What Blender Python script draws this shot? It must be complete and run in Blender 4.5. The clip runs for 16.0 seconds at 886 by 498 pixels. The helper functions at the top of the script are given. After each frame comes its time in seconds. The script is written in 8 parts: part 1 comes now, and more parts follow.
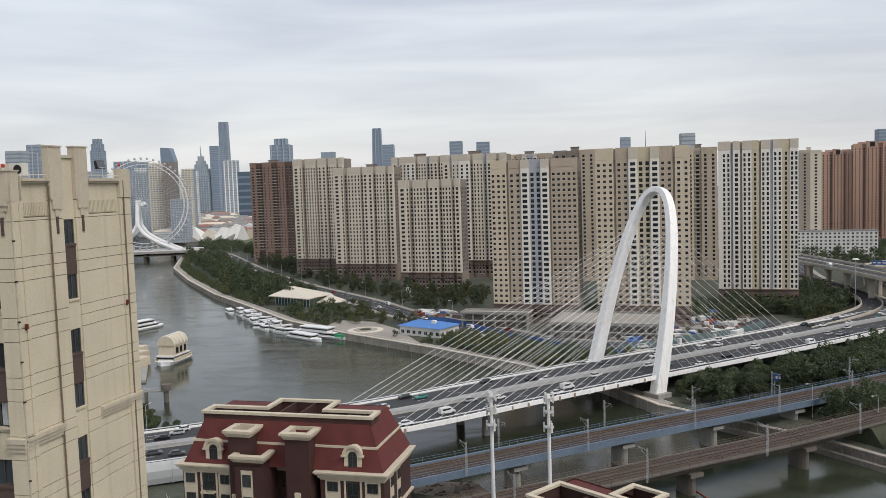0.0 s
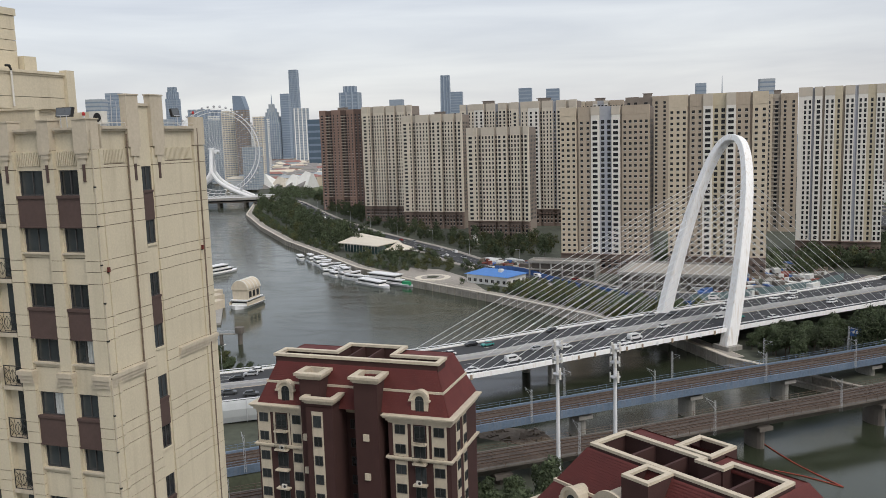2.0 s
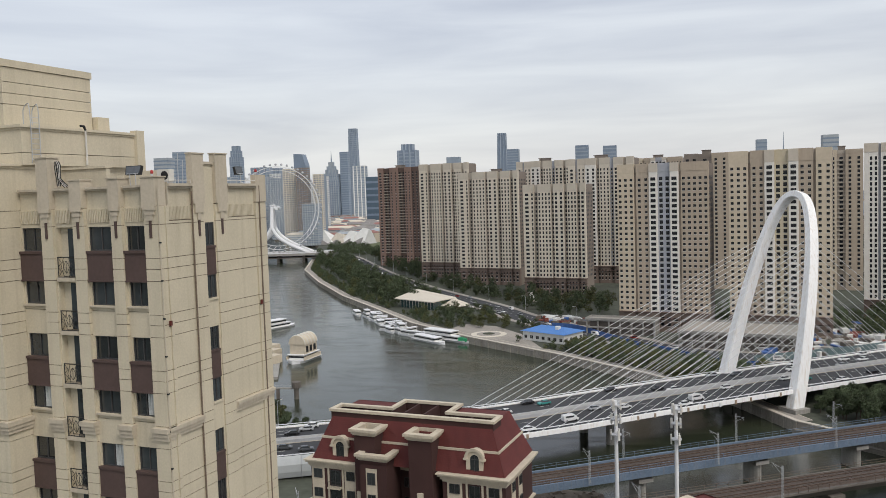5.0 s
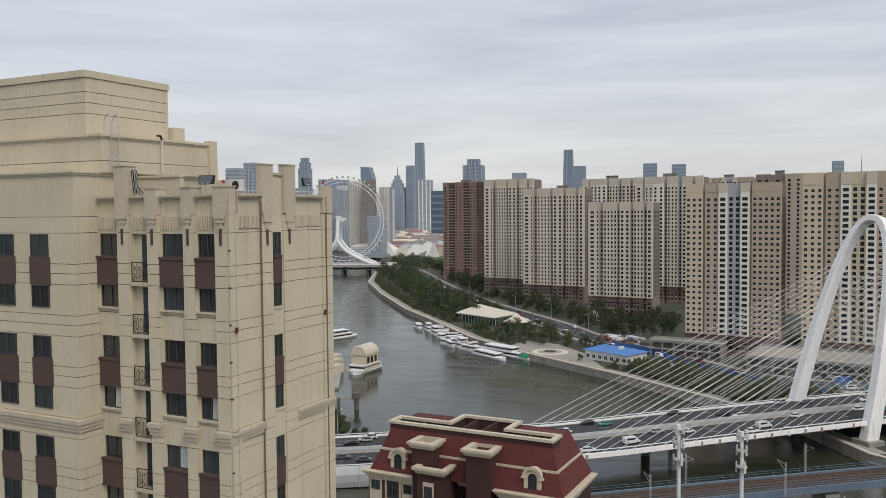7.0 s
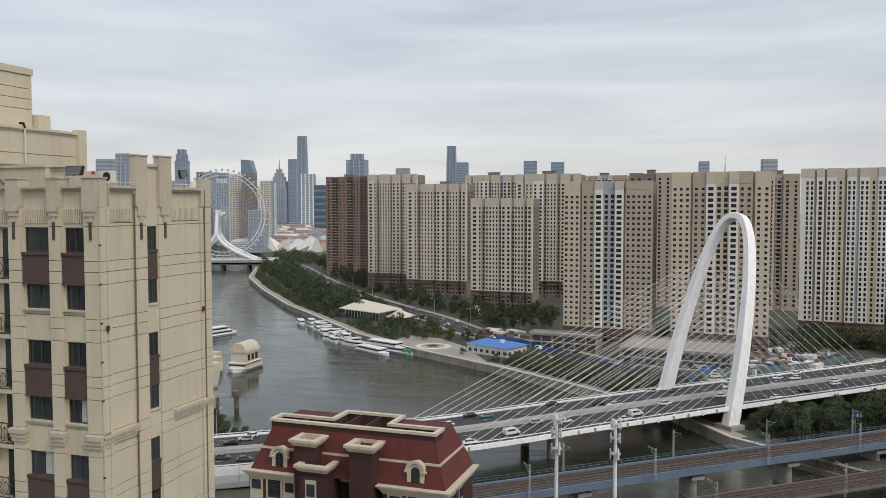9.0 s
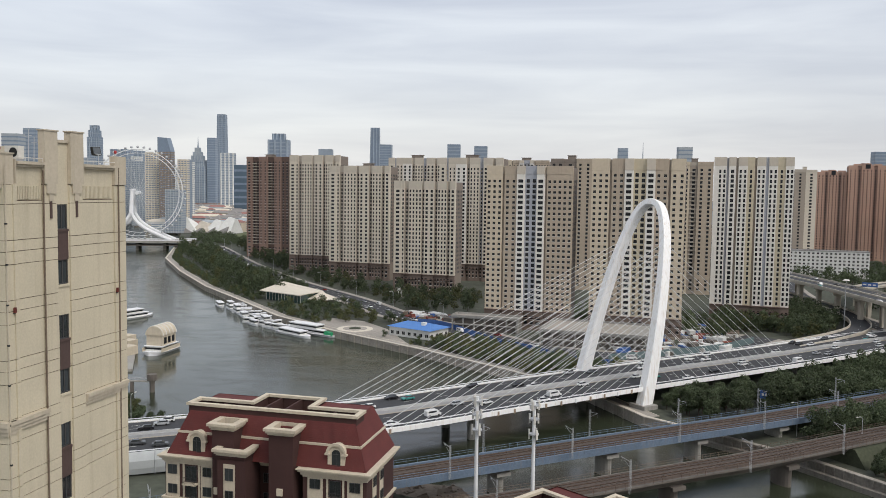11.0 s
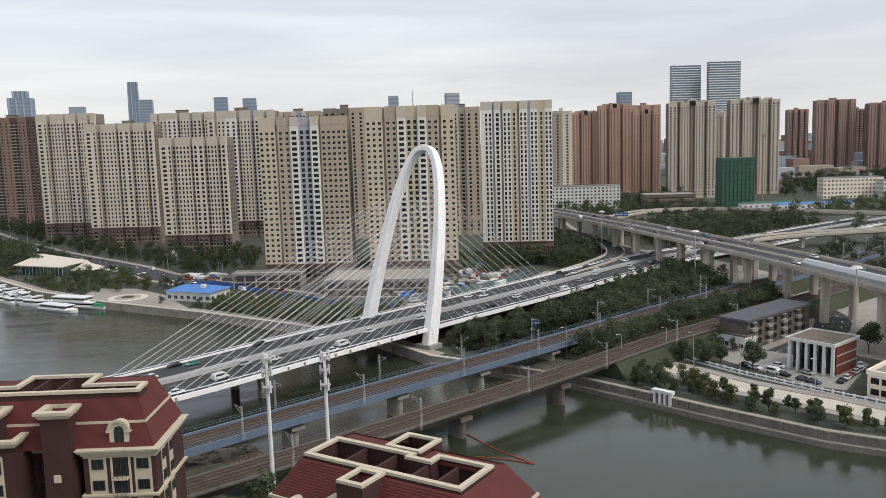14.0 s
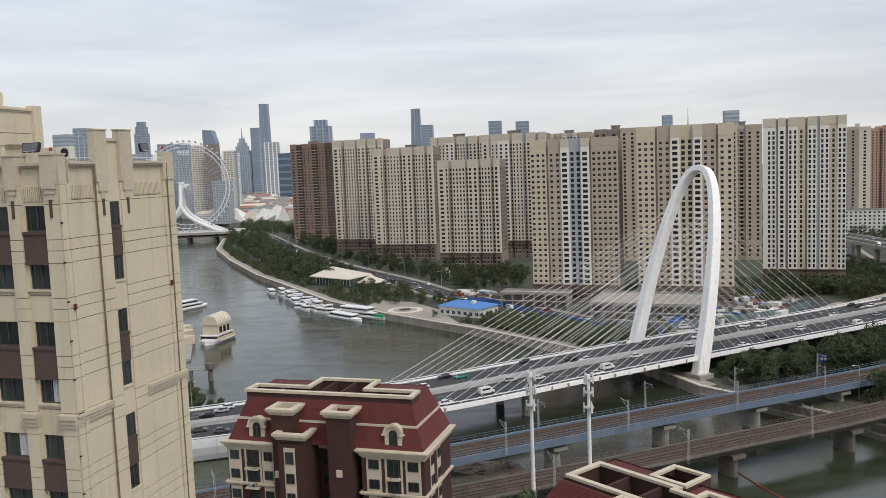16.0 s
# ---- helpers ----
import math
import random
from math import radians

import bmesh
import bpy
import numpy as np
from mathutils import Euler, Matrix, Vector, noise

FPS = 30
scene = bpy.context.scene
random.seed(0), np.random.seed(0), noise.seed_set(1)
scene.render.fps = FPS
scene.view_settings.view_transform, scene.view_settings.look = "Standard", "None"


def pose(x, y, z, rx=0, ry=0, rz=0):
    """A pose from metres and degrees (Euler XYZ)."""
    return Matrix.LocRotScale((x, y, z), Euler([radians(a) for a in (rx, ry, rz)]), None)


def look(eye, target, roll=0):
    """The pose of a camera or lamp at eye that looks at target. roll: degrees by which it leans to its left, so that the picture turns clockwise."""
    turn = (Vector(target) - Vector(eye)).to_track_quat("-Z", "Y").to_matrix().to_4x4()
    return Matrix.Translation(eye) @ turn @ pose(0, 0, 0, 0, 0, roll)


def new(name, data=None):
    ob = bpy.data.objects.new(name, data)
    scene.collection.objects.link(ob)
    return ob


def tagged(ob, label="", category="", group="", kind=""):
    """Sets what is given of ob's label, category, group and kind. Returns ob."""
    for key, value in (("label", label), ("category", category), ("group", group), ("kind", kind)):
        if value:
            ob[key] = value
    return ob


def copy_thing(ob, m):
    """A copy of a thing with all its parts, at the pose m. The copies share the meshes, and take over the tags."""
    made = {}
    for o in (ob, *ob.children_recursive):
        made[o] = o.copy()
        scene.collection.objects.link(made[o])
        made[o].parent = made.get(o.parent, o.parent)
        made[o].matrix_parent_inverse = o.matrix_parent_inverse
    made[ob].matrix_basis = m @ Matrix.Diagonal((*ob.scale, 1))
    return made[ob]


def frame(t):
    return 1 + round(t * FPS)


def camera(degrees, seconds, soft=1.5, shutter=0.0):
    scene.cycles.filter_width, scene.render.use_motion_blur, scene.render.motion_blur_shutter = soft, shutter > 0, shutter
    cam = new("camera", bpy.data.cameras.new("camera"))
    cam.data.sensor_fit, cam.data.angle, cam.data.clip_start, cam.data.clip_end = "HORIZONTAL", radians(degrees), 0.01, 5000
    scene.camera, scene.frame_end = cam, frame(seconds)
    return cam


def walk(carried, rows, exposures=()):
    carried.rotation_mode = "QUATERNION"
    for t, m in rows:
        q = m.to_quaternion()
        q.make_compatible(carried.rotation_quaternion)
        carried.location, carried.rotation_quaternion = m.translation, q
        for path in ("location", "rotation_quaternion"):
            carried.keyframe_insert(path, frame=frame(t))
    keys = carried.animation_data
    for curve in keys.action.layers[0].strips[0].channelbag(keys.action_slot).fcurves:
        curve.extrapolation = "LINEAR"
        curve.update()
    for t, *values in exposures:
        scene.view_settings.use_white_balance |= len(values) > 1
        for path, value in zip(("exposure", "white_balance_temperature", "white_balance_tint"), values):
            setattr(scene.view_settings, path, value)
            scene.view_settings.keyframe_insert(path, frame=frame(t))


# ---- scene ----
cam = camera(56.1, 16.0, soft=0.8)
EYE = (0.0, 0.0, 70.0)
# seconds, yaw, pitch, roll
ROWS = [
    (0.0, -0.13, -4.26, 1.83),
    (0.5, 3.66, -4.26, 2.15),
    (1.0, 5.2, -4.39, 2.6),
    (1.5, 5.23, -5.05, 2.5),
    (2.0, 4.54, -7.67, 1.8),
    (2.5, 3.97, -9.16, 1.42),
    (3.0, 3.7, -7.59, 1.46),
    (3.5, 3.61, -5.56, 1.62),
    (4.0, 3.76, -4.5, 1.85),
    (4.5, 4.89, -3.89, 1.86),
    (5.0, 8.42, -3.67, 1.85),
    (5.2, 10.25, -3.6, 1.86),
    (6.25, 14.3, -3.05, 1.05),
    (7.3, 10.87, -2.45, 0.17),
    (7.5, 9.05, -2.55, -0.04),
    (8.0, 5.81, -2.64, -0.24),
    (8.2, 5.12, -2.65, -0.32),
    (9.25, 4.9, -3.05, 0.1),
    (10.3, 4.63, -3.34, 0.66),
    (10.5, 3.58, -3.46, 0.29),
    (11.0, -0.4, -4.09, -0.81),
    (11.5, -4.1, -4.77, -1.32),
    (12.0, -8.77, -5.44, -0.88),
    (12.5, -14.07, -6.08, 0.1),
    (13.0, -17.55, -7.06, 0.53),
    (13.5, -18.38, -7.39, 1.32),
    (14.0, -15.79, -7.6, 1.73),
    (14.5, -11.91, -7.44, 1.85),
    (15.0, -7.95, -6.88, 1.99),
    (15.5, -2.21, -6.2, 2.31),
    (16.0, 2.55, -5.52, 2.22),
]
walk(cam, [(t, pose(*EYE, 90 + pitch, roll, yaw)) for t, yaw, pitch, roll in ROWS],
     exposures=((0, -0.02), (2.5, -0.04), (3.5, 0.02), (5, -0.07), (7.3, -0.18), (8.2, -0.16), (10.5, -0.03), (13.0, 0.10), (14.5, 0.06), (16, 0.0)))

# ---- world and light ----
world = bpy.data.worlds.new("sky")
scene.world = world
world.use_nodes = True
wn, wl = world.node_tree.nodes, world.node_tree.links
wn.clear()
SUN_EL, SUN_AZ = 50.0, 139.0  # degrees; azimuth clockwise from +y
w_sky = wn.new("ShaderNodeTexSky")
w_sky.sky_type, w_sky.sun_disc = "NISHITA", False
w_sky.sun_elevation, w_sky.sun_rotation = radians(SUN_EL), radians(SUN_AZ)
w_sky.dust_density = 4.0
w_co = wn.new("ShaderNodeTexCoord")
w_map = wn.new("ShaderNodeMapping")
w_map.inputs["Scale"].default_value = (1.6, 1.2, 13.0)
w_map.inputs["Rotation"].default_value = (0, radians(3), 0)
w_n = wn.new("ShaderNodeTexNoise")
w_n.inputs["Scale"].default_value, w_n.inputs["Detail"].default_value = 1.6, 6.0
w_n.inputs["Roughness"].default_value, w_n.inputs["Distortion"].default_value = 0.5, 0.4
w_r = wn.new("ShaderNodeValToRGB")
w_r.color_ramp.elements[0].position, w_r.color_ramp.elements[0].color = 0.33, (0.64, 0.66, 0.715, 1)
w_r.color_ramp.elements[1].position, w_r.color_ramp.elements[1].color = 0.66, (0.86, 0.88, 0.90, 1)
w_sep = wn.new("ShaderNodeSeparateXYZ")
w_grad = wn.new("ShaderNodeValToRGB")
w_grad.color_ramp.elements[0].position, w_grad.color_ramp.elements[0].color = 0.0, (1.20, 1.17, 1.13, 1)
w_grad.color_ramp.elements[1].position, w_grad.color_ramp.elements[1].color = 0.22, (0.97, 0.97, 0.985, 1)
w_mul = wn.new("ShaderNodeMix")
w_mul.data_type, w_mul.blend_type = "RGBA", "MULTIPLY"
w_mul.inputs["Factor"].default_value = 1.0
w_b1, w_b2 = wn.new("ShaderNodeBackground"), wn.new("ShaderNodeBackground")
w_b1.inputs["Strength"].default_value, w_b2.inputs["Strength"].default_value = 0.05, 0.76
w_add, w_out = wn.new("ShaderNodeAddShader"), wn.new("ShaderNodeOutputWorld")
wl.new(w_co.outputs["Generated"], w_map.inputs["Vector"])
wl.new(w_map.outputs["Vector"], w_n.inputs["Vector"])
wl.new(w_n.outputs["Fac"], w_r.inputs["Fac"])
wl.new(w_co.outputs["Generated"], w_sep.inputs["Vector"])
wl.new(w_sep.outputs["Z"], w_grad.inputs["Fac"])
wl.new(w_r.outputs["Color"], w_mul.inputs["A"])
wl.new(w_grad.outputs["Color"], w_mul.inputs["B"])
wl.new(w_sky.outputs["Color"], w_b1.inputs["Color"])
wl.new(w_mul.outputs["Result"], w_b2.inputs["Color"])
wl.new(w_b1.outputs["Background"], w_add.inputs[0])
wl.new(w_b2.outputs["Background"], w_add.inputs[1])
wl.new(w_add.outputs["Shader"], w_out.inputs["Surface"])

sun = new("sun", bpy.data.lights.new("sun", "SUN"))
sun.data.energy, sun.data.angle, sun.data.color = 1.5, radians(22), (1.0, 0.96, 0.9)
sun.matrix_world = look((math.sin(radians(SUN_AZ)) * math.cos(radians(SUN_EL)), math.cos(radians(SUN_AZ)) * math.cos(radians(SUN_EL)), math.sin(radians(SUN_EL))), (0, 0, 0))


# ---- materials ----
def mat(name, col, rough=0.8, metal=0.0, var=0.18, scale=0.6, fine=6.0, bump=0.15, rnd=0.0, streak=0.0, dirt=(0.12, 0.1, 0.08), spec=0.4, leafy=0.0):
    """Paint, stone or metal: a base colour broken up at two scales, with optional rain streaks and a shift from piece to piece."""
    m = bpy.data.materials.new(name)
    m.use_nodes = True
    n, l = m.node_tree.nodes, m.node_tree.links
    b = n["Principled BSDF"]
    b.inputs["Roughness"].default_value, b.inputs["Metallic"].default_value = rough, metal
    b.inputs["Specular IOR Level"].default_value = spec
    co = n.new("ShaderNodeTexCoord")
    big, small = n.new("ShaderNodeTexNoise"), n.new("ShaderNodeTexNoise")
    big.inputs["Scale"].default_value, big.inputs["Detail"].default_value = scale, 5
    small.inputs["Scale"].default_value, small.inputs["Detail"].default_value = fine, 4
    for t in (big, small):
        l.new(co.outputs["Object"], t.inputs["Vector"])
    total = n.new("ShaderNodeMath")
    total.operation = "ADD"
    l.new(big.outputs["Fac"], total.inputs[0])
    l.new(small.outputs["Fac"], total.inputs[1])
    rng = n.new("ShaderNodeMapRange")
    rng.inputs["From Min"].default_value, rng.inputs["From Max"].default_value = 0.65, 1.35
    rng.inputs["To Min"].default_value, rng.inputs["To Max"].default_value = 1 - var, 1 + var
    l.new(total.outputs[0], rng.inputs["Value"])
    value = rng.outputs["Result"]
    if rnd:
        info = n.new("ShaderNodeObjectInfo")
        r2 = n.new("ShaderNodeMapRange")
        r2.inputs["To Min"].default_value, r2.inputs["To Max"].default_value = 1 - rnd, 1 + rnd
        l.new(info.outputs["Random"], r2.inputs["Value"])
        mu = n.new("ShaderNodeMath")
        mu.operation = "MULTIPLY"
        l.new(value, mu.inputs[0])
        l.new(r2.outputs["Result"], mu.inputs[1])
        value = mu.outputs[0]
    if leafy:
        geo = n.new("ShaderNodeNewGeometry")
        r3 = n.new("ShaderNodeMapRange")
        r3.inputs["To Min"].default_value, r3.inputs["To Max"].default_value = 1 - leafy, 1 + leafy
        l.new(geo.outputs["Random Per Island"], r3.inputs["Value"])
        mu2 = n.new("ShaderNodeMath")
        mu2.operation = "MULTIPLY"
        l.new(value, mu2.inputs[0])
        l.new(r3.outputs["Result"], mu2.inputs[1])
        value = mu2.outputs[0]
    hsv = n.new("ShaderNodeHueSaturation")
    hsv.inputs["Color"].default_value = (*col, 1)
    l.new(value, hsv.inputs["Value"])
    out = hsv.outputs["Color"]
    if streak:
        mp = n.new("ShaderNodeMapping")
        mp.inputs["Scale"].default_value = (2.2, 2.2, 0.12)
        st = n.new("ShaderNodeTexNoise")
        st.inputs["Scale"].default_value, st.inputs["Detail"].default_value = 1.0, 6
        l.new(co.outputs["Object"], mp.inputs["Vector"])
        l.new(mp.outputs["Vector"], st.inputs["Vector"])
        sr = n.new("ShaderNodeMapRange")
        sr.inputs["From Min"].default_value, sr.inputs["From Max"].default_value = 0.52, 0.78
        sr.inputs["To Max"].default_value = streak
        l.new(st.outputs["Fac"], sr.inputs["Value"])
        mx = n.new("ShaderNodeMix")
        mx.data_type = "RGBA"
        l.new(sr.outputs["Result"], mx.inputs["Factor"])
        l.new(out, mx.inputs["A"])
        mx.inputs["B"].default_value = (*dirt, 1)
        out = mx.outputs["Result"]
    l.new(out, b.inputs["Base Color"])
    if leafy:
        # thin leaves let light through
        thin, blend = n.new("ShaderNodeBsdfTranslucent"), n.new("ShaderNodeMixShader")
        blend.inputs["Fac"].default_value = 0.42
        l.new(out, thin.inputs["Color"])
        l.new(b.outputs["BSDF"], blend.inputs[1])
        l.new(thin.outputs["BSDF"], blend.inputs[2])
        l.new(blend.outputs["Shader"], n["Material Output"].inputs["Surface"])
    if bump:
        bp = n.new("ShaderNodeBump")
        bp.inputs["Strength"].default_value, bp.inputs["Distance"].default_value = bump, 0.05
        l.new(small.outputs["Fac"], bp.inputs["Height"])
        l.new(bp.outputs["Normal"], b.inputs["Normal"])
    return m


def glass(name, col, rough=0.08, rnd=0.5):
    """Dark window glass seen from outside: a glossy coat over a dim room."""
    return mat(name, col, rough, 0.0, 0.2, 0.4, 2.0, 0.0, rnd, spec=0.9)


def water_mat():
    m = bpy.data.materials.new("river_water")
    m.use_nodes = True
    n, l = m.node_tree.nodes, m.node_tree.links
    b = n["Principled BSDF"]
    b.inputs["Specular IOR Level"].default_value = 0.5
    co = n.new("ShaderNodeTexCoord")
    mp = n.new("ShaderNodeMapping")
    mp.inputs["Rotation"].default_value, mp.inputs["Scale"].default_value = (0, 0, radians(35)), (1.0, 2.2, 1.0)
    l.new(co.outputs["Object"], mp.inputs["Vector"])
    ripple, swirl, wide = n.new("ShaderNodeTexNoise"), n.new("ShaderNodeTexNoise"), n.new("ShaderNodeTexNoise")
    for t, s, d in ((ripple, 1.1, 5), (swirl, 0.035, 7), (wide, 0.008, 3)):
        t.inputs["Scale"].default_value, t.inputs["Detail"].default_value = s, d
        l.new(mp.outputs["Vector"], t.inputs["Vector"])
    swirl.inputs["Distortion"].default_value = 1.6
    rr = n.new("ShaderNodeMapRange")
    rr.inputs["From Min"].default_value, rr.inputs["From Max"].default_value = 0.42, 0.68
    rr.inputs["To Min"].default_value, rr.inputs["To Max"].default_value = 0.13, 0.25
    l.new(swirl.outputs["Fac"], rr.inputs["Value"])
    l.new(rr.outputs["Result"], b.inputs["Roughness"])
    ramp = n.new("ShaderNodeValToRGB")
    ramp.color_ramp.elements[0].position, ramp.color_ramp.elements[0].color = 0.4, (0.022, 0.028, 0.016, 1)
    ramp.color_ramp.elements[1].position, ramp.color_ramp.elements[1].color = 0.7, (0.046, 0.054, 0.034, 1)
    mixf = n.new("ShaderNodeMath")
    mixf.operation = "MULTIPLY_ADD"
    mixf.inputs[1].default_value = 0.6
    l.new(wide.outputs["Fac"], mixf.inputs[0])
    half = n.new("ShaderNodeMath")
    half.operation = "MULTIPLY"
    half.inputs[1].default_value = 0.4
    l.new(swirl.outputs["Fac"], half.inputs[0])
    l.new(half.outputs[0], mixf.inputs[2])
    l.new(mixf.outputs[0], ramp.inputs["Fac"])
    l.new(ramp.outputs["Color"], b.inputs["Base Color"])
    bp = n.new("ShaderNodeBump")
    bp.inputs["Strength"].default_value, bp.inputs["Distance"].default_value = 0.12, 0.06
    l.new(ripple.outputs["Fac"], bp.inputs["Height"])
    l.new(bp.outputs["Normal"], b.inputs["Normal"])
    return m


BEIGE = mat("beige_render", (0.55, 0.49, 0.368), 0.85, var=0.10, scale=0.35, fine=9, streak=0.28, dirt=(0.30, 0.25, 0.17))
BEIGE_TRIM = mat("beige_trim", (0.49, 0.43, 0.335), 0.85, var=0.10, scale=0.5, streak=0.35, dirt=(0.27, 0.22, 0.16))
JOINT = mat("joint_shadow_gap", (0.16, 0.12, 0.09), 0.9, var=0.1)
BROWN_PANEL = mat("brown_panel", (0.085, 0.055, 0.048), 0.7, var=0.12)
DARK_GLASS = glass("dark_glass", (0.030, 0.036, 0.040))
FRAME = mat("window_frame_dark", (0.05, 0.05, 0.05), 0.5, var=0.1)
FRAME_W = mat("window_frame_pale", (0.62, 0.60, 0.55), 0.5, var=0.1)
CURTAIN = mat("curtain", (0.45, 0.47, 0.46), 0.9, var=0.2)
IRON = mat("black_iron", (0.025, 0.025, 0.025), 0.5, 0.3, 0.1)
WHITE_PAINT = mat("white_steel", (0.74, 0.75, 0.76), 0.5, var=0.06, scale=0.12, fine=3, streak=0.22, dirt=(0.45, 0.36, 0.28))
CABLE = mat("white_cable", (0.66, 0.68, 0.69), 0.5, var=0.05)
RUST = mat("rust_stain", (0.30, 0.23, 0.165), 0.9, var=0.3, scale=0.8)
ASPHALT = mat("asphalt", (0.047, 0.049, 0.053), 0.9, var=0.22, scale=0.08, fine=1.6)
ROADMARK = mat("road_paint", (0.62, 0.62, 0.58), 0.8, var=0.2)
CONCRETE = mat("concrete", (0.30, 0.29, 0.265), 0.9, var=0.2, scale=0.15, fine=2.5, streak=0.45)
CONCRETE_PALE = mat("pale_concrete", (0.52, 0.475, 0.40), 0.85, var=0.15, scale=0.15, streak=0.3)
CONCRETE_DARK = mat("dark_concrete", (0.13, 0.115, 0.10), 0.9, var=0.3, scale=0.3, streak=0.4)
STONE = mat("quay_stone", (0.30, 0.275, 0.235), 0.9, var=0.25, scale=0.2, fine=1.5, streak=0.4)
PAVING = mat("paving", (0.31, 0.285, 0.25), 0.9, var=0.22, scale=0.06, fine=1.0)
GROUND = mat("town_ground", (0.062, 0.068, 0.05), 0.95, var=0.5, scale=0.02, fine=0.3)
GRASS = mat("grass", (0.050, 0.056, 0.034), 0.95, var=0.35, scale=0.05, fine=1.2)
SOIL = mat("bare_soil", (0.17, 0.14, 0.11), 0.95, var=0.35, scale=0.1, fine=1.0)
BLUE_STEEL = mat("blue_steel", (0.14, 0.19, 0.26), 0.6, 0.2, 0.2, 0.2, 2, streak=0.35, dirt=(0.25, 0.22, 0.2))
BALLAST = mat("ballast", (0.075, 0.058, 0.048), 0.95, var=0.4, scale=0.3, fine=3)
RAIL = mat("rail_steel", (0.15, 0.105, 0.08), 0.5, 0.6, 0.2)
STEEL_GREY = mat("grey_steel", (0.48, 0.49, 0.50), 0.5, 0.4, 0.12)
RED_SHINGLE = mat("red_shingle", (0.100, 0.022, 0.019), 0.75, var=0.22, scale=0.4, fine=5, rnd=0.12)
RED_WALL = mat("red_brown_wall", (0.055, 0.025, 0.022), 0.85, var=0.16, scale=0.4, fine=8, streak=0.25, dirt=(0.05, 0.03, 0.025))
CREAM = mat("cream_stone", (0.53, 0.465, 0.36), 0.8, var=0.12, scale=0.5, streak=0.35, dirt=(0.28, 0.22, 0.16))
LEAF = mat("leaf", (0.084, 0.108, 0.056), 0.75, var=0.5, scale=0.045, fine=0.35, rnd=0.3, bump=0, leafy=0.4)
LEAF_YELLOW = mat("leaf_yellow", (0.100, 0.108, 0.044), 0.7, var=0.45, scale=0.06, fine=0.5, rnd=0.3, bump=0, leafy=0.5)
BARK = mat("bark", (0.09, 0.07, 0.055), 0.95, var=0.3)
PYLON = mat("pylon_steel", (0.86, 0.86, 0.85), 0.5, var=0.06, scale=0.1, fine=2, streak=0.5, dirt=(0.50, 0.38, 0.24))
SLEEPER = mat("sleeper_brown", (0.065, 0.052, 0.045), 0.9, var=0.2)
STONE_DARK = mat("dark_quay_stone", (0.19, 0.175, 0.15), 0.9, var=0.3, scale=0.2, fine=1.5, streak=0.5)
WATER = water_mat()


# ---- building helpers ----
def part(name, bm, material, parent=None, label="", smooth=False):
    """Links a bmesh as one mesh object, as a part of parent where one is given."""
    me = bpy.data.meshes.new(name)
    if smooth:
        for f in bm.faces:
            f.smooth = True
    bm.to_mesh(me)
    bm.free()
    for one in material if isinstance(material, (list, tuple)) else (material,):
        me.materials.append(one)
    ob = new(name, me)
    ob.parent = parent
    if label:
        ob["label"] = label
    return ob


def piece(name, me, m, parent, label=""):
    """Another object on a mesh that is there already."""
    ob = new(name, me)
    ob.parent = parent
    ob.matrix_basis = m
    if label:
        ob["label"] = label
    return ob


def thing(name, m, label, category, group="", kind=""):
    """The empty at the base of a thing."""
    ob = new(name)
    ob.empty_display_size = 0.5
    ob.matrix_basis = m
    return tagged(ob, label, category, group, kind)


def box(bm, x0, x1, y0, y1, z0, z1, mi=0, m=None):
    vs = [bm.verts.new((x, y, z)) for z in (z0, z1) for y in (y0, y1) for x in (x0, x1)]
    if m is not None:
        for v in vs:
            v.co = m @ v.co
    for ids in ((0, 2, 3, 1), (4, 5, 7, 6), (0, 1, 5, 4), (2, 6, 7, 3), (0, 4, 6, 2), (1, 3, 7, 5)):
        f = bm.faces.new([vs[i] for i in ids])
        f.material_index = mi
    return vs


def slab(*a):
    bm = bmesh.new()
    box(bm, *a)
    return bm


def prism(bm, ring0, ring1, mi=0, caps=True):
    """A solid between two rings of equally many points."""
    a, b = [bm.verts.new(p) for p in ring0], [bm.verts.new(p) for p in ring1]
    n = len(a)
    for i in range(n):
        bm.faces.new((a[i], a[(i + 1) % n], b[(i + 1) % n], b[i])).material_index = mi
    if caps:
        bm.faces.new(a[::-1]).material_index = mi
        bm.faces.new(b).material_index = mi


def tube(bm, p, q, r0, r1=None, n=6, mi=0):
    """A tapered rod from p to q."""
    p, q = Vector(p), Vector(q)
    turn = (q - p).to_track_quat("Z", "Y").to_matrix()
    r1 = r0 if r1 is None else r1
    ring = [Vector((math.cos(2 * math.pi * i / n), math.sin(2 * math.pi * i / n), 0)) for i in range(n)]
    prism(bm, [p + turn @ (v * r0) for v in ring], [q + turn @ (v * r1) for v in ring], mi)


def plate(bm, pts, z0, z1, mi=0):
    """An upright prism over a plan."""
    prism(bm, [(x, y, z0) for x, y in pts], [(x, y, z1) for x, y in pts], mi)


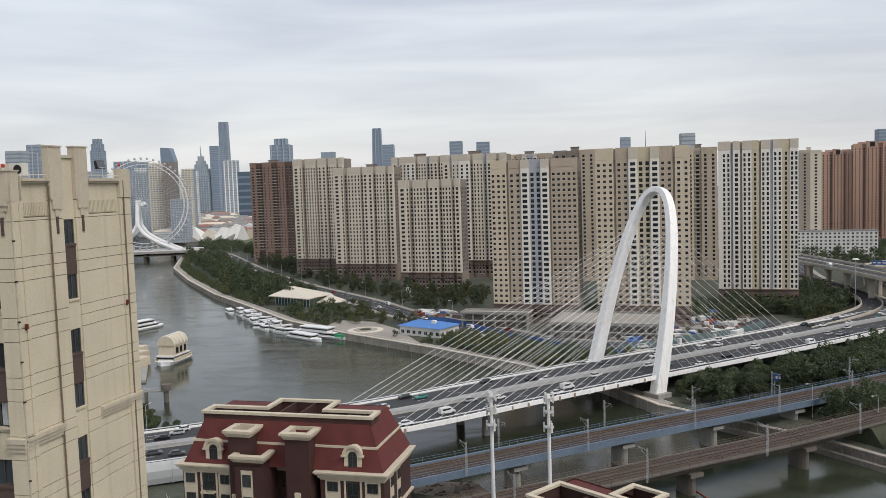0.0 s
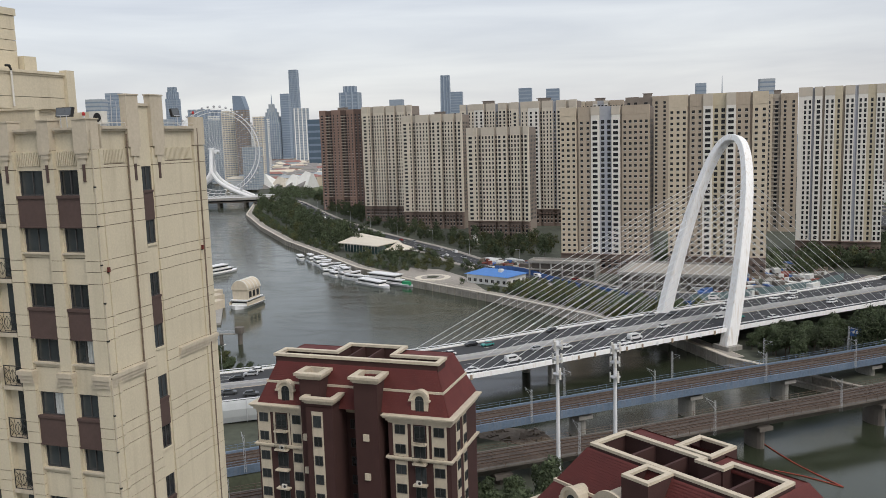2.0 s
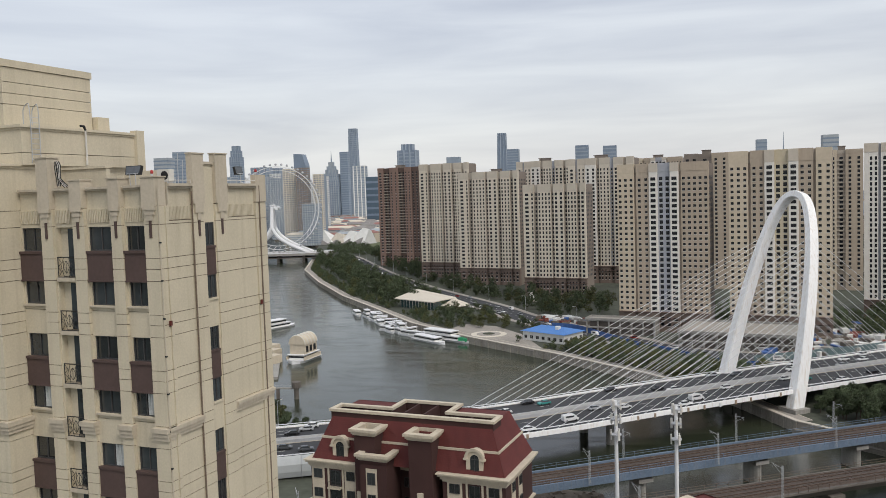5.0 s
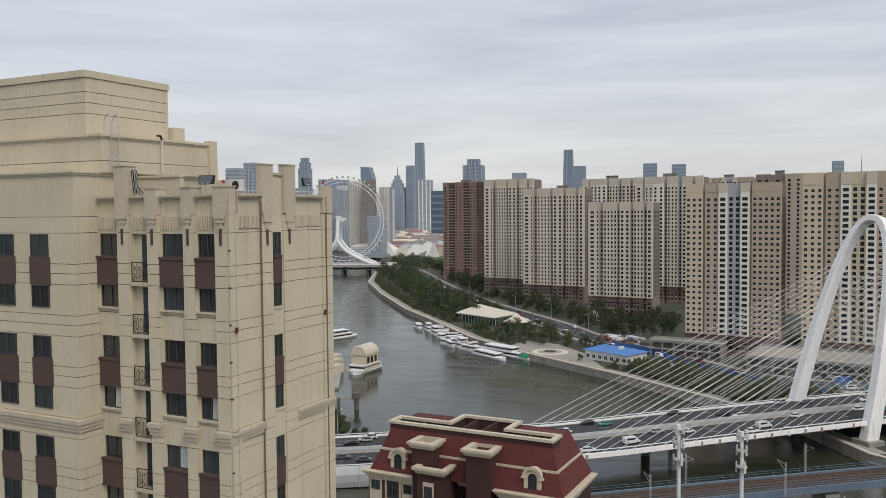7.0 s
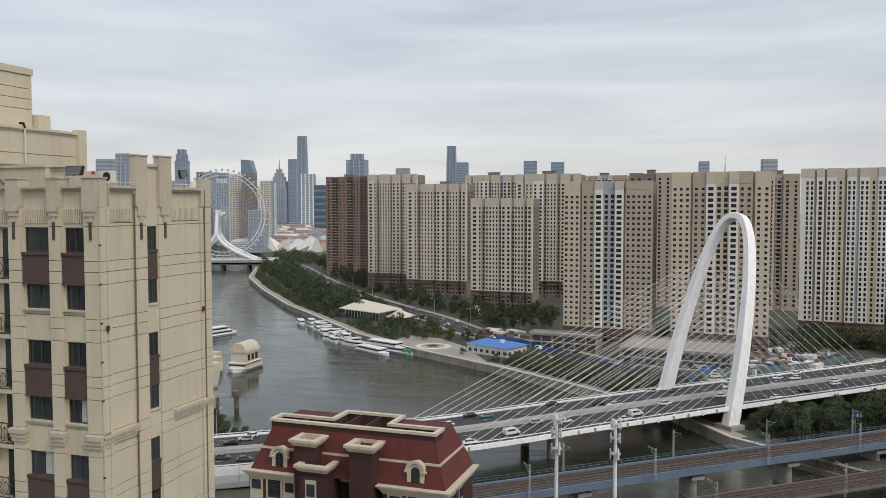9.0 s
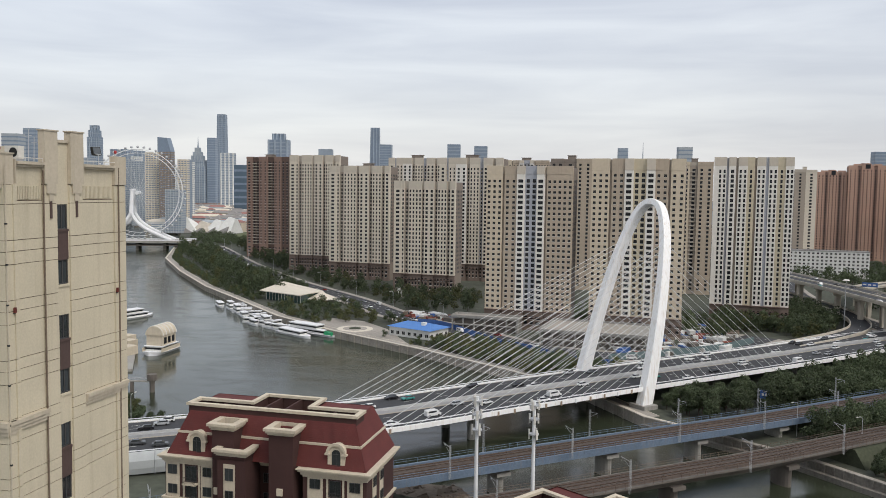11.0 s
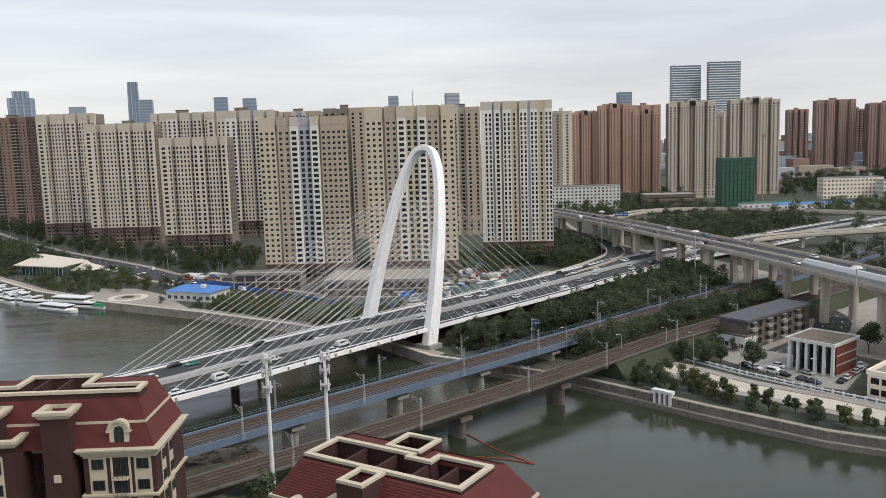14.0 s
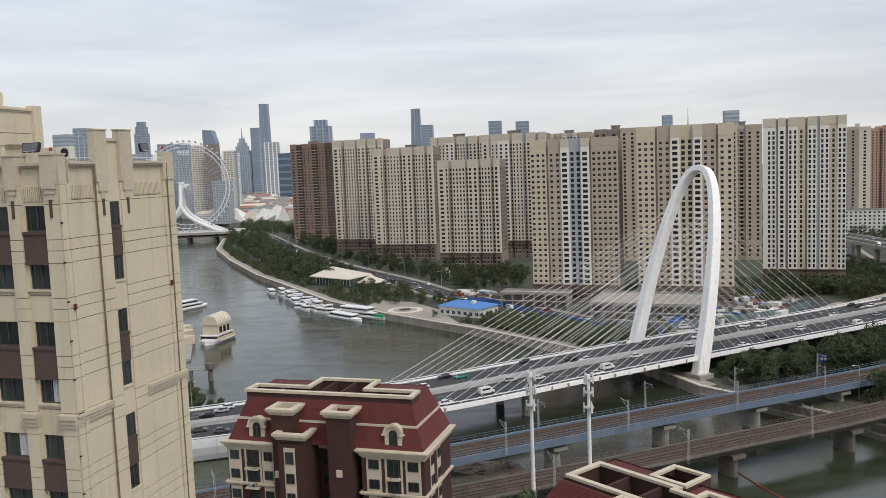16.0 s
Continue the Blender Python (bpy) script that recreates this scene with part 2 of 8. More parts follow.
def glide(pts, step=4.0):
    """A smooth line through points of two or three numbers, with a point about every step metres."""
    pts = [Vector(p) for p in pts]
    out = []
    for i in range(len(pts) - 1):
        p0, p1, p2, p3 = pts[max(i - 1, 0)], pts[i], pts[i + 1], pts[min(i + 2, len(pts) - 1)]
        n = max(2, int((p2 - p1).length / step))
        for k in range(n):
            t = k / n
            out.append(0.5 * (2 * p1 + (p2 - p0) * t + (2 * p0 - 5 * p1 + 4 * p2 - p3) * t * t + (3 * p1 - p0 - 3 * p2 + p3) * t ** 3))
    out.append(pts[-1])
    return out


def sweep(bm, line, section, mi=0, closed=True, caps=True):
    """Sweeps a section of (across to the right, up) along a line of 3D points, kept upright."""
    rings = []
    for i, p in enumerate(line):
        d = line[min(i + 1, len(line) - 1)] - line[max(i - 1, 0)]
        side = Vector((d.y, -d.x, 0)).normalized()
        rings.append([bm.verts.new(p + side * a + Vector((0, 0, b))) for a, b in section])
    k = len(section)
    for r, s in zip(rings, rings[1:]):
        for j in range(k if closed else k - 1):
            bm.faces.new((r[j], s[j], s[(j + 1) % k], r[(j + 1) % k])).material_index = mi
    if caps and closed:
        bm.faces.new(rings[0])
        bm.faces.new(rings[-1][::-1])


def rect(x0, x1, z0, z1):
    return [(x0, z0), (x0, z1), (x1, z1), (x1, z0)]


def swept(name, line, section, material, parent=None, label=""):
    bm = bmesh.new()
    sweep(bm, line, section)
    bmesh.ops.recalc_face_normals(bm, faces=bm.faces)
    return part(name, bm, material, parent, label)

# ---- ground, river and banks ----
BANK_FAR = [(-480, 1600), (-330, 1060), (-309, 990), (-260, 800), (-210, 682), (-160, 578), (-126, 520), (-85, 448), (-49, 403), (-4, 357), (29, 319),
            (54, 285), (66, 254), (80, 238), (98, 217), (111, 194), (119, 179), (134, 154), (149, 138), (172, 112), (230, 60), (700, -300)]
BANK_NEAR = [(-700, 1600), (-480, 1060), (-420, 960), (-300, 730), (-190, 480), (-148, 380), (-114, 290), (-92, 250), (-62, 224), (-20, 192), (4, 181), (22, 160),
             (46, 122), (70, 84), (110, 40), (200, -20), (500, -400)]


from mathutils.geometry import tessellate_polygon


def ground():
    bm = bmesh.new()
    for bank, rest in ((BANK_FAR, [(4600, -300), (4600, 4600), (-480, 4600)]), (BANK_NEAR[::-1], [(-700, 4600), (-4600, 4600), (-4600, -3000), (500, -3000)])):
        top = [bm.verts.new((x, y, 0)) for x, y in bank + rest]
        for tri in tessellate_polygon([[Vector((x, y, 0)) for x, y in bank + rest]]):
            f = bm.faces.new([top[i] for i in tri])
        low = [bm.verts.new((x, y, -7)) for x, y in bank]
        for i in range(len(bank) - 1):
            bm.faces.new((top[i], top[i + 1], low[i + 1], low[i]))
    bm.normal_update()
    for f in bm.faces:
        if f.normal.z < -0.5:
            f.normal_flip()
    tagged(part("ground", bm, GROUND), "grey-green city ground of paving, earth and verges", "ground", kind="structure")


ground()
wbm = bmesh.new()
wbm.faces.new([wbm.verts.new(p) for p in ((-1600, -450, -3), (1200, -450, -3), (1200, 1650, -3), (-1600, 1650, -3))])
tagged(part("water", wbm, WATER), "grey-green river water with slow eddies", "water", kind="structure")

quay_line = [Vector((x, y, 0)) for x, y in BANK_FAR[2:20]]
quay = tagged(new("quay_wall"), "stone river wall with a coping and parapet", "quay", kind="structure")
swept("wall", quay_line[:12], rect(-0.2, 0.9, -6, 0.35), STONE, quay)
swept("wall", quay_line[11:], rect(-0.2, 0.9, -6, 0.35), STONE_DARK, quay)
swept("coping", quay_line[:12], rect(-0.5, 1.1, 0.35, 0.6), CONCRETE_PALE, quay)
swept("coping", quay_line[11:], rect(-0.5, 1.1, 0.35, 0.6), STONE, quay)
swept("promenade", quay_line[:11], rect(-4.6, -0.5, -1, 0.08), PAVING, quay)
swept("kerb", quay_line[:11], rect(-5.0, -4.6, -1, 0.22), CONCRETE_PALE, quay)
swept("quay_path", quay_line[10:], rect(-2.2, -0.5, -1, 0.06), SOIL, quay)
swept("ledge", quay_line[10:], rect(0.9, 2.6, -6, -1.6), STONE_DARK, quay)
for i, (p, q) in enumerate(zip(quay_line, quay_line[1:])):
    n = max(2, int((q - p).length / (5.0 if i < 11 else 2.6)))
    for k in range(n):
        at = p.lerp(q, k / n)
        side = (q - p).normalized()
        m = Matrix.Translation(at) @ Matrix.Rotation(math.atan2(side.y, side.x), 4, "Z")
        if 1 < i < 16:
            bm = bmesh.new()
            box(bm, -0.3, 0.3, -1.25, -0.85, -3.2, 0.34, 0, m)
            part("pilaster", bm, STONE if i < 11 else STONE_DARK, quay)

# ---- apartment towers across the river ----
TAN = mat("tower_tan", (0.55, 0.47, 0.355), 0.85, var=0.08, scale=0.05, fine=0.6, streak=0.15, dirt=(0.3, 0.25, 0.19))
TAN_DARK = mat("tower_tan_dark", (0.42, 0.35, 0.27), 0.85, var=0.08, scale=0.05, fine=0.6, streak=0.15)
YELLOW = mat("tower_yellow", (0.52, 0.455, 0.33), 0.85, var=0.08, scale=0.05, fine=0.6)
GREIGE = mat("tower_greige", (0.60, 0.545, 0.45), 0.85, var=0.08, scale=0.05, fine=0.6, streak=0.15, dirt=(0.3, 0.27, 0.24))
# darkened greige: shade of recessed bays put into the colour; also plain grey walls
GREIGE_DARK = mat("tower_greige_dark_and_shade", (0.33, 0.285, 0.235), 0.85, var=0.08, scale=0.05, fine=0.6)
PALE = mat("tower_pale", (0.71, 0.68, 0.62), 0.8, var=0.06, scale=0.05, fine=0.6, streak=0.12, dirt=(0.4, 0.38, 0.35))
BLUEGREY = mat("tower_bluegrey", (0.36, 0.375, 0.41), 0.7, var=0.1, scale=0.05, fine=0.6)
PLINTH = mat("tower_base_brown", (0.19, 0.145, 0.12), 0.85, var=0.15, scale=0.08, fine=0.8)
BROWN_BRICK = mat("tower_brown_brick", (0.235, 0.158, 0.128), 0.9, var=0.12, scale=0.05, fine=0.8)
# dark stone of the belts; on brick bays it paints in the shade
BROWN_BRICK_DARK = mat("tower_brown_brick_dark_and_shade", (0.115, 0.078, 0.065), 0.9, var=0.12, scale=0.05, fine=0.8)
PINK = mat("tower_pink_brick", (0.44, 0.285, 0.215), 0.9, var=0.1, scale=0.05, fine=0.8)
# neighbouring towers' shade on the side walls is put into this darker colour
SIDE_SHADE = mat("tower_side_wall_shade", (0.225, 0.19, 0.16), 0.85, var=0.12, scale=0.05, fine=0.6)
TOWER_GLASS = mat("tower_window_glass", (0.008, 0.009, 0.011), 0.35, 0.0, 0.2, 0.4, 2.0, 0.0, 0.6, spec=0.35)
CROWN = mat("tower_crown", (0.53, 0.475, 0.395), 0.85, var=0.06, scale=0.05, fine=0.5, streak=0.2, dirt=(0.36, 0.32, 0.26))
# crown strip over recesses, shade put into its colour; also used on balconies
CROWN_DARK = mat("tower_crown_shadowed_strip", (0.40, 0.355, 0.295), 0.85, var=0.06, scale=0.05, fine=0.5)
ROOF_GREY = mat("flat_roof_grey", (0.24, 0.23, 0.22), 0.9, var=0.25, scale=0.1)


def window_mesh(name, w, h):
    """A small casement set in a wall: pale sill, dark frame and pane with a thin bar. Origin at the lower middle, facing -y."""
    bm = bmesh.new()
    box(bm, -w / 2 - 0.08, w / 2 + 0.08, -0.14, 0.05, -0.12, 0.0, 0)
    box(bm, -w / 2, w / 2, -0.05, 0.05, 0.0, h, 1)
    box(bm, -0.035, 0.035, -0.08, -0.05, 0.0, h, 2)
    box(bm, -w / 2, w / 2, -0.08, -0.05, h * 0.68, h * 0.68 + 0.06, 2)
    me = bpy.data.meshes.new(name)
    bm.to_mesh(me)
    bm.free()
    for one in (FRAME_W, TOWER_GLASS, FRAME):
        me.materials.append(one)
    return me


S, M, B, N, W = (1.6, 1.75), (2.0, 1.7), (2.4, 1.55), (1.05, 1.75), (1.3, 1.25)
WINDOWS = {size: window_mesh("window", *size) for size in (S, M, B, N, W)}


def tower(name, label, x, y, width, top, bays, depth=16, yaw=-19, floor=2.85, base=11.5, base_mat=None, side_mat=None, crown=2.6, picked=150, group="apartment towers", side_cols=4, roof_box=True):
    """A slab tower. x, y: the foot of its front's first corner. bays: (share of the width, how far proud, material, columns of windows, window size)."""
    t = thing(name, pose(x, y, 0, 0, 0, yaw), label, "tower", group)
    share = sum(b[0] for b in bays)
    floors = int((top - crown - base) / floor)
    part("core", slab(0.3, width - 0.3, 0.8, depth, 0, top - 1.0), side_mat or SIDE_SHADE, t)
    part("roof", slab(0.6, width - 0.6, 1.2, depth - 0.4, top - 1.0, top - 0.7), ROOF_GREY, t)
    u, spots = 0.0, []
    for s, proud, m, cols, size in bays:
        proud *= 2.2
        w = width * s / share
        bm = bmesh.new()
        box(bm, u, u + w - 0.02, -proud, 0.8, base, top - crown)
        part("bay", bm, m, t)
        bm = bmesh.new()
        box(bm, u - 0.05, u + w + 0.03, -proud - 0.12, 1.0, top - crown + 0.002, top - (0.0 if proud > 0.3 else 0.35))
        part("parapet", bm, CROWN_DARK if m is GREIGE_DARK else CROWN if m in (GREIGE, PALE) else m, t)
        if base_mat:
            bm = bmesh.new()
            box(bm, u - 0.1, u + w + 0.08, -proud - 0.3, 0.8, 0, base - 0.5)
            box(bm, u - 0.2, u + w + 0.18, -proud - 0.55, 0.8, base - 0.5, base - 0.002)
            part("base", bm, base_mat, t)
        else:
            part("base", slab(u, u + w - 0.02, -proud, 0.8, 0, base - 0.002), m, t)
        for c in range(cols):
            cx = u + w * (c + 0.5) / cols
            for k in range(floors):
                spots.append((cx, -proud, base + k * floor + 0.75, size))
            for k in range(int(base / floor) - 1):
                spots.append((cx, -proud - (0.3 if base_mat else 0), 2.9 + k * floor, size))
        u += w
        if proud == 0 and w > 1.4 and picked:
            # recessed balconies: a slab and an upstand on each storey
            bm = bmesh.new()
            for k in range(floors):
                z = base + k * floor
                box(bm, u - w + 0.05, u - 0.05, -0.75, 0.0, z, z + 0.16)
                box(bm, u - w + 0.05, u - w * 0.35, -0.75, -0.65, z + 0.16, z + 0.8)
            tagged(part("balconies", bm, CROWN_DARK, t), kind="stuff")
    if base_mat:
        bm = bmesh.new()
        for p, q in ((base - 0.5, base - 0.1), (base - 3.6, base - 3.3)):
            box(bm, -0.2, width + 0.2, -2.35, 0.9, p, q)
        part("belt", bm, BROWN_BRICK_DARK, t, "dark stone belt")
    spots.sort(key=lambda s: -s[2])
    for cx, cy, cz, size in spots[:picked]:
        piece("window", WINDOWS[size], Matrix.Translation((cx, cy, cz)), t)
    bm = bmesh.new()
    for cx, cy, cz, (w, h) in spots[picked:]:
        if picked:
            box(bm, cx - w / 2 - 0.1, cx + w / 2 + 0.1, cy - 0.14, cy, cz - 0.12, cz + 0.08, 0)
        box(bm, cx - w / 2, cx + w / 2, cy - 0.06, cy + 0.02, cz + 0.08, cz + h, 1)
    for face in (0, 1):
        for c in range(side_cols):
            cy = 2.0 + (depth - 3.5) * (c + 0.5) / side_cols
            for k in range(floors):
                cz = base + k * floor + 0.85
                a, b = (width - 0.3, width - 0.22) if face else (0.22, 0.3)
                box(bm, a, b, cy - 0.7, cy + 0.7, cz, cz + 1.5, 1)
    tagged(part("windows", bm, (FRAME_W, TOWER_GLASS), t), kind="stuff")
    if "arched crown" in label:
        for c in (0.5,):
            bm = bmesh.new()
            r = width * 0.11
            arc = [(width * c + r * math.cos(math.pi * i / 10), top + 0.4 + r * 0.5 * math.sin(math.pi * i / 10)) for i in range(11)]
            arc = [(width * c + r, top - 3)] + arc + [(width * c - r, top - 3)]
            prism(bm, [(a, -2.2, b) for a, b in arc], [(a, 3.0, b) for a, b in arc])
            bmesh.ops.recalc_face_normals(bm, faces=bm.faces)
            part("gable", bm, bays[0][2], t)
            part("gable_window", slab(width * c - r * 0.6, width * c + r * 0.6, -2.3, -2.15, top - 3.5, top + 1.2), TOWER_GLASS, t)
        for c in (0.24, 0.76):
            part("pediment", slab(width * c - 4, width * c + 4, -1.6, 2.0, top - 0.2, top + 1.6), bays[0][2], t)
    if roof_box:
        bm = bmesh.new()
        box(bm, width * 0.38, width * 0.55, depth * 0.3, depth * 0.7, top - 0.7, top + 2.2)
        box(bm, width * 0.36, width * 0.57, depth * 0.28, depth * 0.72, top + 2.2, top + 2.5)
        part("lift_house", bm, side_mat or SIDE_SHADE, t)
    return t


# darker greige bays with no relief carry their recess shade in the colour
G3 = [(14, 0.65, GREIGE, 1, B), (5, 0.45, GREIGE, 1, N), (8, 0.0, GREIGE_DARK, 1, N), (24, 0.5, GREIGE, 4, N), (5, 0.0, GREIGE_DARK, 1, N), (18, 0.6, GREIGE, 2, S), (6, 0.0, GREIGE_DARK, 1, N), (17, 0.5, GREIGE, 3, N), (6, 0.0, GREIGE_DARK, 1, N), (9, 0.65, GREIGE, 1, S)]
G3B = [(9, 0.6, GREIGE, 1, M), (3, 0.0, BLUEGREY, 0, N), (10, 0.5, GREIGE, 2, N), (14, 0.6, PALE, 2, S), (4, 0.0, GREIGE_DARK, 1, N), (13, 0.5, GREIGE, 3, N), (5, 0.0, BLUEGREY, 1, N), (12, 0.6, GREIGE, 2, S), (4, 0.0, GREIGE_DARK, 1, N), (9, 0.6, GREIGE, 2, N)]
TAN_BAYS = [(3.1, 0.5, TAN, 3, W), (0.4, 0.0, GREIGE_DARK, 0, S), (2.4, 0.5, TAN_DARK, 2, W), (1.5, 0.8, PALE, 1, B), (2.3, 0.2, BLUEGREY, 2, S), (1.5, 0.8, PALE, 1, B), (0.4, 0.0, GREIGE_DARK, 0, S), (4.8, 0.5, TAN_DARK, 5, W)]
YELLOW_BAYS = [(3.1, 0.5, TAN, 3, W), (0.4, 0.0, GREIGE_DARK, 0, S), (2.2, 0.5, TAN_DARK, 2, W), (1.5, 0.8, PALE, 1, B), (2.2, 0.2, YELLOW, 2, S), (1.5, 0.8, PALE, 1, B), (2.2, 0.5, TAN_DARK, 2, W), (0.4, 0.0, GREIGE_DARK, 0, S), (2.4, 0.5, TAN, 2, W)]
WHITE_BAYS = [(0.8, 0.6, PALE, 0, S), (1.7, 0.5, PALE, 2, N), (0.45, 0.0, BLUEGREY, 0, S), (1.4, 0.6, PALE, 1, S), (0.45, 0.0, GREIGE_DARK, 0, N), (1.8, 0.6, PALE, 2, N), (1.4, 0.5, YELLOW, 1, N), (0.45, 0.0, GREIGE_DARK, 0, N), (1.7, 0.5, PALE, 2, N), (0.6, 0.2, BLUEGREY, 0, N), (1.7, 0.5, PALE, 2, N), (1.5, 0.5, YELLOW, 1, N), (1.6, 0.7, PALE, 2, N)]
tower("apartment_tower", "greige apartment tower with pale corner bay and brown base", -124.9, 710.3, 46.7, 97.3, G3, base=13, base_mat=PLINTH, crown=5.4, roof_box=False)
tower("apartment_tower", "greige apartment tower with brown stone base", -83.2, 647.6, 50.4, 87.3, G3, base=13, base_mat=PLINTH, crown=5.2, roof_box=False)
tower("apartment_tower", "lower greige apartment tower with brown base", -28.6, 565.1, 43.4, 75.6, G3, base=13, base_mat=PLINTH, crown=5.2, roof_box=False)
tower("apartment_tower", "tan apartment tower with blue-grey middle strip", 25.4, 422.6, 43.7, 82.4, TAN_BAYS, base=9.9, base_mat=PLINTH, floor=2.64, depth=14, crown=4.2, roof_box=False)
tower("apartment_tower", "tan and yellow apartment tower with pale balconies strip", 75.6, 406.6, 43.9, 86.1, YELLOW_BAYS, base=9.9, base_mat=PLINTH, floor=2.67, depth=14, crown=5.6, roof_box=False)
tower("apartment_tower", "white and blue-grey apartment tower with yellow strips", 149.8, 450.8, 40.0, 89.5, WHITE_BAYS, base=10.1, base_mat=PLINTH, floor=2.6, depth=14, crown=4.6, roof_box=False)
# dark brick bays hold the shade of recesses and of the right-hand part
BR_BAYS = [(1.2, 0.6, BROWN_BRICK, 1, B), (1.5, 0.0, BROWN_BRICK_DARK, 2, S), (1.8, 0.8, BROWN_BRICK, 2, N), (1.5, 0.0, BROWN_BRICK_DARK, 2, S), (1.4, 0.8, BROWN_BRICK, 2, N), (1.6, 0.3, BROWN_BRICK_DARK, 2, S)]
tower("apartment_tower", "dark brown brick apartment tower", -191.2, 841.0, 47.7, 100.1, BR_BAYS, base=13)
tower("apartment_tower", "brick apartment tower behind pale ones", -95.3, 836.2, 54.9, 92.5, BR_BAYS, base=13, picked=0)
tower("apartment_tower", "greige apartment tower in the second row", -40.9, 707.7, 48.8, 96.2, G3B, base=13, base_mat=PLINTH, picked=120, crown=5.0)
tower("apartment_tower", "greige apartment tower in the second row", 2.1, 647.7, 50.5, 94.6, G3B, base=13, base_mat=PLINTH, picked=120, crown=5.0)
tower("apartment_tower", "tan apartment tower in the second row", 57.0, 722.5, 40.2, 96.0, TAN_BAYS, base=13, picked=0)
# tower in shade: the shaded side colour also covers its front bays
tower("apartment_tower", "shaded tan apartment tower in the second row", 81.3, 597.2, 29.4, 93.2, [(1, 0.4, SIDE_SHADE, 2, M), (1, 0, SIDE_SHADE, 1, B), (1.2, 0.4, TAN_DARK, 2, S)], base=13, picked=60)
tower("apartment_tower", "tan apartment tower in the second row", 166.0, 577.0, 24, 91.5, [(1, 0.4, TAN, 2, S), (0.6, 0, GREIGE_DARK, 1, M), (1.2, 0.4, TAN_DARK, 2, S)], base=13, picked=60)
GREY_BAYS = [(1, 0.4, GREIGE_DARK, 1, S), (1, 0, GREIGE, 1, M)]
# shaded copy of the pink brick: recess shade is in the colour
PINK_SHADE = mat("tower_pink_shade", (0.34, 0.225, 0.18), 0.9, var=0.1, scale=0.05, fine=0.8)
PINK_BAYS = [(1, 0.8, PINK, 2, N), (0.5, 0, PINK_SHADE, 1, S), (1.3, 0.8, PINK, 3, N), (0.5, 0, PINK_SHADE, 1, S), (1, 0.8, PINK, 2, N)]
CREAM_FAR = mat("tower_cream", (0.50, 0.44, 0.365), 0.85, var=0.08, scale=0.05, fine=0.6)
# cream darkened by painted recess shade; also a plain slab beyond the wheel
CREAM_SHADE = mat("tower_cream_recess_shade", (0.24, 0.20, 0.165), 0.85, var=0.08, scale=0.05, fine=0.6)
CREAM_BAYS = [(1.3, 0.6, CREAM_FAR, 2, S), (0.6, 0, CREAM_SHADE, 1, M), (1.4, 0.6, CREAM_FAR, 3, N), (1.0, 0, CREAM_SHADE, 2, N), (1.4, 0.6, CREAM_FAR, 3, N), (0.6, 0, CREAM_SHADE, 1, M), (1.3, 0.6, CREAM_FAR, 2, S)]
# far brick brown, paled in the colour to stand for distance haze
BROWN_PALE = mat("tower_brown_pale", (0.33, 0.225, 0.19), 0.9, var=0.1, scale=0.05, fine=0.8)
# far brick with the shade of recesses and sides painted in
BROWN_SHADE = mat("tower_brown_shade", (0.24, 0.165, 0.14), 0.9, var=0.1, scale=0.05, fine=0.8)
BROWN_FAR = [(1.2, 0.8, BROWN_PALE, 2, S), (0.7, 0, BROWN_SHADE, 1, B), (1.4, 0.8, BROWN_PALE, 3, N), (0.8, 0, BROWN_BRICK_DARK, 1, B), (1.4, 0.8, BROWN_PALE, 3, N), (0.7, 0, BROWN_SHADE, 1, B), (1.0, 0.8, BROWN_PALE, 2, N)]
for label, x, y, w, top, bays in (
        ("grey rendered apartment tower, far off", 315.5, 734.4, 18.1, 92.2, GREY_BAYS), ("pink brick apartment tower with arched crown", 414.6, 908.2, 32.0, 95.0, PINK_BAYS),
        ("pink brick apartment tower with arched crown", 441.8, 894.3, 37.0, 102.0, PINK_BAYS), ("pink brick apartment tower", 497.8, 921.0, 35.8, 102.4, PINK_BAYS),
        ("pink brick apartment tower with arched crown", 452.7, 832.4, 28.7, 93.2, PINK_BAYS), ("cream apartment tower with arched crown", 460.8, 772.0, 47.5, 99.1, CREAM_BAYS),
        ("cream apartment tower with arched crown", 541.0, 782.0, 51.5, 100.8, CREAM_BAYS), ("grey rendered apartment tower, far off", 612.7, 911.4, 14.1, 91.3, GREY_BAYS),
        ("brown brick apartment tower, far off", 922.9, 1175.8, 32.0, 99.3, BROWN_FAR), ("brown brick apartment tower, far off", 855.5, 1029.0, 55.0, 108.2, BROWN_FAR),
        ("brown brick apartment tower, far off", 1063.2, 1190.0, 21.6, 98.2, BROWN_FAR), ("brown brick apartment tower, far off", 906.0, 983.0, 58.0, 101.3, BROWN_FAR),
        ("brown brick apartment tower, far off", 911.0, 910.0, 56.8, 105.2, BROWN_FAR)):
    # side walls take the second bay's colour, with any shade painted into it
    tower("apartment_tower", label, x, y, w, top, bays, base=9, picked=0, group="far towers", side_cols=3, side_mat=bays[1][2])

# ---- cable-stayed road bridge ----
DECK = 6.5
ALONG = Vector((0.846, 0.533, 0))
bridge_line = glide([(-290, 150, 1), (-160, 186, 3), (-79, 210.5, 5), (-23, 227.5, DECK), (17.5, 252.5, DECK), (58.7, 278.2, DECK), (121, 315, DECK), (147, 333, 6), (186, 362, 4.8), (230, 392, 3.2), (300, 425, 2), (420, 480, 1), (620, 560, 0.5)], 6)
bridge = thing("road_bridge", pose(0, 0, 0), "white cable-stayed road bridge with a leaning arch pylon", "bridge")
swept("deck", bridge_line, [(-15, -0.6), (-15, 0), (15, 0), (15, -0.6), (11, -2.4), (-11, -2.4)], CONCRETE, bridge)
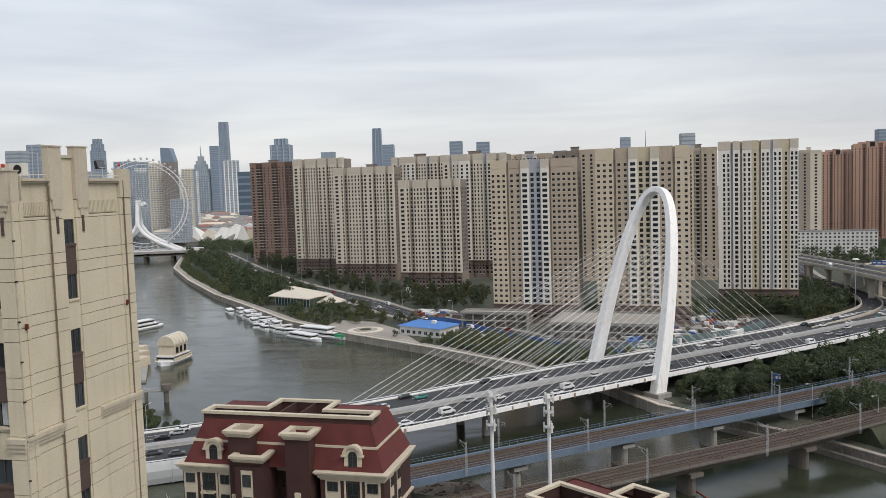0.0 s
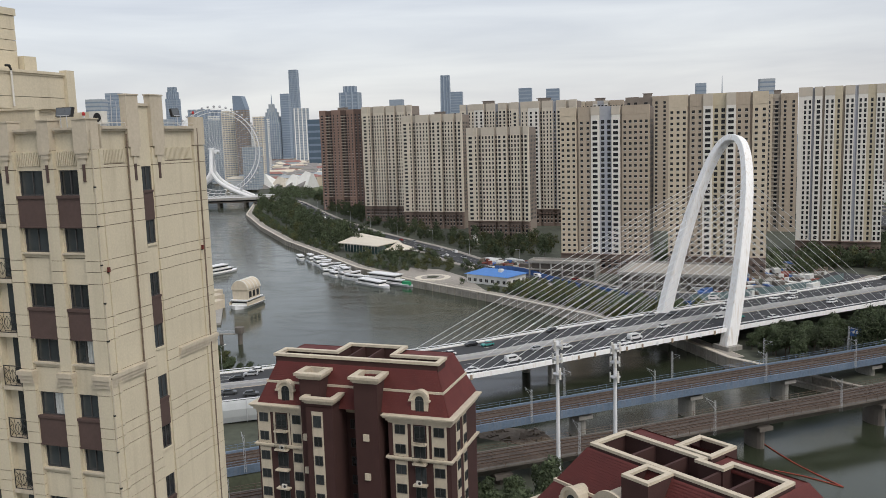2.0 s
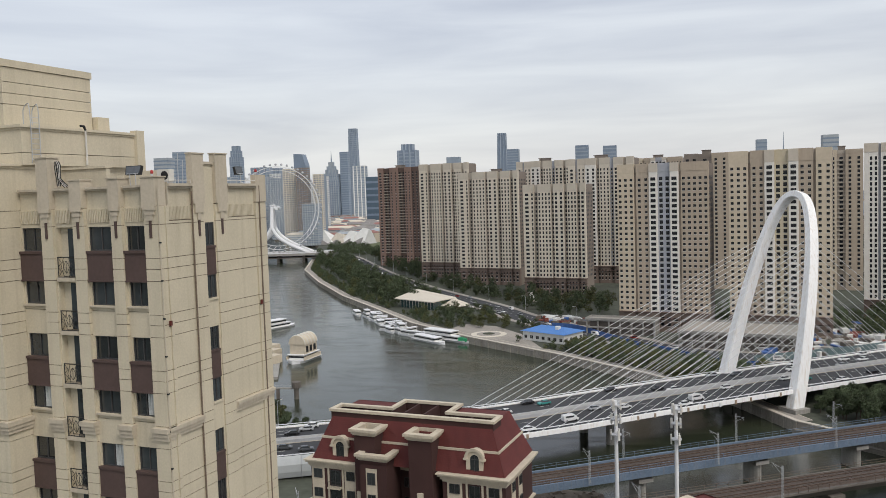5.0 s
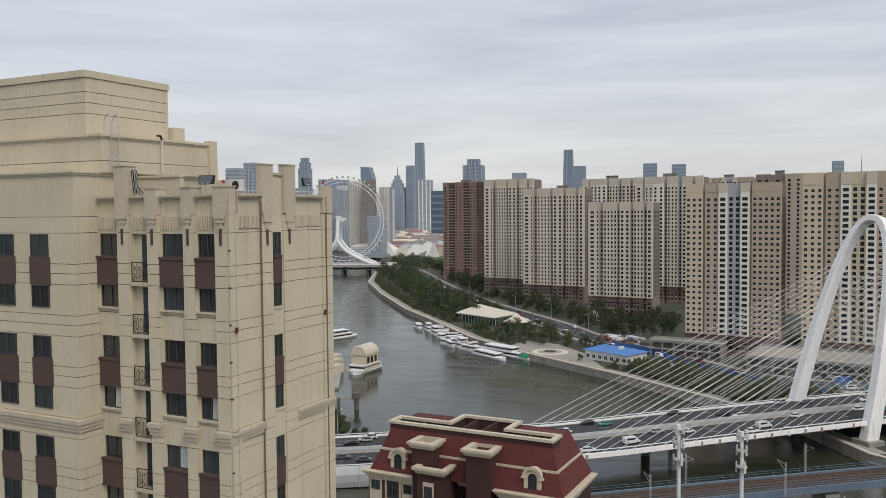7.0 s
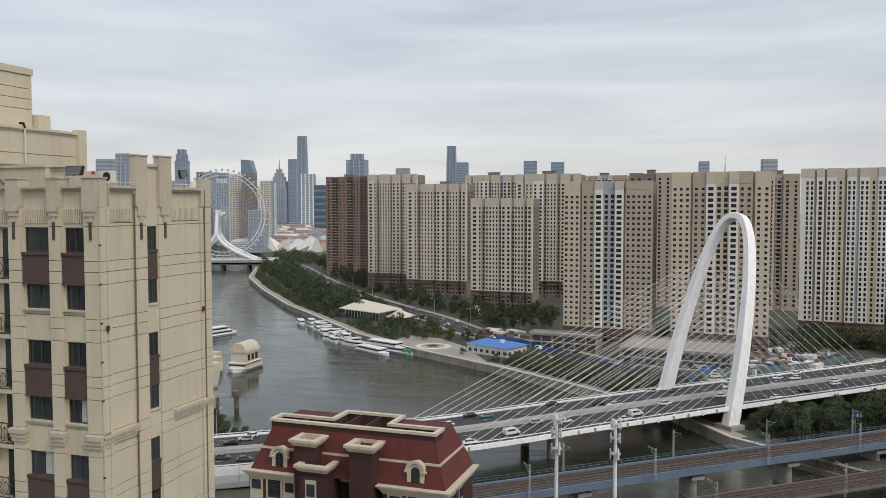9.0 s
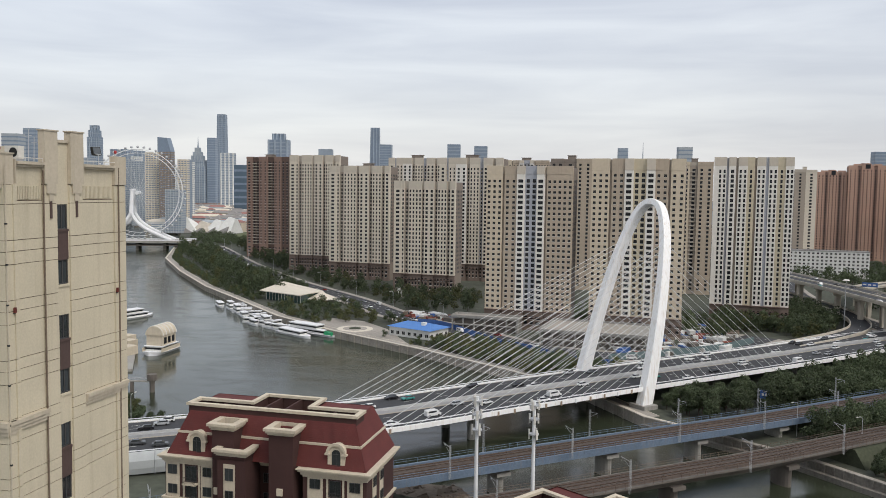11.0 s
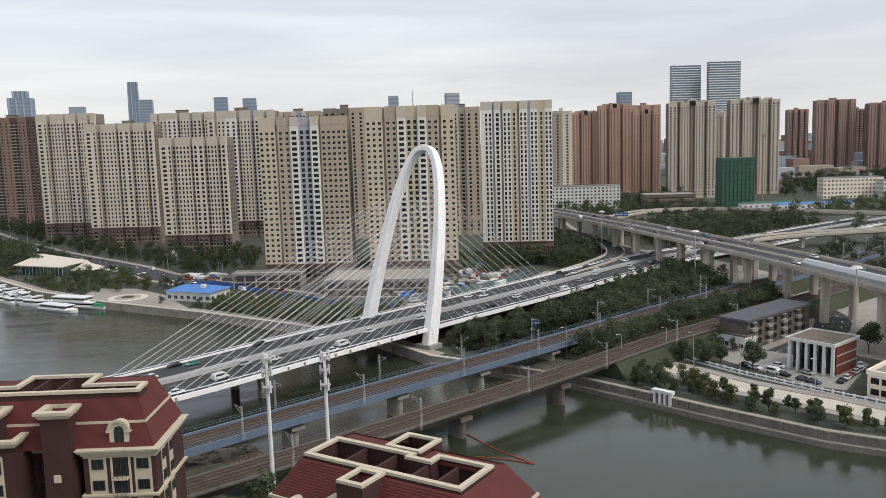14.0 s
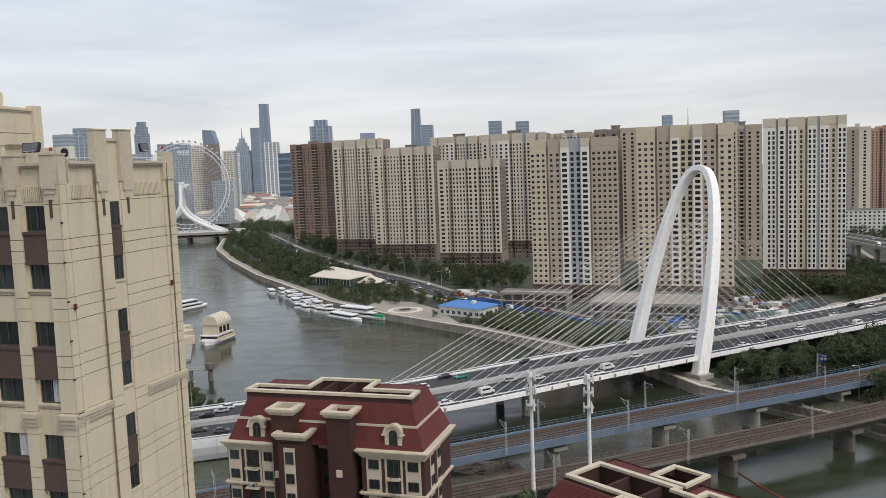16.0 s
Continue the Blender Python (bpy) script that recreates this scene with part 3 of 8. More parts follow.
for a, b in ((-14.2, -1.5), (1.5, 14.2)):
    swept("carriageway", bridge_line, rect(a, b, -0.1, 0.03), ASPHALT, bridge, "grey asphalt carriageway")
swept("median", bridge_line, rect(-1.45, 1.45, -0.1, 0.25), CONCRETE_PALE, bridge)
for s in (-1, 1):
    swept("median_rail", bridge_line, rect(s * 1.3 - 0.12, s * 1.3 + 0.12, 0.25, 1.05), STEEL_GREY, bridge)
    swept("edge_beam", bridge_line, rect(s * 15.3 - 0.3, s * 15.3 + 0.3, -0.9, 0.4), PYLON, bridge, "white edge beam stained with rust")
    swept("edge_rail", bridge_line, rect(s * 14.9 - 0.08, s * 14.9 + 0.08, 0.9, 1.1), WHITE_PAINT, bridge)

# arch pylon: a pointed oval loop whose plane leans back along the bridge
MID, ACROSS = Vector((59.8, 278.9, 0)), Vector((-0.533, 0.846, 0))
LEAN, TOP, HALF = 17.8, 66.6, 15.5


def arch_point(a):
    """a from -1 (near foot) through 0 (crown) to 1 (far foot)."""
    c = abs(a)
    h = TOP * (1 - c ** 2.18) ** 0.622 if c < 1 else 0.0
    across = HALF * math.copysign(c ** 0.91, a)
    return MID + ACROSS * across + ALONG * (LEAN * h / TOP) + Vector((0, 0, h))


bm = bmesh.new()
N_ARCH = 72
centre = [arch_point(math.sin(math.pi / 2 * (2 * i / N_ARCH - 1))) for i in range(N_ARCH + 1)]
rings = []
back = (ALONG * TOP - Vector((0, 0, LEAN))).normalized()
for i, p in enumerate(centre):
    d = (centre[min(i + 1, N_ARCH)] - centre[max(i - 1, 0)]).normalized()
    out = d.cross(back).normalized()
    k = p.z / TOP
    a, b = 1.9 - 0.8 * k, 2.3 - 0.6 * k
    rings.append([bm.verts.new(p + out * x * a + back * y * b) for x, y in ((-1, -0.8), (-0.8, -1), (0.8, -1), (1, -0.8), (1, 0.8), (0.8, 1), (-0.8, 1), (-1, 0.8))])
for r, s in zip(rings, rings[1:]):
    for j in range(8):
        bm.faces.new((r[j], s[j], s[(j + 1) % 8], r[(j + 1) % 8]))
bmesh.ops.recalc_face_normals(bm, faces=bm.faces)
part("pylon", bm, PYLON, bridge, "white steel arch pylon with rust streaks")
for s in (-1, 1):
    part("pylon_foot", slab(-3, 3, -3.4, 3.4, -6, 1.4), CONCRETE, bridge).matrix_basis = pose(*(MID + ACROSS * s * HALF)[:2], 0, 0, 0, 32)

# ---- beige apartment block close by ----
STOREY = 2.98
ROW_TOPS = [68.92 - STOREY * k for k in range(11)]
block = thing("apartment_block", pose(-21.05, 40.56, 0, 0, 0, -13.4), "beige rendered apartment block with pilasters and brown spandrels", "apartment block")
LOW = 36.0


def courses(bm, x0, x1, y0, y1, z0, z1, cuts, gap=0.035):
    """A wall pier of separate courses with open joints at the cuts."""
    zs = [z0] + sorted(c for c in cuts if z0 + 0.1 < c < z1 - 0.1) + [z1]
    for a, b in zip(zs, zs[1:]):
        box(bm, x0, x1, y0, y1, a + (gap / 2 if a > z0 else 0), b - (gap / 2 if b < z1 else 0))


CUTS = sorted(z for k in range(12) for z in (68.92 - STOREY * k + 0.06, 68.92 - STOREY * k - 1.72, 68.92 - STOREY * k - 2.28))


def stack(name, x0, x1, y0, y1, z0, z1, cuts, parent, gap=0.035):
    """The same pier as separate courses, each a part."""
    zs = [z0] + sorted(c for c in cuts if z0 + 0.1 < c < z1 - 0.1) + [z1]
    for a, b in zip(zs, zs[1:]):
        part(name, slab(x0, x1, y0, y1, a + gap / 2, b - gap / 2), BEIGE, parent)


# mass behind the facade layers
bm = bmesh.new()
box(bm, -9.9, -0.45, 0.55, 9.6, 0, 70.2)
part("body", bm, JOINT, block)
bm = bmesh.new()
box(bm, -9.9, 0, 0, 9.9, 0, LOW)
part("lower_storeys", bm, BEIGE, block)
# front: pilasters, wall strips between, spandrels
FRONT_PIERS = [(-8.12, -7.27, 72.75), (-5.80, -4.99, 71.44), (-3.13, -2.39, 71.44), (-0.88, 0.0, 71.44)]
for x0, x1, top in FRONT_PIERS:
    p = part("pilaster", slab(x0 + 0.03, x1 - 0.03, 0.05, 0.59, LOW, 70.0), JOINT, block)
    stack("course", x0, x1, 0.0, 0.6, LOW, 69.95, CUTS, p)
    bm = bmesh.new()
    w = x1 - x0
    box(bm, x0 + 0.0, x1 - 0.0, -0.12, 0.72, 69.95, top)
    box(bm, x0 - 0.05, x1 + 0.05, -0.17, 0.76, top, top + 0.07)
    box(bm, x0 + 0.04, x1 - 0.04, -0.16, 0.4, 69.75, 69.95)
    box(bm, x0 + 0.12, x1 - 0.12, -0.11, 0.4, 69.5, 69.75)
    box(bm, x0 + 0.24, x1 - 0.24, -0.07, 0.4, 69.2, 69.5)
    part("corbel", bm, BEIGE_TRIM, p)
    part("slot", slab(x0 + w / 2 - 0.07, x0 + w / 2 + 0.07, -0.06, 0.3, 68.3, 69.2), BROWN_PANEL, p)
    bm = bmesh.new()
    for a, b, d in ((57.5, 57.72, 0.10), (57.72, 57.95, 0.17), (57.95, 58.2, 0.24)):
        box(bm, x0 - d / 2, x1 + d / 2, -d, 0.55, a, b)
    part("band", bm, BEIGE_TRIM, p)

FRONT_GAPS = [(-9.9, -8.12, -9.78, -8.2, 1), (-7.27, -5.80, -7.18, -5.86, 0), (-4.99, -3.13, -4.90, -3.22, 1), (-2.39, -0.88, -2.28, -0.96, 1)]


def casement(x0, x1, z0, z1, y, curtain, parent):
    """A dark sliding window: frame, glass and, where drawn, a curtain behind it."""
    w = part("window", slab(x0, x1, y + 0.06, y + 0.1, z0, z1), DARK_GLASS, parent)
    bm = bmesh.new()
    e = 0.06
    mid = x0 + (x1 - x0) * 0.5
    for a, b, c, d in ((x0, x0 + e, z0, z1), (x1 - e, x1, z0, z1), (mid - 0.03, mid + 0.03, z0 + e, z1 - e), (x0 + e, x1 - e, z0, z0 + e), (x0 + e, x1 - e, z1 - e, z1)):
        box(bm, a, b, y, y + 0.055, c, d)
    part("frame", bm, FRAME, w)
    if curtain:
        bm = bmesh.new()
        n = 7
        for i in range(n):
            a = mid + 0.06 + (x1 - e - mid - 0.08) * i / n
            box(bm, a, a + (x1 - mid) / n * 0.8, y + 0.057 - 0.02 * (i % 2), y + 0.0595, z0 + e, z1 - e)
        part("curtain", bm, CURTAIN, w)


def railing(x0, x1, z0, parent, y):
    """A balcony grille of bars with a diamond pattern."""
    bm = bmesh.new()
    h, m = 1.1, (x0 + x1) / 2
    for z in (z0, z0 + h):
        tube(bm, (x0, y, z), (x1, y, z), 0.03, n=4)
    for x in (x0 + 0.02, x1 - 0.02):
        tube(bm, (x, y, z0), (x, y, z0 + h), 0.03, n=4)
    q, r = (x1 - x0) / 2, h / 2
    for sx in (-1, 1):
        for sz in (-1, 1):
            for f, g in ((1.0, 0.45), (0.62, 1.0), (0.38, 0.62)):
                tube(bm, (m + sx * q * f, y, z0 + r), (m + sx * q * (f - 0.35 if f < 1 else 0.55), y, z0 + r + sz * r * g), 0.018, n=4)
            tube(bm, (m + sx * q * 0.55, y, z0 + r + sz * r * 0.45), (m + sx * q, y, z0 + r + sz * r), 0.018, n=4)
    for k in (-0.2, 0.0, 0.2):
        tube(bm, (m + k, y, z0 + 0.2), (m + k, y, z0 + h - 0.2), 0.016, n=4)
    part("balcony_railing", bm, IRON, parent, "black iron balcony grille")


for gi, (g0, g1, w0, w1, kind_of) in enumerate(FRONT_GAPS):
    for k, top in enumerate(ROW_TOPS):
        sill = top - 1.30
        below = ROW_TOPS[k + 1] if k + 1 < len(ROW_TOPS) else LOW
        if kind_of:
            bm = bmesh.new()
            box(bm, g0, w0, 0.22, 0.55, sill, top)
            box(bm, w1, g1, 0.22, 0.55, sill, top)
            part("jamb", bm, BEIGE, block)
            casement(w0, w1, sill, top, 0.30, random.random() < 0.28, block)
            if k % 2 == 0:
                bm = bmesh.new()
                box(bm, g0 + 0.02, g1 - 0.01, 0.08, 0.54, below + 0.08, sill - 0.14)
                box(bm, g0 + 0.01, g1 - 0.005, 0.01, 0.54, sill - 0.14, sill)
                box(bm, g0 + 0.01, g1 - 0.005, 0.04, 0.54, below, below + 0.08)
                part("spandrel_panel", bm, BROWN_PANEL, block, "dark brown panel under window")
            else:
                bm = bmesh.new()
                courses(bm, g0, g1, 0.20, 0.55, below, sill - 0.002, [sill - 0.3])
                part("spandrel", bm, BEIGE, block)
                part("sill", slab(w0 - 0.12, w1 + 0.12, 0.06, 0.38, sill - 0.10, sill - 0.003), BEIGE_TRIM, block)
        else:
            # balcony niche: deep reveal with a door, slab edge and grille
            bm = bmesh.new()
            box(bm, g0, w0, 0.12, 0.55, below, top)
            box(bm, w1, g1, 0.12, 0.55, below, top)
            box(bm, w0, w1, 0.49, 0.545, below + 0.25, top)
            part("niche", bm, BEIGE, block)
            part("niche_door", slab(w0 + 0.55, w1 - 0.04, 0.44, 0.487, below + 0.28, top - 0.1), DARK_GLASS, block)
            part("balcony_slab", slab(w0, w1, 0.02, 0.488, below + 0.001, below + 0.22), BEIGE_TRIM, block)
            railing(w0 + 0.05, w1 - 0.05, below + 0.24, block, 0.10)
    # frieze and parapet over the top row
    top = ROW_TOPS[0]
    part("frieze", slab(g0, g1, 0.22, 0.55, top + 0.002, 69.9), BEIGE, block)
    bm = bmesh.new()
    box(bm, g0, g1, 0.30, 0.55, 69.9, 70.85)
    n = max(4, int((g1 - g0) / 0.13))
    for i in range(n):
        a = g0 + 0.12 + (g1 - g0 - 0.24) * i / n
        box(bm, a, a + (g1 - g0 - 0.24) / n * 0.55, 0.16, 0.24, 69.15, 69.88)
    part("fluted_panel", bm, BEIGE, block)
    bm = bmesh.new()
    for a, b, d in ((70.85, 70.95, 0.14), (70.95, 71.07, 0.04)):
        box(bm, g0 + 0.12, g1 - 0.12, d, 0.75, a, b)
    part("coping", bm, BEIGE_TRIM, block)

# flank: two panels, a pair of pilasters with the stair windows between, end pilaster
FLANK = [(0.0, 0.85, 71.2, 0.0), (2.86, 3.86, 72.75, 0.0), (4.89, 5.97, 72.8, 0.0), (8.87, 9.94, 71.67, 0.0)]
for y0, y1, top, _ in FLANK:
    p = part("pilaster", slab(-0.5, -0.04, max(y0 + 0.03, 0.62), y1 - 0.03, LOW, min(top, 70.0)), JOINT, block)
    stack("course", -0.45, 0.0 if y0 else 0.06, max(y0, 0.0 if y0 else 0.603), y1, LOW, 69.97, CUTS, p)
    bm = bmesh.new()
    box(bm, -0.30, 0.10 if top > 72 else 0.06, y0 + (0.8 if y0 == 0 else 0), y1, 70.0, top)
    if top > 72:
        box(bm, -0.34, 0.14, y0 - 0.05, y1 + 0.05, top, top + 0.07)
        box(bm, -0.5, 0.10, y0 + 0.15, y1 - 0.15, 69.5, 70.0)
        box(bm, -0.5, 0.07, y0 + 0.35, y1 - 0.35, 69.1, 69.5)
    part("corbel", bm, BEIGE_TRIM, p)
    if top > 72:
        part("slot", slab(-0.3, 0.05, (y0 + y1) / 2 - 0.08, (y0 + y1) / 2 + 0.08, 68.2, 69.1), BROWN_PANEL, p)
for y0, y1 in ((0.86, 2.85), (5.98, 8.86)):
    p = part("panel", slab(-0.5, -0.13, y0, y1, LOW, 69.15), JOINT, block)
    stack("course", -0.5, -0.09, y0, y1, LOW, 69.15, CUTS, p)
    bm = bmesh.new()
    box(bm, -0.5, -0.15, y0, y1, 69.17, 70.85)
    n = int((y1 - y0) / 0.13)
    for i in range(n):
        a = y0 + 0.15 + (y1 - y0 - 0.3) * i / n
        box(bm, -0.15, -0.10, a, a + 0.07, 69.22, 69.9)
    part("fluted_panel", bm, BEIGE, block)
    bm = bmesh.new()
    for a, b, d in ((70.85, 70.97, 0.02), (70.97, 71.12, 0.12)):
        box(bm, -0.7, d, y0 + 0.02, y1 - 0.02, a, b)
    part("coping", bm, BEIGE_TRIM, block)
    bm = bmesh.new()
    for a, b, d in ((57.6, 57.8, 0.03), (57.8, 58.0, 0.10), (58.0, 58.2, 0.17)):
        box(bm, -0.3, d, y0 - (0.86 if y0 < 1 else 0), y1 + (1.0 if y0 > 5 else 0), a, b)
    part("band", bm, BEIGE_TRIM, block)
part("frieze", slab(-0.30, -0.12, 3.87, 4.88, ROW_TOPS[0] + 0.002, 72.2), BEIGE, block)
part("coping", slab(-0.36, -0.02, 3.87, 4.88, 72.2, 72.35), BEIGE_TRIM, block)
for k, top in enumerate(ROW_TOPS):
    sill = top - 1.33
    below = ROW_TOPS[k + 1] if k + 1 < len(ROW_TOPS) else LOW
    w = part("stair_window", slab(-0.24, -0.18, 3.92, 4.80, sill, top), DARK_GLASS, block)
    bm = bmesh.new()
    for a, b, c, d in ((3.92, 4.0, sill, top), (4.72, 4.80, sill, top), (4.34, 4.40, sill, top), (4.05, 4.34, top - 0.06, top), (4.40, 4.70, top - 0.06, top), (4.05, 4.34, sill, sill + 0.06), (4.40, 4.70, sill, sill + 0.06)):
        box(bm, -0.18, -0.14, a, b, c, d)
    part("frame", bm, FRAME, w)
    part("jamb", slab(-0.5, -0.1, 4.80, 4.89, below, top), BEIGE, block)
    part("jamb", slab(-0.5, -0.1, 3.86, 3.92, below, top), BEIGE, block)
    if k % 2 == 0:
        bm = bmesh.new()
        box(bm, -0.5, -0.07, 3.925, 4.795, below, sill - 0.13)
        box(bm, -0.5, -0.02, 3.925, 4.795, sill - 0.13, sill - 0.001)
        part("spandrel_panel", bm, BROWN_PANEL, block, "dark brown panel under window")
    else:
        bm = bmesh.new()
        box(bm, -0.5, -0.08, 3.925, 4.795, below, sill - 0.12)
        box(bm, -0.5, -0.01, 3.925, 4.795, sill - 0.12, sill - 0.001)
        part("spandrel", bm, BEIGE, block)
# wing that stands forward, with the tier and stair head behind it
bm = bmesh.new()
courses(bm, -24.0, -9.91, -1.4, 9.9, LOW, 69.9, CUTS)
part("wing", bm, BEIGE, block)
part("wing_core", slab(-23.9, -10.0, -1.3, 9.8, 0, 70.0), JOINT, block)
bm = bmesh.new()
box(bm, -24.0, -9.91, -1.4, 9.9, 69.93, 72.3)
for a, b, d in ((72.3, 72.42, 0.08), (72.42, 72.56, 0.16)):
    box(bm, -24.1, -9.91 + d, -1.4 - d, 9.9, a, b)
part("wing_attic", bm, BEIGE, block)
bm = bmesh.new()
for a, b, d in ((57.5, 57.72, 0.10), (57.72, 57.95, 0.17), (57.95, 58.2, 0.24)):
    box(bm, -24.0, -9.91 + d, -1.4 - d, 0.2, a, b)
part("band", bm, BEIGE_TRIM, block)
for k, top in enumerate(ROW_TOPS):
    for wx in (-13.6, -16.6):
        casement(wx, wx + 1.5, top - 1.3, top, -1.47, False, block)
    if k % 2 == 0:
        for wx in (-13.6, -16.6):
            part("spandrel_panel", slab(wx - 0.1, wx + 1.6, -1.48, -1.2, top - 2.96, top - 1.32), BROWN_PANEL, block)
bm = bmesh.new()
courses(bm, -22.0, -9.6, 0.4, 9.9, 72.5, 74.5, [73.2])
for a, b, d in ((74.5, 74.62, 0.06), (74.62, 74.78, 0.15)):
    box(bm, -22.1, -9.6 + d, 0.4 - d, 9.95, a, b)
box(bm, -9.9, -9.35, 9.3, 10.0, 71.0, 74.95)
part("roof_tier", bm, BEIGE, block)
bm = bmesh.new()
courses(bm, -22.0, -12.0, 1.4, 8.2, 74.7, 78.35, [76.2, 76.85, 77.5])
box(bm, -22.1, -11.92, 1.3, 8.28, 78.38, 78.8)
box(bm, -14.0, -11.6, 8.3, 9.3, 74.7, 75.9)
part("stair_head", bm, BEIGE, block)
part("roof", slab(-9.9, -0.7, 0.76, 9.6, 70.2, 70.45), ROOF_GREY, block)
bm = bmesh.new()
box(bm, -9.3, -5.7, 2.6, 2.9, 70.4, 72.2)
box(bm, -9.3, -5.65, 2.5, 3.0, 72.2, 72.33)
box(bm, -5.7, -3.3, 4.0, 4.3, 70.4, 72.0)
box(bm, -2.9, -0.9, 7.0, 7.3, 70.4, 72.2)
part("roof_wall", bm, BEIGE, block)


def floodlight(x, y, z, turn):
    f = thing("floodlight", pose(-21.05, 40.56, 0, 0, 0, -13.4) @ pose(x, y, z, 0, 0, turn), "black floodlight on a bent steel stand on the parapet", "floodlight", "roof floodlights")
    bm = bmesh.new()
    tube(bm, (0, 0, 0), (0, 0, 0.62), 0.025)
    tube(bm, (-0.2, 0, 0.62), (0.2, 0, 0.62), 0.02)
    part("stand", bm, STEEL_GREY, f)
    part("lamp_head", slab(-0.30, 0.30, -0.10, 0.06, 0.58, 1.06), IRON, f).rotation_euler = (radians(-14), 0, 0)
    part("lens", slab(-0.26, 0.26, -0.115, -0.102, 0.63, 1.02), mat("lamp_lens", (0.10, 0.11, 0.12), 0.2), f).rotation_euler = (radians(-14), 0, 0)


floodlight(-2.05, 0.45, 71.07, 10)
floodlight(-1.62, 0.40, 71.07, -14)
floodlight(-0.35, 7.9, 71.12, 80)


def beacon(x, y, z):
    f = thing("warning_light", pose(-21.05, 40.56, 0, 0, 0, -13.4) @ pose(x, y, z), "small red obstruction light in a metal collar", "warning light", "red warning lights")
    bm = bmesh.new()
    tube(bm, (0, 0, 0), (0, 0, 0.14), 0.06, n=8)
    part("collar", bm, STEEL_GREY, f)
    bm = bmesh.new()
    bmesh.ops.create_uvsphere(bm, u_segments=10, v_segments=6, radius=0.09, matrix=Matrix.Translation((0, 0, 0.22)) @ Matrix.Diagonal((1, 1, 1.3, 1)))
    part("dome", bm, mat("red_plastic", (0.38, 0.03, 0.03), 0.4), f, smooth=True)


beacon(-0.45, 0.3, 71.5)
beacon(-0.2, 9.3, 71.7)
for fy, fz in ((0.5, 63.55), (8.9, 63.6)):
    f = thing("wall_light", pose(-21.05, 40.56, 0, 0, 0, -13.4) @ pose(0.0, fy, fz), "small dark red lamp box on the beige wall", "wall light", "wall lights")
    part("bracket", slab(-0.01, 0.12, -0.03, 0.03, 0.0, 0.06), IRON, f)
    part("lamp_box", slab(0.05, 0.17, -0.06, 0.06, 0.06, 0.32), mat("dull_red", (0.12, 0.025, 0.02), 0.6), f)
pipe = thing("downpipe", pose(-21.05, 40.56, 0, 0, 0, -13.4), "thin rain pipe and cable down the corner of the block", "pipe")
bm = bmesh.new()
tube(bm, (0.1, 0.02, LOW), (0.1, 0.02, 70.9), 0.03)
part("cable", bm, BEIGE_TRIM, pipe)
for k in range(14):
    part("clip", slab(0.05, 0.15, -0.03, 0.07, 42 + 2 * k, 42.08 + 2 * k), IRON, pipe)
bm = bmesh.new()
tube(bm, (-0.02, 9.2, LOW), (0.04, 9.2, 71.0), 0.05)
part("dark_pipe", bm, JOINT, pipe)
bm = bmesh.new()
tube(bm, (0.03, 2.80, LOW), (0.03, 2.80, 70.7), 0.045)
part("dark_pipe", bm, JOINT, pipe)
# lightning conductor along the copings
bm = bmesh.new()
for y0, y1, z in ((0.9, 2.8, 71.3), (6.0, 8.9, 71.3)):
    tube(bm, (0.02, y0, z), (0.02, y1, z), 0.02, n=5)
    for k in range(4):
        tube(bm, (0.02, y0 + (y1 - y0) * k / 3, z - 0.2), (0.02, y0 + (y1 - y0) * k / 3, z), 0.015, n=4)
part("lightning_rail", bm, FRAME_W, pipe, "thin pale lightning conductor on the parapet")
vent = thing("vent_pipe", pose(-21.05, 40.56, 0, 0, 0, -13.4), "white vent pipe with a black bent cowl against the tier", "pipe")
bm = bmesh.new()
tube(bm, (-9.45, 5.0, 72.6), (-9.45, 5.0, 74.7), 0.06, n=8)
part("pipe", bm, FRAME_W, vent)
bm = bmesh.new()
tube(bm, (-9.45, 5.0, 74.7), (-9.45, 4.9, 74.95), 0.075, n=8)
tube(bm, (-9.45, 4.9, 74.95), (-9.45, 4.62, 74.95), 0.075, n=8)
part("cowl", bm, IRON, vent)
hoop = thing("roof_ladder", pose(-21.05, 40.56, 0, 0, 0, -13.4), "steel cat ladder with hooped rails on the tier", "ladder")
for ly in (0.9, 1.5):
    bm = bmesh.new()
    line = glide([(-9.4, ly, 72.6), (-9.4, ly, 75.6), (-9.6, ly, 75.95), (-9.9, ly, 75.6), (-9.9, ly, 74.8)], 0.3)
    for a, b in zip(line, line[1:]):
        tube(bm, a, b, 0.03, n=5)
    part("rail", bm, STEEL_GREY, hoop)
for k in range(9):
    bm = bmesh.new()
    tube(bm, (-9.4, 0.9, 72.8 + 0.3 * k), (-9.4, 1.5, 72.8 + 0.3 * k), 0.02, n=5)
    part("rung", bm, STEEL_GREY, hoop)
cables = thing("cable_bundle", pose(-21.05, 40.56, 0, 0, 0, -13.4), "white and black cables hanging over the parapet", "cable")
for i in range(5):
    bm = bmesh.new()
    line = glide([(-7.2 + 0.05 * i, 0.5, 71.2), (-7.15 + 0.06 * i, 0.3, 72.5), (-6.9 + 0.06 * i, 0.25, 72.35), (-6.85 + 0.04 * i, 0.25, 71.6), (-6.5 + 0.1 * i, 0.3, 71.12)], 0.3)
    for a, b in zip(line, line[1:]):
        tube(bm, a, b, 0.03, n=5)
    part("cable", bm, FRAME_W if i % 2 else IRON, cables)
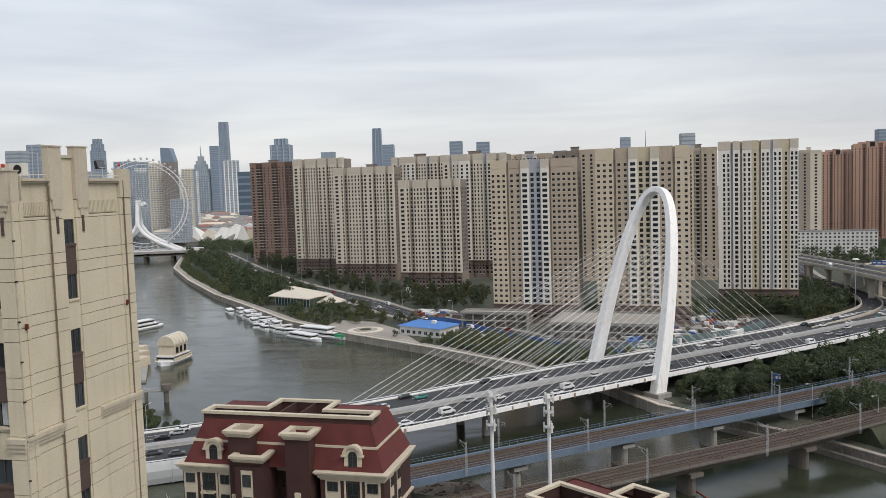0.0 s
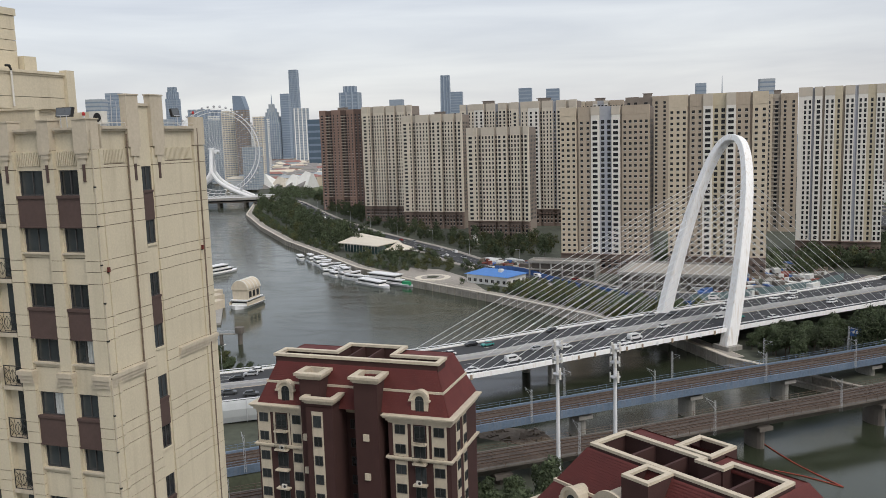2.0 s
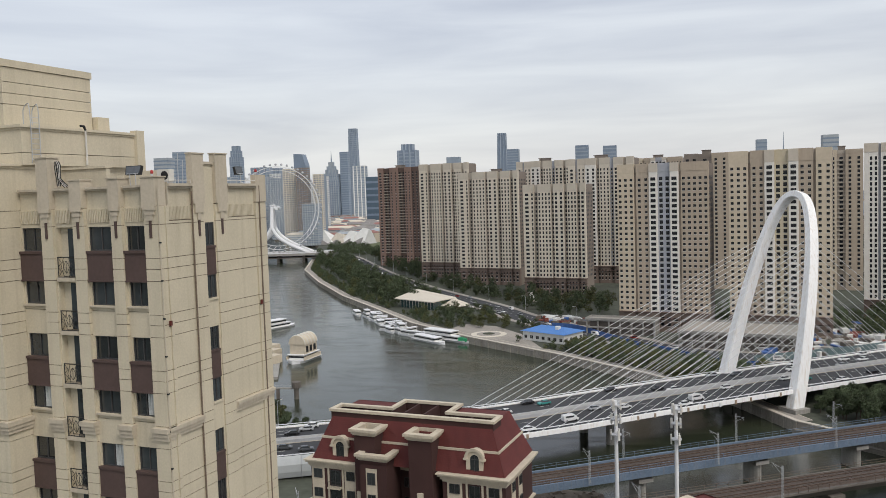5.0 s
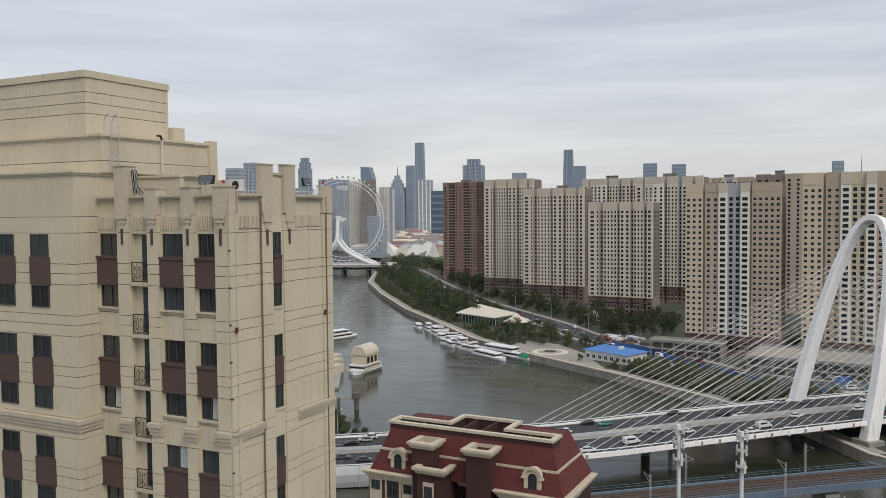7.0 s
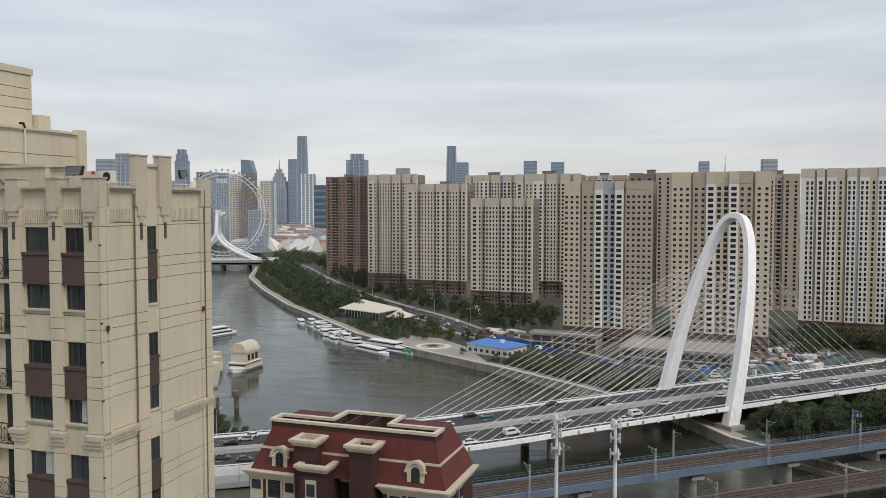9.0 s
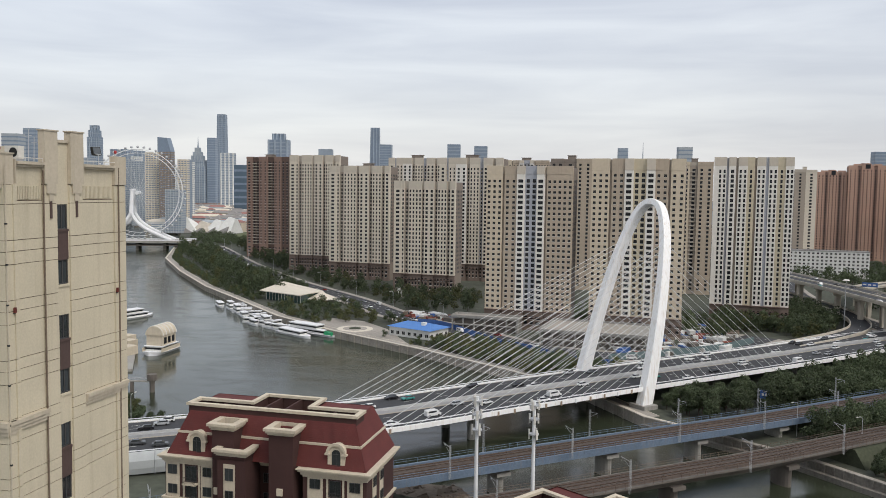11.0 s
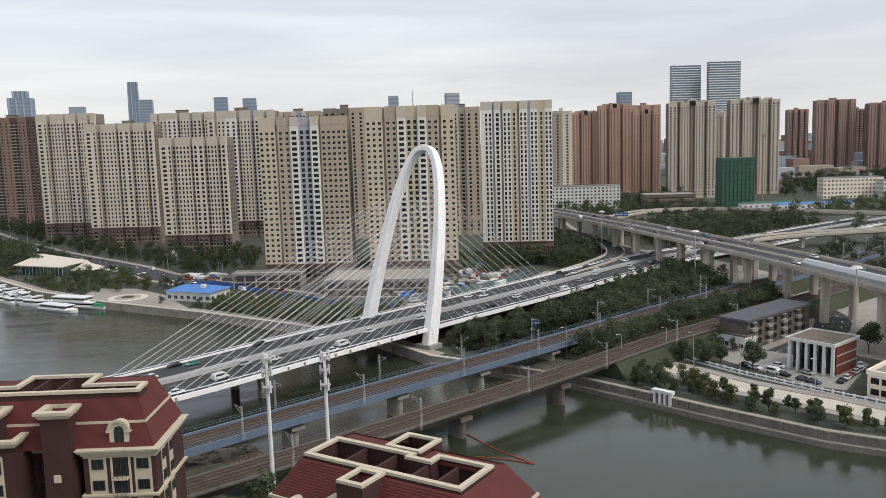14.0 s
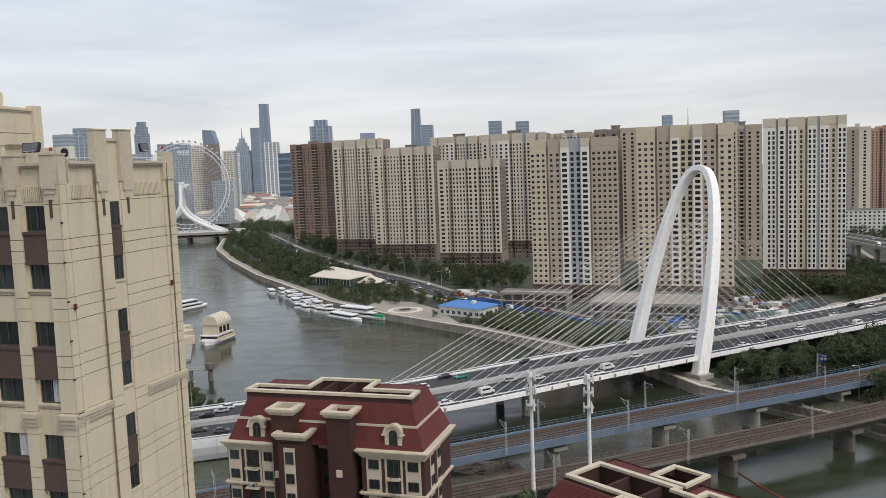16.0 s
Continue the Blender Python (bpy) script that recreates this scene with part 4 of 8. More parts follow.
acu = thing("roof_unit", pose(-21.05, 40.56, 0, 0, 0, -13.4) @ pose(-0.75, 1.7, 70.75), "white outdoor air-conditioning unit on the roof", "air conditioner")
part("casing", slab(-0.4, 0.4, -0.2, 0.2, 0.5, 1.15), FRAME_W, acu)
for sx in (-0.3, 0.3):
    part("leg", slab(sx - 0.03, sx + 0.03, -0.18, 0.18, -0.3, 0.5), STEEL_GREY, acu)
bm = bmesh.new()
tube(bm, (0.1, -0.21, 0.82), (0.1, -0.2, 0.82), 0.24, n=16)
part("fan_grille", bm, IRON, acu)
for ax, ay, ah in ((-0.15, 2.4, 1.9), (0.0, 2.6, 1.5)):
    a = thing("aerial", pose(-21.05, 40.56, 0, 0, 0, -13.4) @ pose(ax - 0.35, ay, 70.9), "thin grey aerial pole on the roof edge", "aerial", "roof aerials")
    bm = bmesh.new()
    tube(bm, (0, 0, 0), (0.05, 0, ah), 0.025, 0.018)
    tube(bm, (-0.15, 0, ah * 0.8), (0.2, 0, ah * 0.82), 0.015)
    part("pole", bm, STEEL_GREY, a)

# ---- red-roofed apartment houses ----
HOUSE_GLASS = glass("house_glass", (0.028, 0.032, 0.034), 0.1, 0.5)


def ring_wall(bm, pts, t, z0, z1, mi=0):
    """A wall of thickness t along a closed plan."""
    n = len(pts)
    c = [Vector(p) for p in pts]
    area = sum(c[i].x * c[(i + 1) % n].y - c[(i + 1) % n].x * c[i].y for i in range(n))
    inner = []
    for i in range(n):
        d0, d1 = (c[i] - c[i - 1]).normalized(), (c[(i + 1) % n] - c[i]).normalized()
        k = 1 if area > 0 else -1
        n0, n1 = Vector((-d0.y, d0.x)) * k, Vector((-d1.y, d1.x)) * k
        m = (n0 + n1)
        inner.append(c[i] + m * (t / max(0.3, (1 + n0.dot(n1)))))
    for i in range(n):
        j = (i + 1) % n
        a = [(c[i].x, c[i].y), (c[j].x, c[j].y), (inner[j].x, inner[j].y), (inner[i].x, inner[i].y)]
        prism(bm, [(x, y, z0) for x, y in a], [(x, y, z1) for x, y in a], mi)
    bmesh.ops.remove_doubles(bm, verts=bm.verts, dist=0.0005)


def shingles(bm, a, b, c, d, rows):
    """Lapped courses of shingles on the slope a-b (foot) to d-c (head)."""
    a, b, c, d = (Vector(p) for p in (a, b, c, d))
    nrm = (b - a).cross(d - a).normalized()
    if nrm.z < 0:
        nrm = -nrm
    last = [bm.verts.new(a), bm.verts.new(b)]
    for i in range(rows):
        t0, t1 = i / rows, (i + 1) / rows
        v = [bm.verts.new(p) for p in (a.lerp(d, t0) + nrm * 0.09, b.lerp(c, t0) + nrm * 0.09, b.lerp(c, t1) + nrm * 0.015, a.lerp(d, t1) + nrm * 0.015)]
        bm.faces.new((last[0], last[1], v[1], v[0]))
        bm.faces.new(v)
        last = [v[3], v[2]]


def mansard(t, x0, x1, y0, y1, z0, z1, inset, break_z):
    """Steep shingled slopes on four sides with a pale rib part of the way up."""
    lo, hi = [(x0, y0), (x1, y0), (x1, y1), (x0, y1)], [(x0 + inset, y0 + inset), (x1 - inset, y0 + inset), (x1 - inset, y1 - inset), (x0 + inset, y1 - inset)]
    bm = bmesh.new()
    prism(bm, [(*p, z0) for p in lo], [(*p, z1) for p in hi], caps=False)
    part("roof_core", bm, RED_SHINGLE, t)
    for i in range(4):
        j = (i + 1) % 4
        bm = bmesh.new()
        shingles(bm, (*lo[i], z0), (*lo[j], z0), (*hi[j], z1), (*hi[i], z1), 26)
        part("roof_slope", bm, RED_SHINGLE, t, "lapped dark red shingles")
    k = (break_z - z0) / (z1 - z0)
    mid = [(lo[i][0] + (hi[i][0] - lo[i][0]) * k, lo[i][1] + (hi[i][1] - lo[i][1]) * k) for i in range(4)]
    bm = bmesh.new()
    d = 0.16
    mid = [(mid[0][0] - d, mid[0][1] - d), (mid[1][0] + d, mid[1][1] - d), (mid[2][0] + d, mid[2][1] + d), (mid[3][0] - d, mid[3][1] + d)]
    ring_wall(bm, mid, 0.35, break_z - 0.15, break_z + 0.18)
    part("roof_rib", bm, CREAM, t)


def cornice(t, x0, x1, y0, y1, z, steps, name="cornice"):
    bm = bmesh.new()
    for dz0, dz1, d in steps:
        box(bm, x0 - d, x1 + d, y0 - d, y1 + d, z + dz0, z + dz1)
    return part(name, bm, CREAM, t)


def pane(t, x0, x1, z0, z1, y, facing=0, surround=True):
    """A window with a cream surround and dark panes. facing 0: -y; 1: +x (then x is y and y is x)."""
    def b(bm, a0, a1, d0, d1, c0, c1):
        if facing == 0:
            box(bm, a0, a1, y - d1, y - d0, c0, c1)
        else:
            box(bm, y + d0, y + d1, a0, a1, c0, c1)
    bm = bmesh.new()
    b(bm, x0, x1, -0.02, 0.03, z0, z1)
    w = part("window", bm, HOUSE_GLASS, t)
    bm = bmesh.new()
    e, m = 0.07, x0 + (x1 - x0) * 0.5
    for a0, a1, c0, c1 in ((x0, x0 + e, z0, z1), (x1 - e, x1, z0, z1), (m - 0.035, m + 0.035, z0 + e, z1 - e), (x0 + e, x1 - e, z1 - e, z1), (x0 + e, x1 - e, z0, z0 + e)):
        b(bm, a0, a1, 0.031, 0.08, c0, c1)
    part("frame", bm, FRAME, w)
    return w


def strip(t, x0, x1, z0, z1, y, facing=0):
    """A pale vertical strip into which a column of windows is set."""
    bm = bmesh.new()
    if facing == 0:
        box(bm, x0, x1, y - 0.06, y + 0.02, z0, z1)
    else:
        box(bm, y - 0.02, y + 0.06, x0, x1, z0, z1)
    return part("window_strip", bm, CREAM, t)


def dormer(t, x, y, z, w=2.6, h=3.4, depth=3.0):
    """A cream dormer with a round-headed window."""
    bm = bmesh.new()
    n = 10
    r = w / 2
    outer = [(-r, 0)] + [(-r * math.cos(math.pi * i / n), h - r + r * math.sin(math.pi * i / n)) for i in range(n + 1)] + [(r, 0)]
    prism(bm, [(x + a, y, z + b) for a, b in outer], [(x + a, y + depth, z + b) for a, b in outer])
    d = part("dormer", bm, CREAM, t, "cream round-headed dormer")
    bm = bmesh.new()
    r2 = r * 1.16
    for i in range(n):
        t0, t1 = math.pi * i / n, math.pi * (i + 1) / n
        ring = [(x - q * math.cos(u), z + h - r + q * math.sin(u)) for q, u in ((r * 0.86, t0), (r2, t0), (r2, t1), (r * 0.86, t1))]
        prism(bm, [(a, y - 0.22, b) for a, b in ring], [(a, y + 0.1, b) for a, b in ring])
    box(bm, x - r2 - 0.15, x - r * 0.7, y - 0.26, y + 0.3, z + h - r - 0.25, z + h - r)
    box(bm, x + r * 0.7, x + r2 + 0.15, y - 0.26, y + 0.3, z + h - r - 0.25, z + h - r)
    part("hood", bm, CREAM, d)
    bm = bmesh.new()
    r3 = r * 0.5
    inner = [(-r3, 0.25)] + [(-r3 * math.cos(math.pi * i / n), h - r - 0.1 + r3 * math.sin(math.pi * i / n)) for i in range(n + 1)] + [(r3, 0.25)]
    prism(bm, [(x + a, y - 0.04, z + b) for a, b in inner], [(x + a, y + 0.02, z + b) for a, b in inner])
    part("dormer_window", bm, HOUSE_GLASS, d)
    bm = bmesh.new()
    box(bm, x - 0.03, x + 0.03, y - 0.07, y - 0.042, z + 0.3, z + h - r + 0.35)
    box(bm, x - r3, x + r3, y - 0.07, y - 0.042, z + h - r - 0.14, z + h - r - 0.08)
    part("glazing_bar", bm, FRAME, d)


def chimney(t, x0, x1, y0, y1, z0, z1, face_z=30.0):
    """A hollow shaft with a spreading cream cap."""
    bm = bmesh.new()
    ring_wall(bm, [(x0, y0), (x1, y0), (x1, y1), (x0, y1)], 0.35, z0, z1 - 0.5)
    s = part("shaft", bm, RED_WALL, t)
    part("shaft_floor", slab(x0 + 0.3, x1 - 0.3, y0 + 0.3, y1 - 0.3, z1 - 1.6, z1 - 1.5), ROOF_GREY, s)
    bm = bmesh.new()
    for a, b, d in ((-1.0, -0.75, 0.15), (-0.75, -0.4, 0.35), (-0.4, 0.0, 0.6)):
        ring_wall(bm, [(x0 - d, y0 - d), (x1 + d, y0 - d), (x1 + d, y1 + d), (x0 - d, y1 + d)], 0.4 + d, z1 + a, z1 + b)
    part("cap", bm, CREAM, s)


EAVE, PITCH_TOP, FLOOR = 30.3, 37.4, 2.95
house = thing("apartment_house", pose(-40.5, 121.1, 0, 0, 0, -14.5), "maroon apartment house with red mansard roof and cream trim", "house", "red-roofed houses")
W1, D1 = 32.6, 13.0
part("wall", slab(0.5, 8.6, 0.5, D1, 0, EAVE - 0.9), RED_WALL, house)
part("wall", slab(8.605, 22.5, 3.2, D1, 0, EAVE - 0.9), RED_WALL, house)
part("wall", slab(22.505, W1 - 0.5, 0.5, D1, 0, EAVE - 0.9), RED_WALL, house)
EAVES = [(-1.3, -0.95, 0.0), (-0.95, -0.5, 0.25), (-0.5, -0.2, 0.55), (-0.2, 0.0, 0.75)]
cornice(house, 0.4, 8.6, 0.4, D1, EAVE, EAVES)
cornice(house, 9.4, 21.7, 3.1, D1, EAVE - 0.02, EAVES)
cornice(house, 22.5, W1 - 0.4, 0.4, D1, EAVE, EAVES)
BAND = [(-0.25, 0.0, 0.15), (0.0, 0.25, 0.35)]
cornice(house, 0.4, 8.6, 0.4, D1 - 0.1, 23.7, BAND, "band")
cornice(house, 22.5, W1 - 0.4, 0.4, D1 - 0.1, 23.7, BAND, "band")
mansard(house, 0.7, W1 - 0.7, 0.7, D1 + 1.0, EAVE, PITCH_TOP - 0.4, 2.7, 33.4)
rim = [(2.9, 3.1), (29.6, 3.1), (29.6, 6.4), (21.4, 6.4), (21.4, 11.4), (11.7, 11.4), (11.7, 6.4), (2.9, 6.4)]
bm = bmesh.new()
ring_wall(bm, rim, 0.3, PITCH_TOP - 2.6, PITCH_TOP - 0.2)
part("roof_well", bm, RED_WALL, house)
bm = bmesh.new()
ring_wall(bm, [(a + (0.25 if a > 16 else -0.25), b + (0.25 if b > 6 else -0.25)) for a, b in rim], 0.75, PITCH_TOP - 0.2, PITCH_TOP + 0.2)
part("roof_rim", bm, CREAM, house)
for wx in (7.5, 14.2, 17.5, 25.2):
    part("well_wall", slab(wx, wx + 0.3, 3.4, 6.1 if wx < 11 or wx > 22 else 11.1, PITCH_TOP - 2.6, PITCH_TOP - 0.25), RED_WALL, house)
part("well_floor", slab(2.7, 29.9, 2.9, 11.6, PITCH_TOP - 3.3, PITCH_TOP - 2.7), ROOF_GREY, house)
for a0, a1 in ((3.3, 11.5), (21.6, 29.3)):
    part("roof_deck", slab(a0, a1, 6.35, 11.4, PITCH_TOP - 0.75, PITCH_TOP - 0.45), RED_SHINGLE, house)
dormer(house, 5.5, 0.9, EAVE + 0.2)
dormer(house, 27.4, 0.9, EAVE + 0.2)
chimney(house, 8.8, 12.2, -0.5, 2.9, 0, 35.9)
chimney(house, 17.7, 21.4, -0.5, 3.1, 0, 35.9)
part("stair_tower", slab(10.2, 14.6, -1.6, 3.0, 0, 31.2), RED_WALL, house)
chimney(house, 10.2, 14.6, -1.6, 2.6, 31.0, 32.6)
for x0, x1 in ((1.0, 2.5), (6.7, 8.1), (23.6, 25.2), (29.6, 31.2)):
    strip(house, x0 - 0.35, x1 + 0.35, 24.0, 29.2, 0.5)
    strip(house, x0 - 0.2, x1 + 0.2, 2.0, 23.3, 0.5)
    for k in range(2):
        pane(house, x0, x1, 27.4 - FLOOR * k, 28.8 - FLOOR * k, 0.42)
    for k in range(7):
        pane(house, x0, x1, 21.3 - FLOOR * k, 22.7 - FLOOR * k, 0.42)
for x0, x1 in ((3.7, 5.9), (26.4, 28.5)):
    strip(house, x0 - 0.3, x0 - 0.002, 24.0, 29.5, 0.48)
    strip(house, x1 + 0.002, x1 + 0.3, 24.0, 29.5, 0.48)
    for k in range(9):
        z = 27.0 - FLOOR * k - (0.3 if k > 1 else 0)
        pane(house, x0 + 0.2, x1 - 0.2, z - 0.6, z + 1.8, 0.45)
        part("balcony_slab", slab(x0, x1, -0.35, 0.5, z - 0.95, z - 0.7), CREAM, house)
        if k < 2:
            bm = bmesh.new()
            for i in range(12):
                xx = x0 + 0.1 + (x1 - x0 - 0.2) * i / 11
                tube(bm, (xx, -0.3, z - 0.7), (xx, -0.3, z + 0.25), 0.02, n=4)
            tube(bm, (x0, -0.3, z + 0.25), (x1, -0.3, z + 0.25), 0.03, n=4)
            part("balcony_railing", bm, IRON, house)
strip(house, 11.2, 13.0, 2.0, 30.4, -1.6)
for k in range(10):
    pane(house, 11.45, 12.75, 28.0 - FLOOR * k, 29.8 - FLOOR * k - (0.3 if k else 0), -1.68)
for k in range(9):
    pane(house, 15.1, 16.5, 26.4 - FLOOR * k, 27.9 - FLOOR * k, 3.18)
for k in range(4):
    part("vent_box", slab(19.0, 19.9, -0.75, -0.5, 26.2 - 6 * k, 27.2 - 6 * k), CREAM, house)
    part("vent_box", slab(9.1, 9.7, -0.75, -0.5, 25.4 - 5.2 * k, 26.4 - 5.2 * k), CREAM, house)
for y0 in (3.2, 6.4):
    strip(house, y0 - 0.2, y0 + 1.5, 2.0, 29.0, W1 - 0.5, 1)
    for k in range(9):
        pane(house, y0, y0 + 1.3, 27.4 - FLOOR * k, 28.8 - FLOOR * k, W1 - 0.42, 1)


def small_ac(x, y, z):
    a = thing("air_conditioner", pose(-40.5, 121.1, 0, 0, 0, -14.5) @ pose(x, y, z), "white air-conditioning unit on a balcony slab", "air conditioner", "balcony units")
    part("casing", slab(-0.4, 0.4, -0.15, 0.15, 0, 0.6), FRAME_W, a)
    bm = bmesh.new()
    tube(bm, (0.1, -0.16, 0.3), (0.1, -0.151, 0.3), 0.22, n=12)
    part("fan_grille", bm, IRON, a)


for x, k in ((27.3, 2), (27.6, 3), (27.4, 4), (4.9, 1), (5.0, 3)):
    small_ac(x, -0.1, 27.0 - FLOOR * k - (0.3 if k > 1 else 0) - 0.7)

# the second house, turned the other way, seen from above
house = thing("apartment_house", pose(8.0, 85.3, 0, 0, 0, -48), "maroon apartment house with open cream-rimmed roof wells", "house", "red-roofed houses")
part("wall", slab(-4.6, 24.0, -5.0, 12.4, 0, EAVE - 0.9), RED_WALL, house)
cornice(house, -4.7, 24.1, -5.1, 12.5, EAVE + 0.4, EAVES)
mansard(house, -4.3, 23.7, -4.7, 12.2, EAVE + 0.4, PITCH_TOP - 0.3, 4.2, 33.4)
main_rim = [(0.0, -0.3), (19.3, -0.3), (19.3, 6.2), (12.7, 6.2), (12.7, 4.5), (10.6, 4.5), (10.6, 5.3), (0.0, 5.3)]
lift_rims = [[(7.5, -4.1), (10.7, -4.1), (10.7, -0.31), (7.5, -0.31)], [(6.2, 5.7), (10.7, 5.7), (10.7, 10.1), (6.2, 10.1)]]
bm = bmesh.new()
ring_wall(bm, main_rim, 0.35, PITCH_TOP - 3.0, PITCH_TOP - 0.1)
for r in lift_rims:
    ring_wall(bm, r, 0.3, PITCH_TOP - 3.0, PITCH_TOP - 0.12)
part("roof_well", bm, RED_WALL, house)
bm = bmesh.new()
ring_wall(bm, main_rim, 0.6, PITCH_TOP - 0.1, PITCH_TOP + 0.2)
part("roof_rim", bm, CREAM, house)
for r in lift_rims:
    bm = bmesh.new()
    ring_wall(bm, r, 0.55, PITCH_TOP - 0.12, PITCH_TOP + 0.17)
    part("roof_rim", bm, CREAM, house)
part("well_floor", slab(-1.2, 20.6, -1.7, 9.2, PITCH_TOP - 3.4, PITCH_TOP - 3.05), ROOF_GREY, house)
for a0, a1 in ((-0.1, 6.2), (11.0, 19.5)):
    part("roof_deck", slab(a0, a1, 5.5, 8.1, PITCH_TOP - 0.7, PITCH_TOP - 0.4), RED_SHINGLE, house)
for wx in (4.2, 8.2, 12.6, 15.6):
    part("well_wall", slab(wx, wx + 0.3, 0.1, 5.0, PITCH_TOP - 3.0, PITCH_TOP - 0.3), RED_WALL, house)
dormer(house, 1.2, -4.4, EAVE + 0.6, 2.4, 3.2)
dormer(house, 6.6, -4.6, EAVE + 0.6, 4.2, 4.4)
chimney(house, 9.6, 14.4, -4.4, -1.6, EAVE, 34.6)
for k in range(3):
    for x0 in (-2.6, 1.4, 5.6, 12.0, 17.0):
        pane(house, x0, x0 + 1.5, 27.2 - FLOOR * k, 28.7 - FLOOR * k, -5.08)

# ---- stay cables, piers and traffic of the bridge ----
def side_point(line_x, s, up=0.3):
    """A point on the deck's edge, so many metres along the bridge from the pylon."""
    return MID + ALONG * line_x + ACROSS * (s * 14.6) + Vector((0, 0, DECK + up))


def leg_point(s, h):
    """The point of the arch's near (-1) or far (1) leg at a share h of its height."""
    lo, hi = 0.0, 1.0
    for _ in range(30):
        m = (lo + hi) / 2
        if arch_point(m * s).z > h * TOP:
            lo = m
        else:
            hi = m
    return arch_point(lo * s)


for s in (-1, 1):
    for i in range(19):
        bm = bmesh.new()
        tube(bm, side_point(-13 - 4.75 * i, s), leg_point(s, 0.24 + 0.56 * i / 18), 0.07, n=5)
        part("cable", bm, CABLE, bridge)
    for i in range(16):
        bm = bmesh.new()
        tube(bm, side_point(14 + 4.4 * i, s), leg_point(s, 0.24 + 0.56 * i / 15), 0.065, n=5)
        part("cable", bm, CABLE, bridge)
for k in range(26):
    at = MID + ALONG * (-100 + 5.9 * k)
    bm = bmesh.new()
    e0 = at - ACROSS * 15.6 + Vector((0, 0, DECK - 1.3))
    box(bm, -0.28, 0.28, -0.12, 0.12, 0.2, 1.5, 0, Matrix.Translation(e0) @ Matrix.Rotation(math.atan2(ALONG.y, ALONG.x), 4, "Z"))
    part("edge_bracket", bm, RUST if k % 3 else WHITE_PAINT, bridge, "rusty bracket on edge beam")
for k, (d, w) in enumerate(((-62, 9), (92, 9), (120, 9), (-118, 9))):
    at = MID + ALONG * d
    for s in (-1, 1):
        bm = bmesh.new()
        tube(bm, at + ACROSS * s * 7 + Vector((0, 0, -6)), at + ACROSS * s * 7 + Vector((0, 0, DECK - 2.3)), 1.3, n=10)
        part("pier", bm, CONCRETE, bridge)
for off in (-11.2, -8.0, -4.8, 4.8, 8.0, 11.2):
    bm = bmesh.new()
    for i in range(2, len(bridge_line) - 2, 2):
        p, q = bridge_line[i], bridge_line[i + 1]
        d = (q - p).normalized()
        r = Vector((d.y, -d.x, 0))
        a = p + r * off + Vector((0, 0, 0.05))
        bm.faces.new([bm.verts.new(v) for v in (a - r * 0.08, a + r * 0.08, a + r * 0.08 + d * 3, a - r * 0.08 + d * 3)])
    part("lane_marking", bm, ROADMARK, bridge)
fence_line = [p for p in bridge_line if p.x < -44]
barrier = thing("noise_barrier", pose(0, 0, 0), "white translucent ribbed noise barrier beside the bridge road", "barrier")
BARRIER = mat("white_acrylic", (0.44, 0.46, 0.46), 0.35, var=0.08)
bm = bmesh.new()
sweep(bm, fence_line, [(15.6, -4.6), (16.1, -3.1), (16.3, -1.2), (15.8, 0.3), (15.5, 0.9), (15.45, 0.8), (15.7, 0.2), (16.2, -1.2), (16.0, -3.1), (15.5, -4.6)])
part("screen", bm, BARRIER, barrier)
for p, q in list(zip(fence_line, fence_line[1:]))[::1]:
    d = (q - p).normalized()
    r = Vector((d.y, -d.x, 0))
    bm = bmesh.new()
    tube(bm, p + r * 16.2 + Vector((0, 0, -4.6)), p + r * 16.4 + Vector((0, 0, -1.2)), 0.1, n=4)
    tube(bm, p + r * 16.4 + Vector((0, 0, -1.2)), p + r * 15.55 + Vector((0, 0, 1.0)), 0.1, n=4)
    part("rib", bm, STEEL_GREY, barrier)

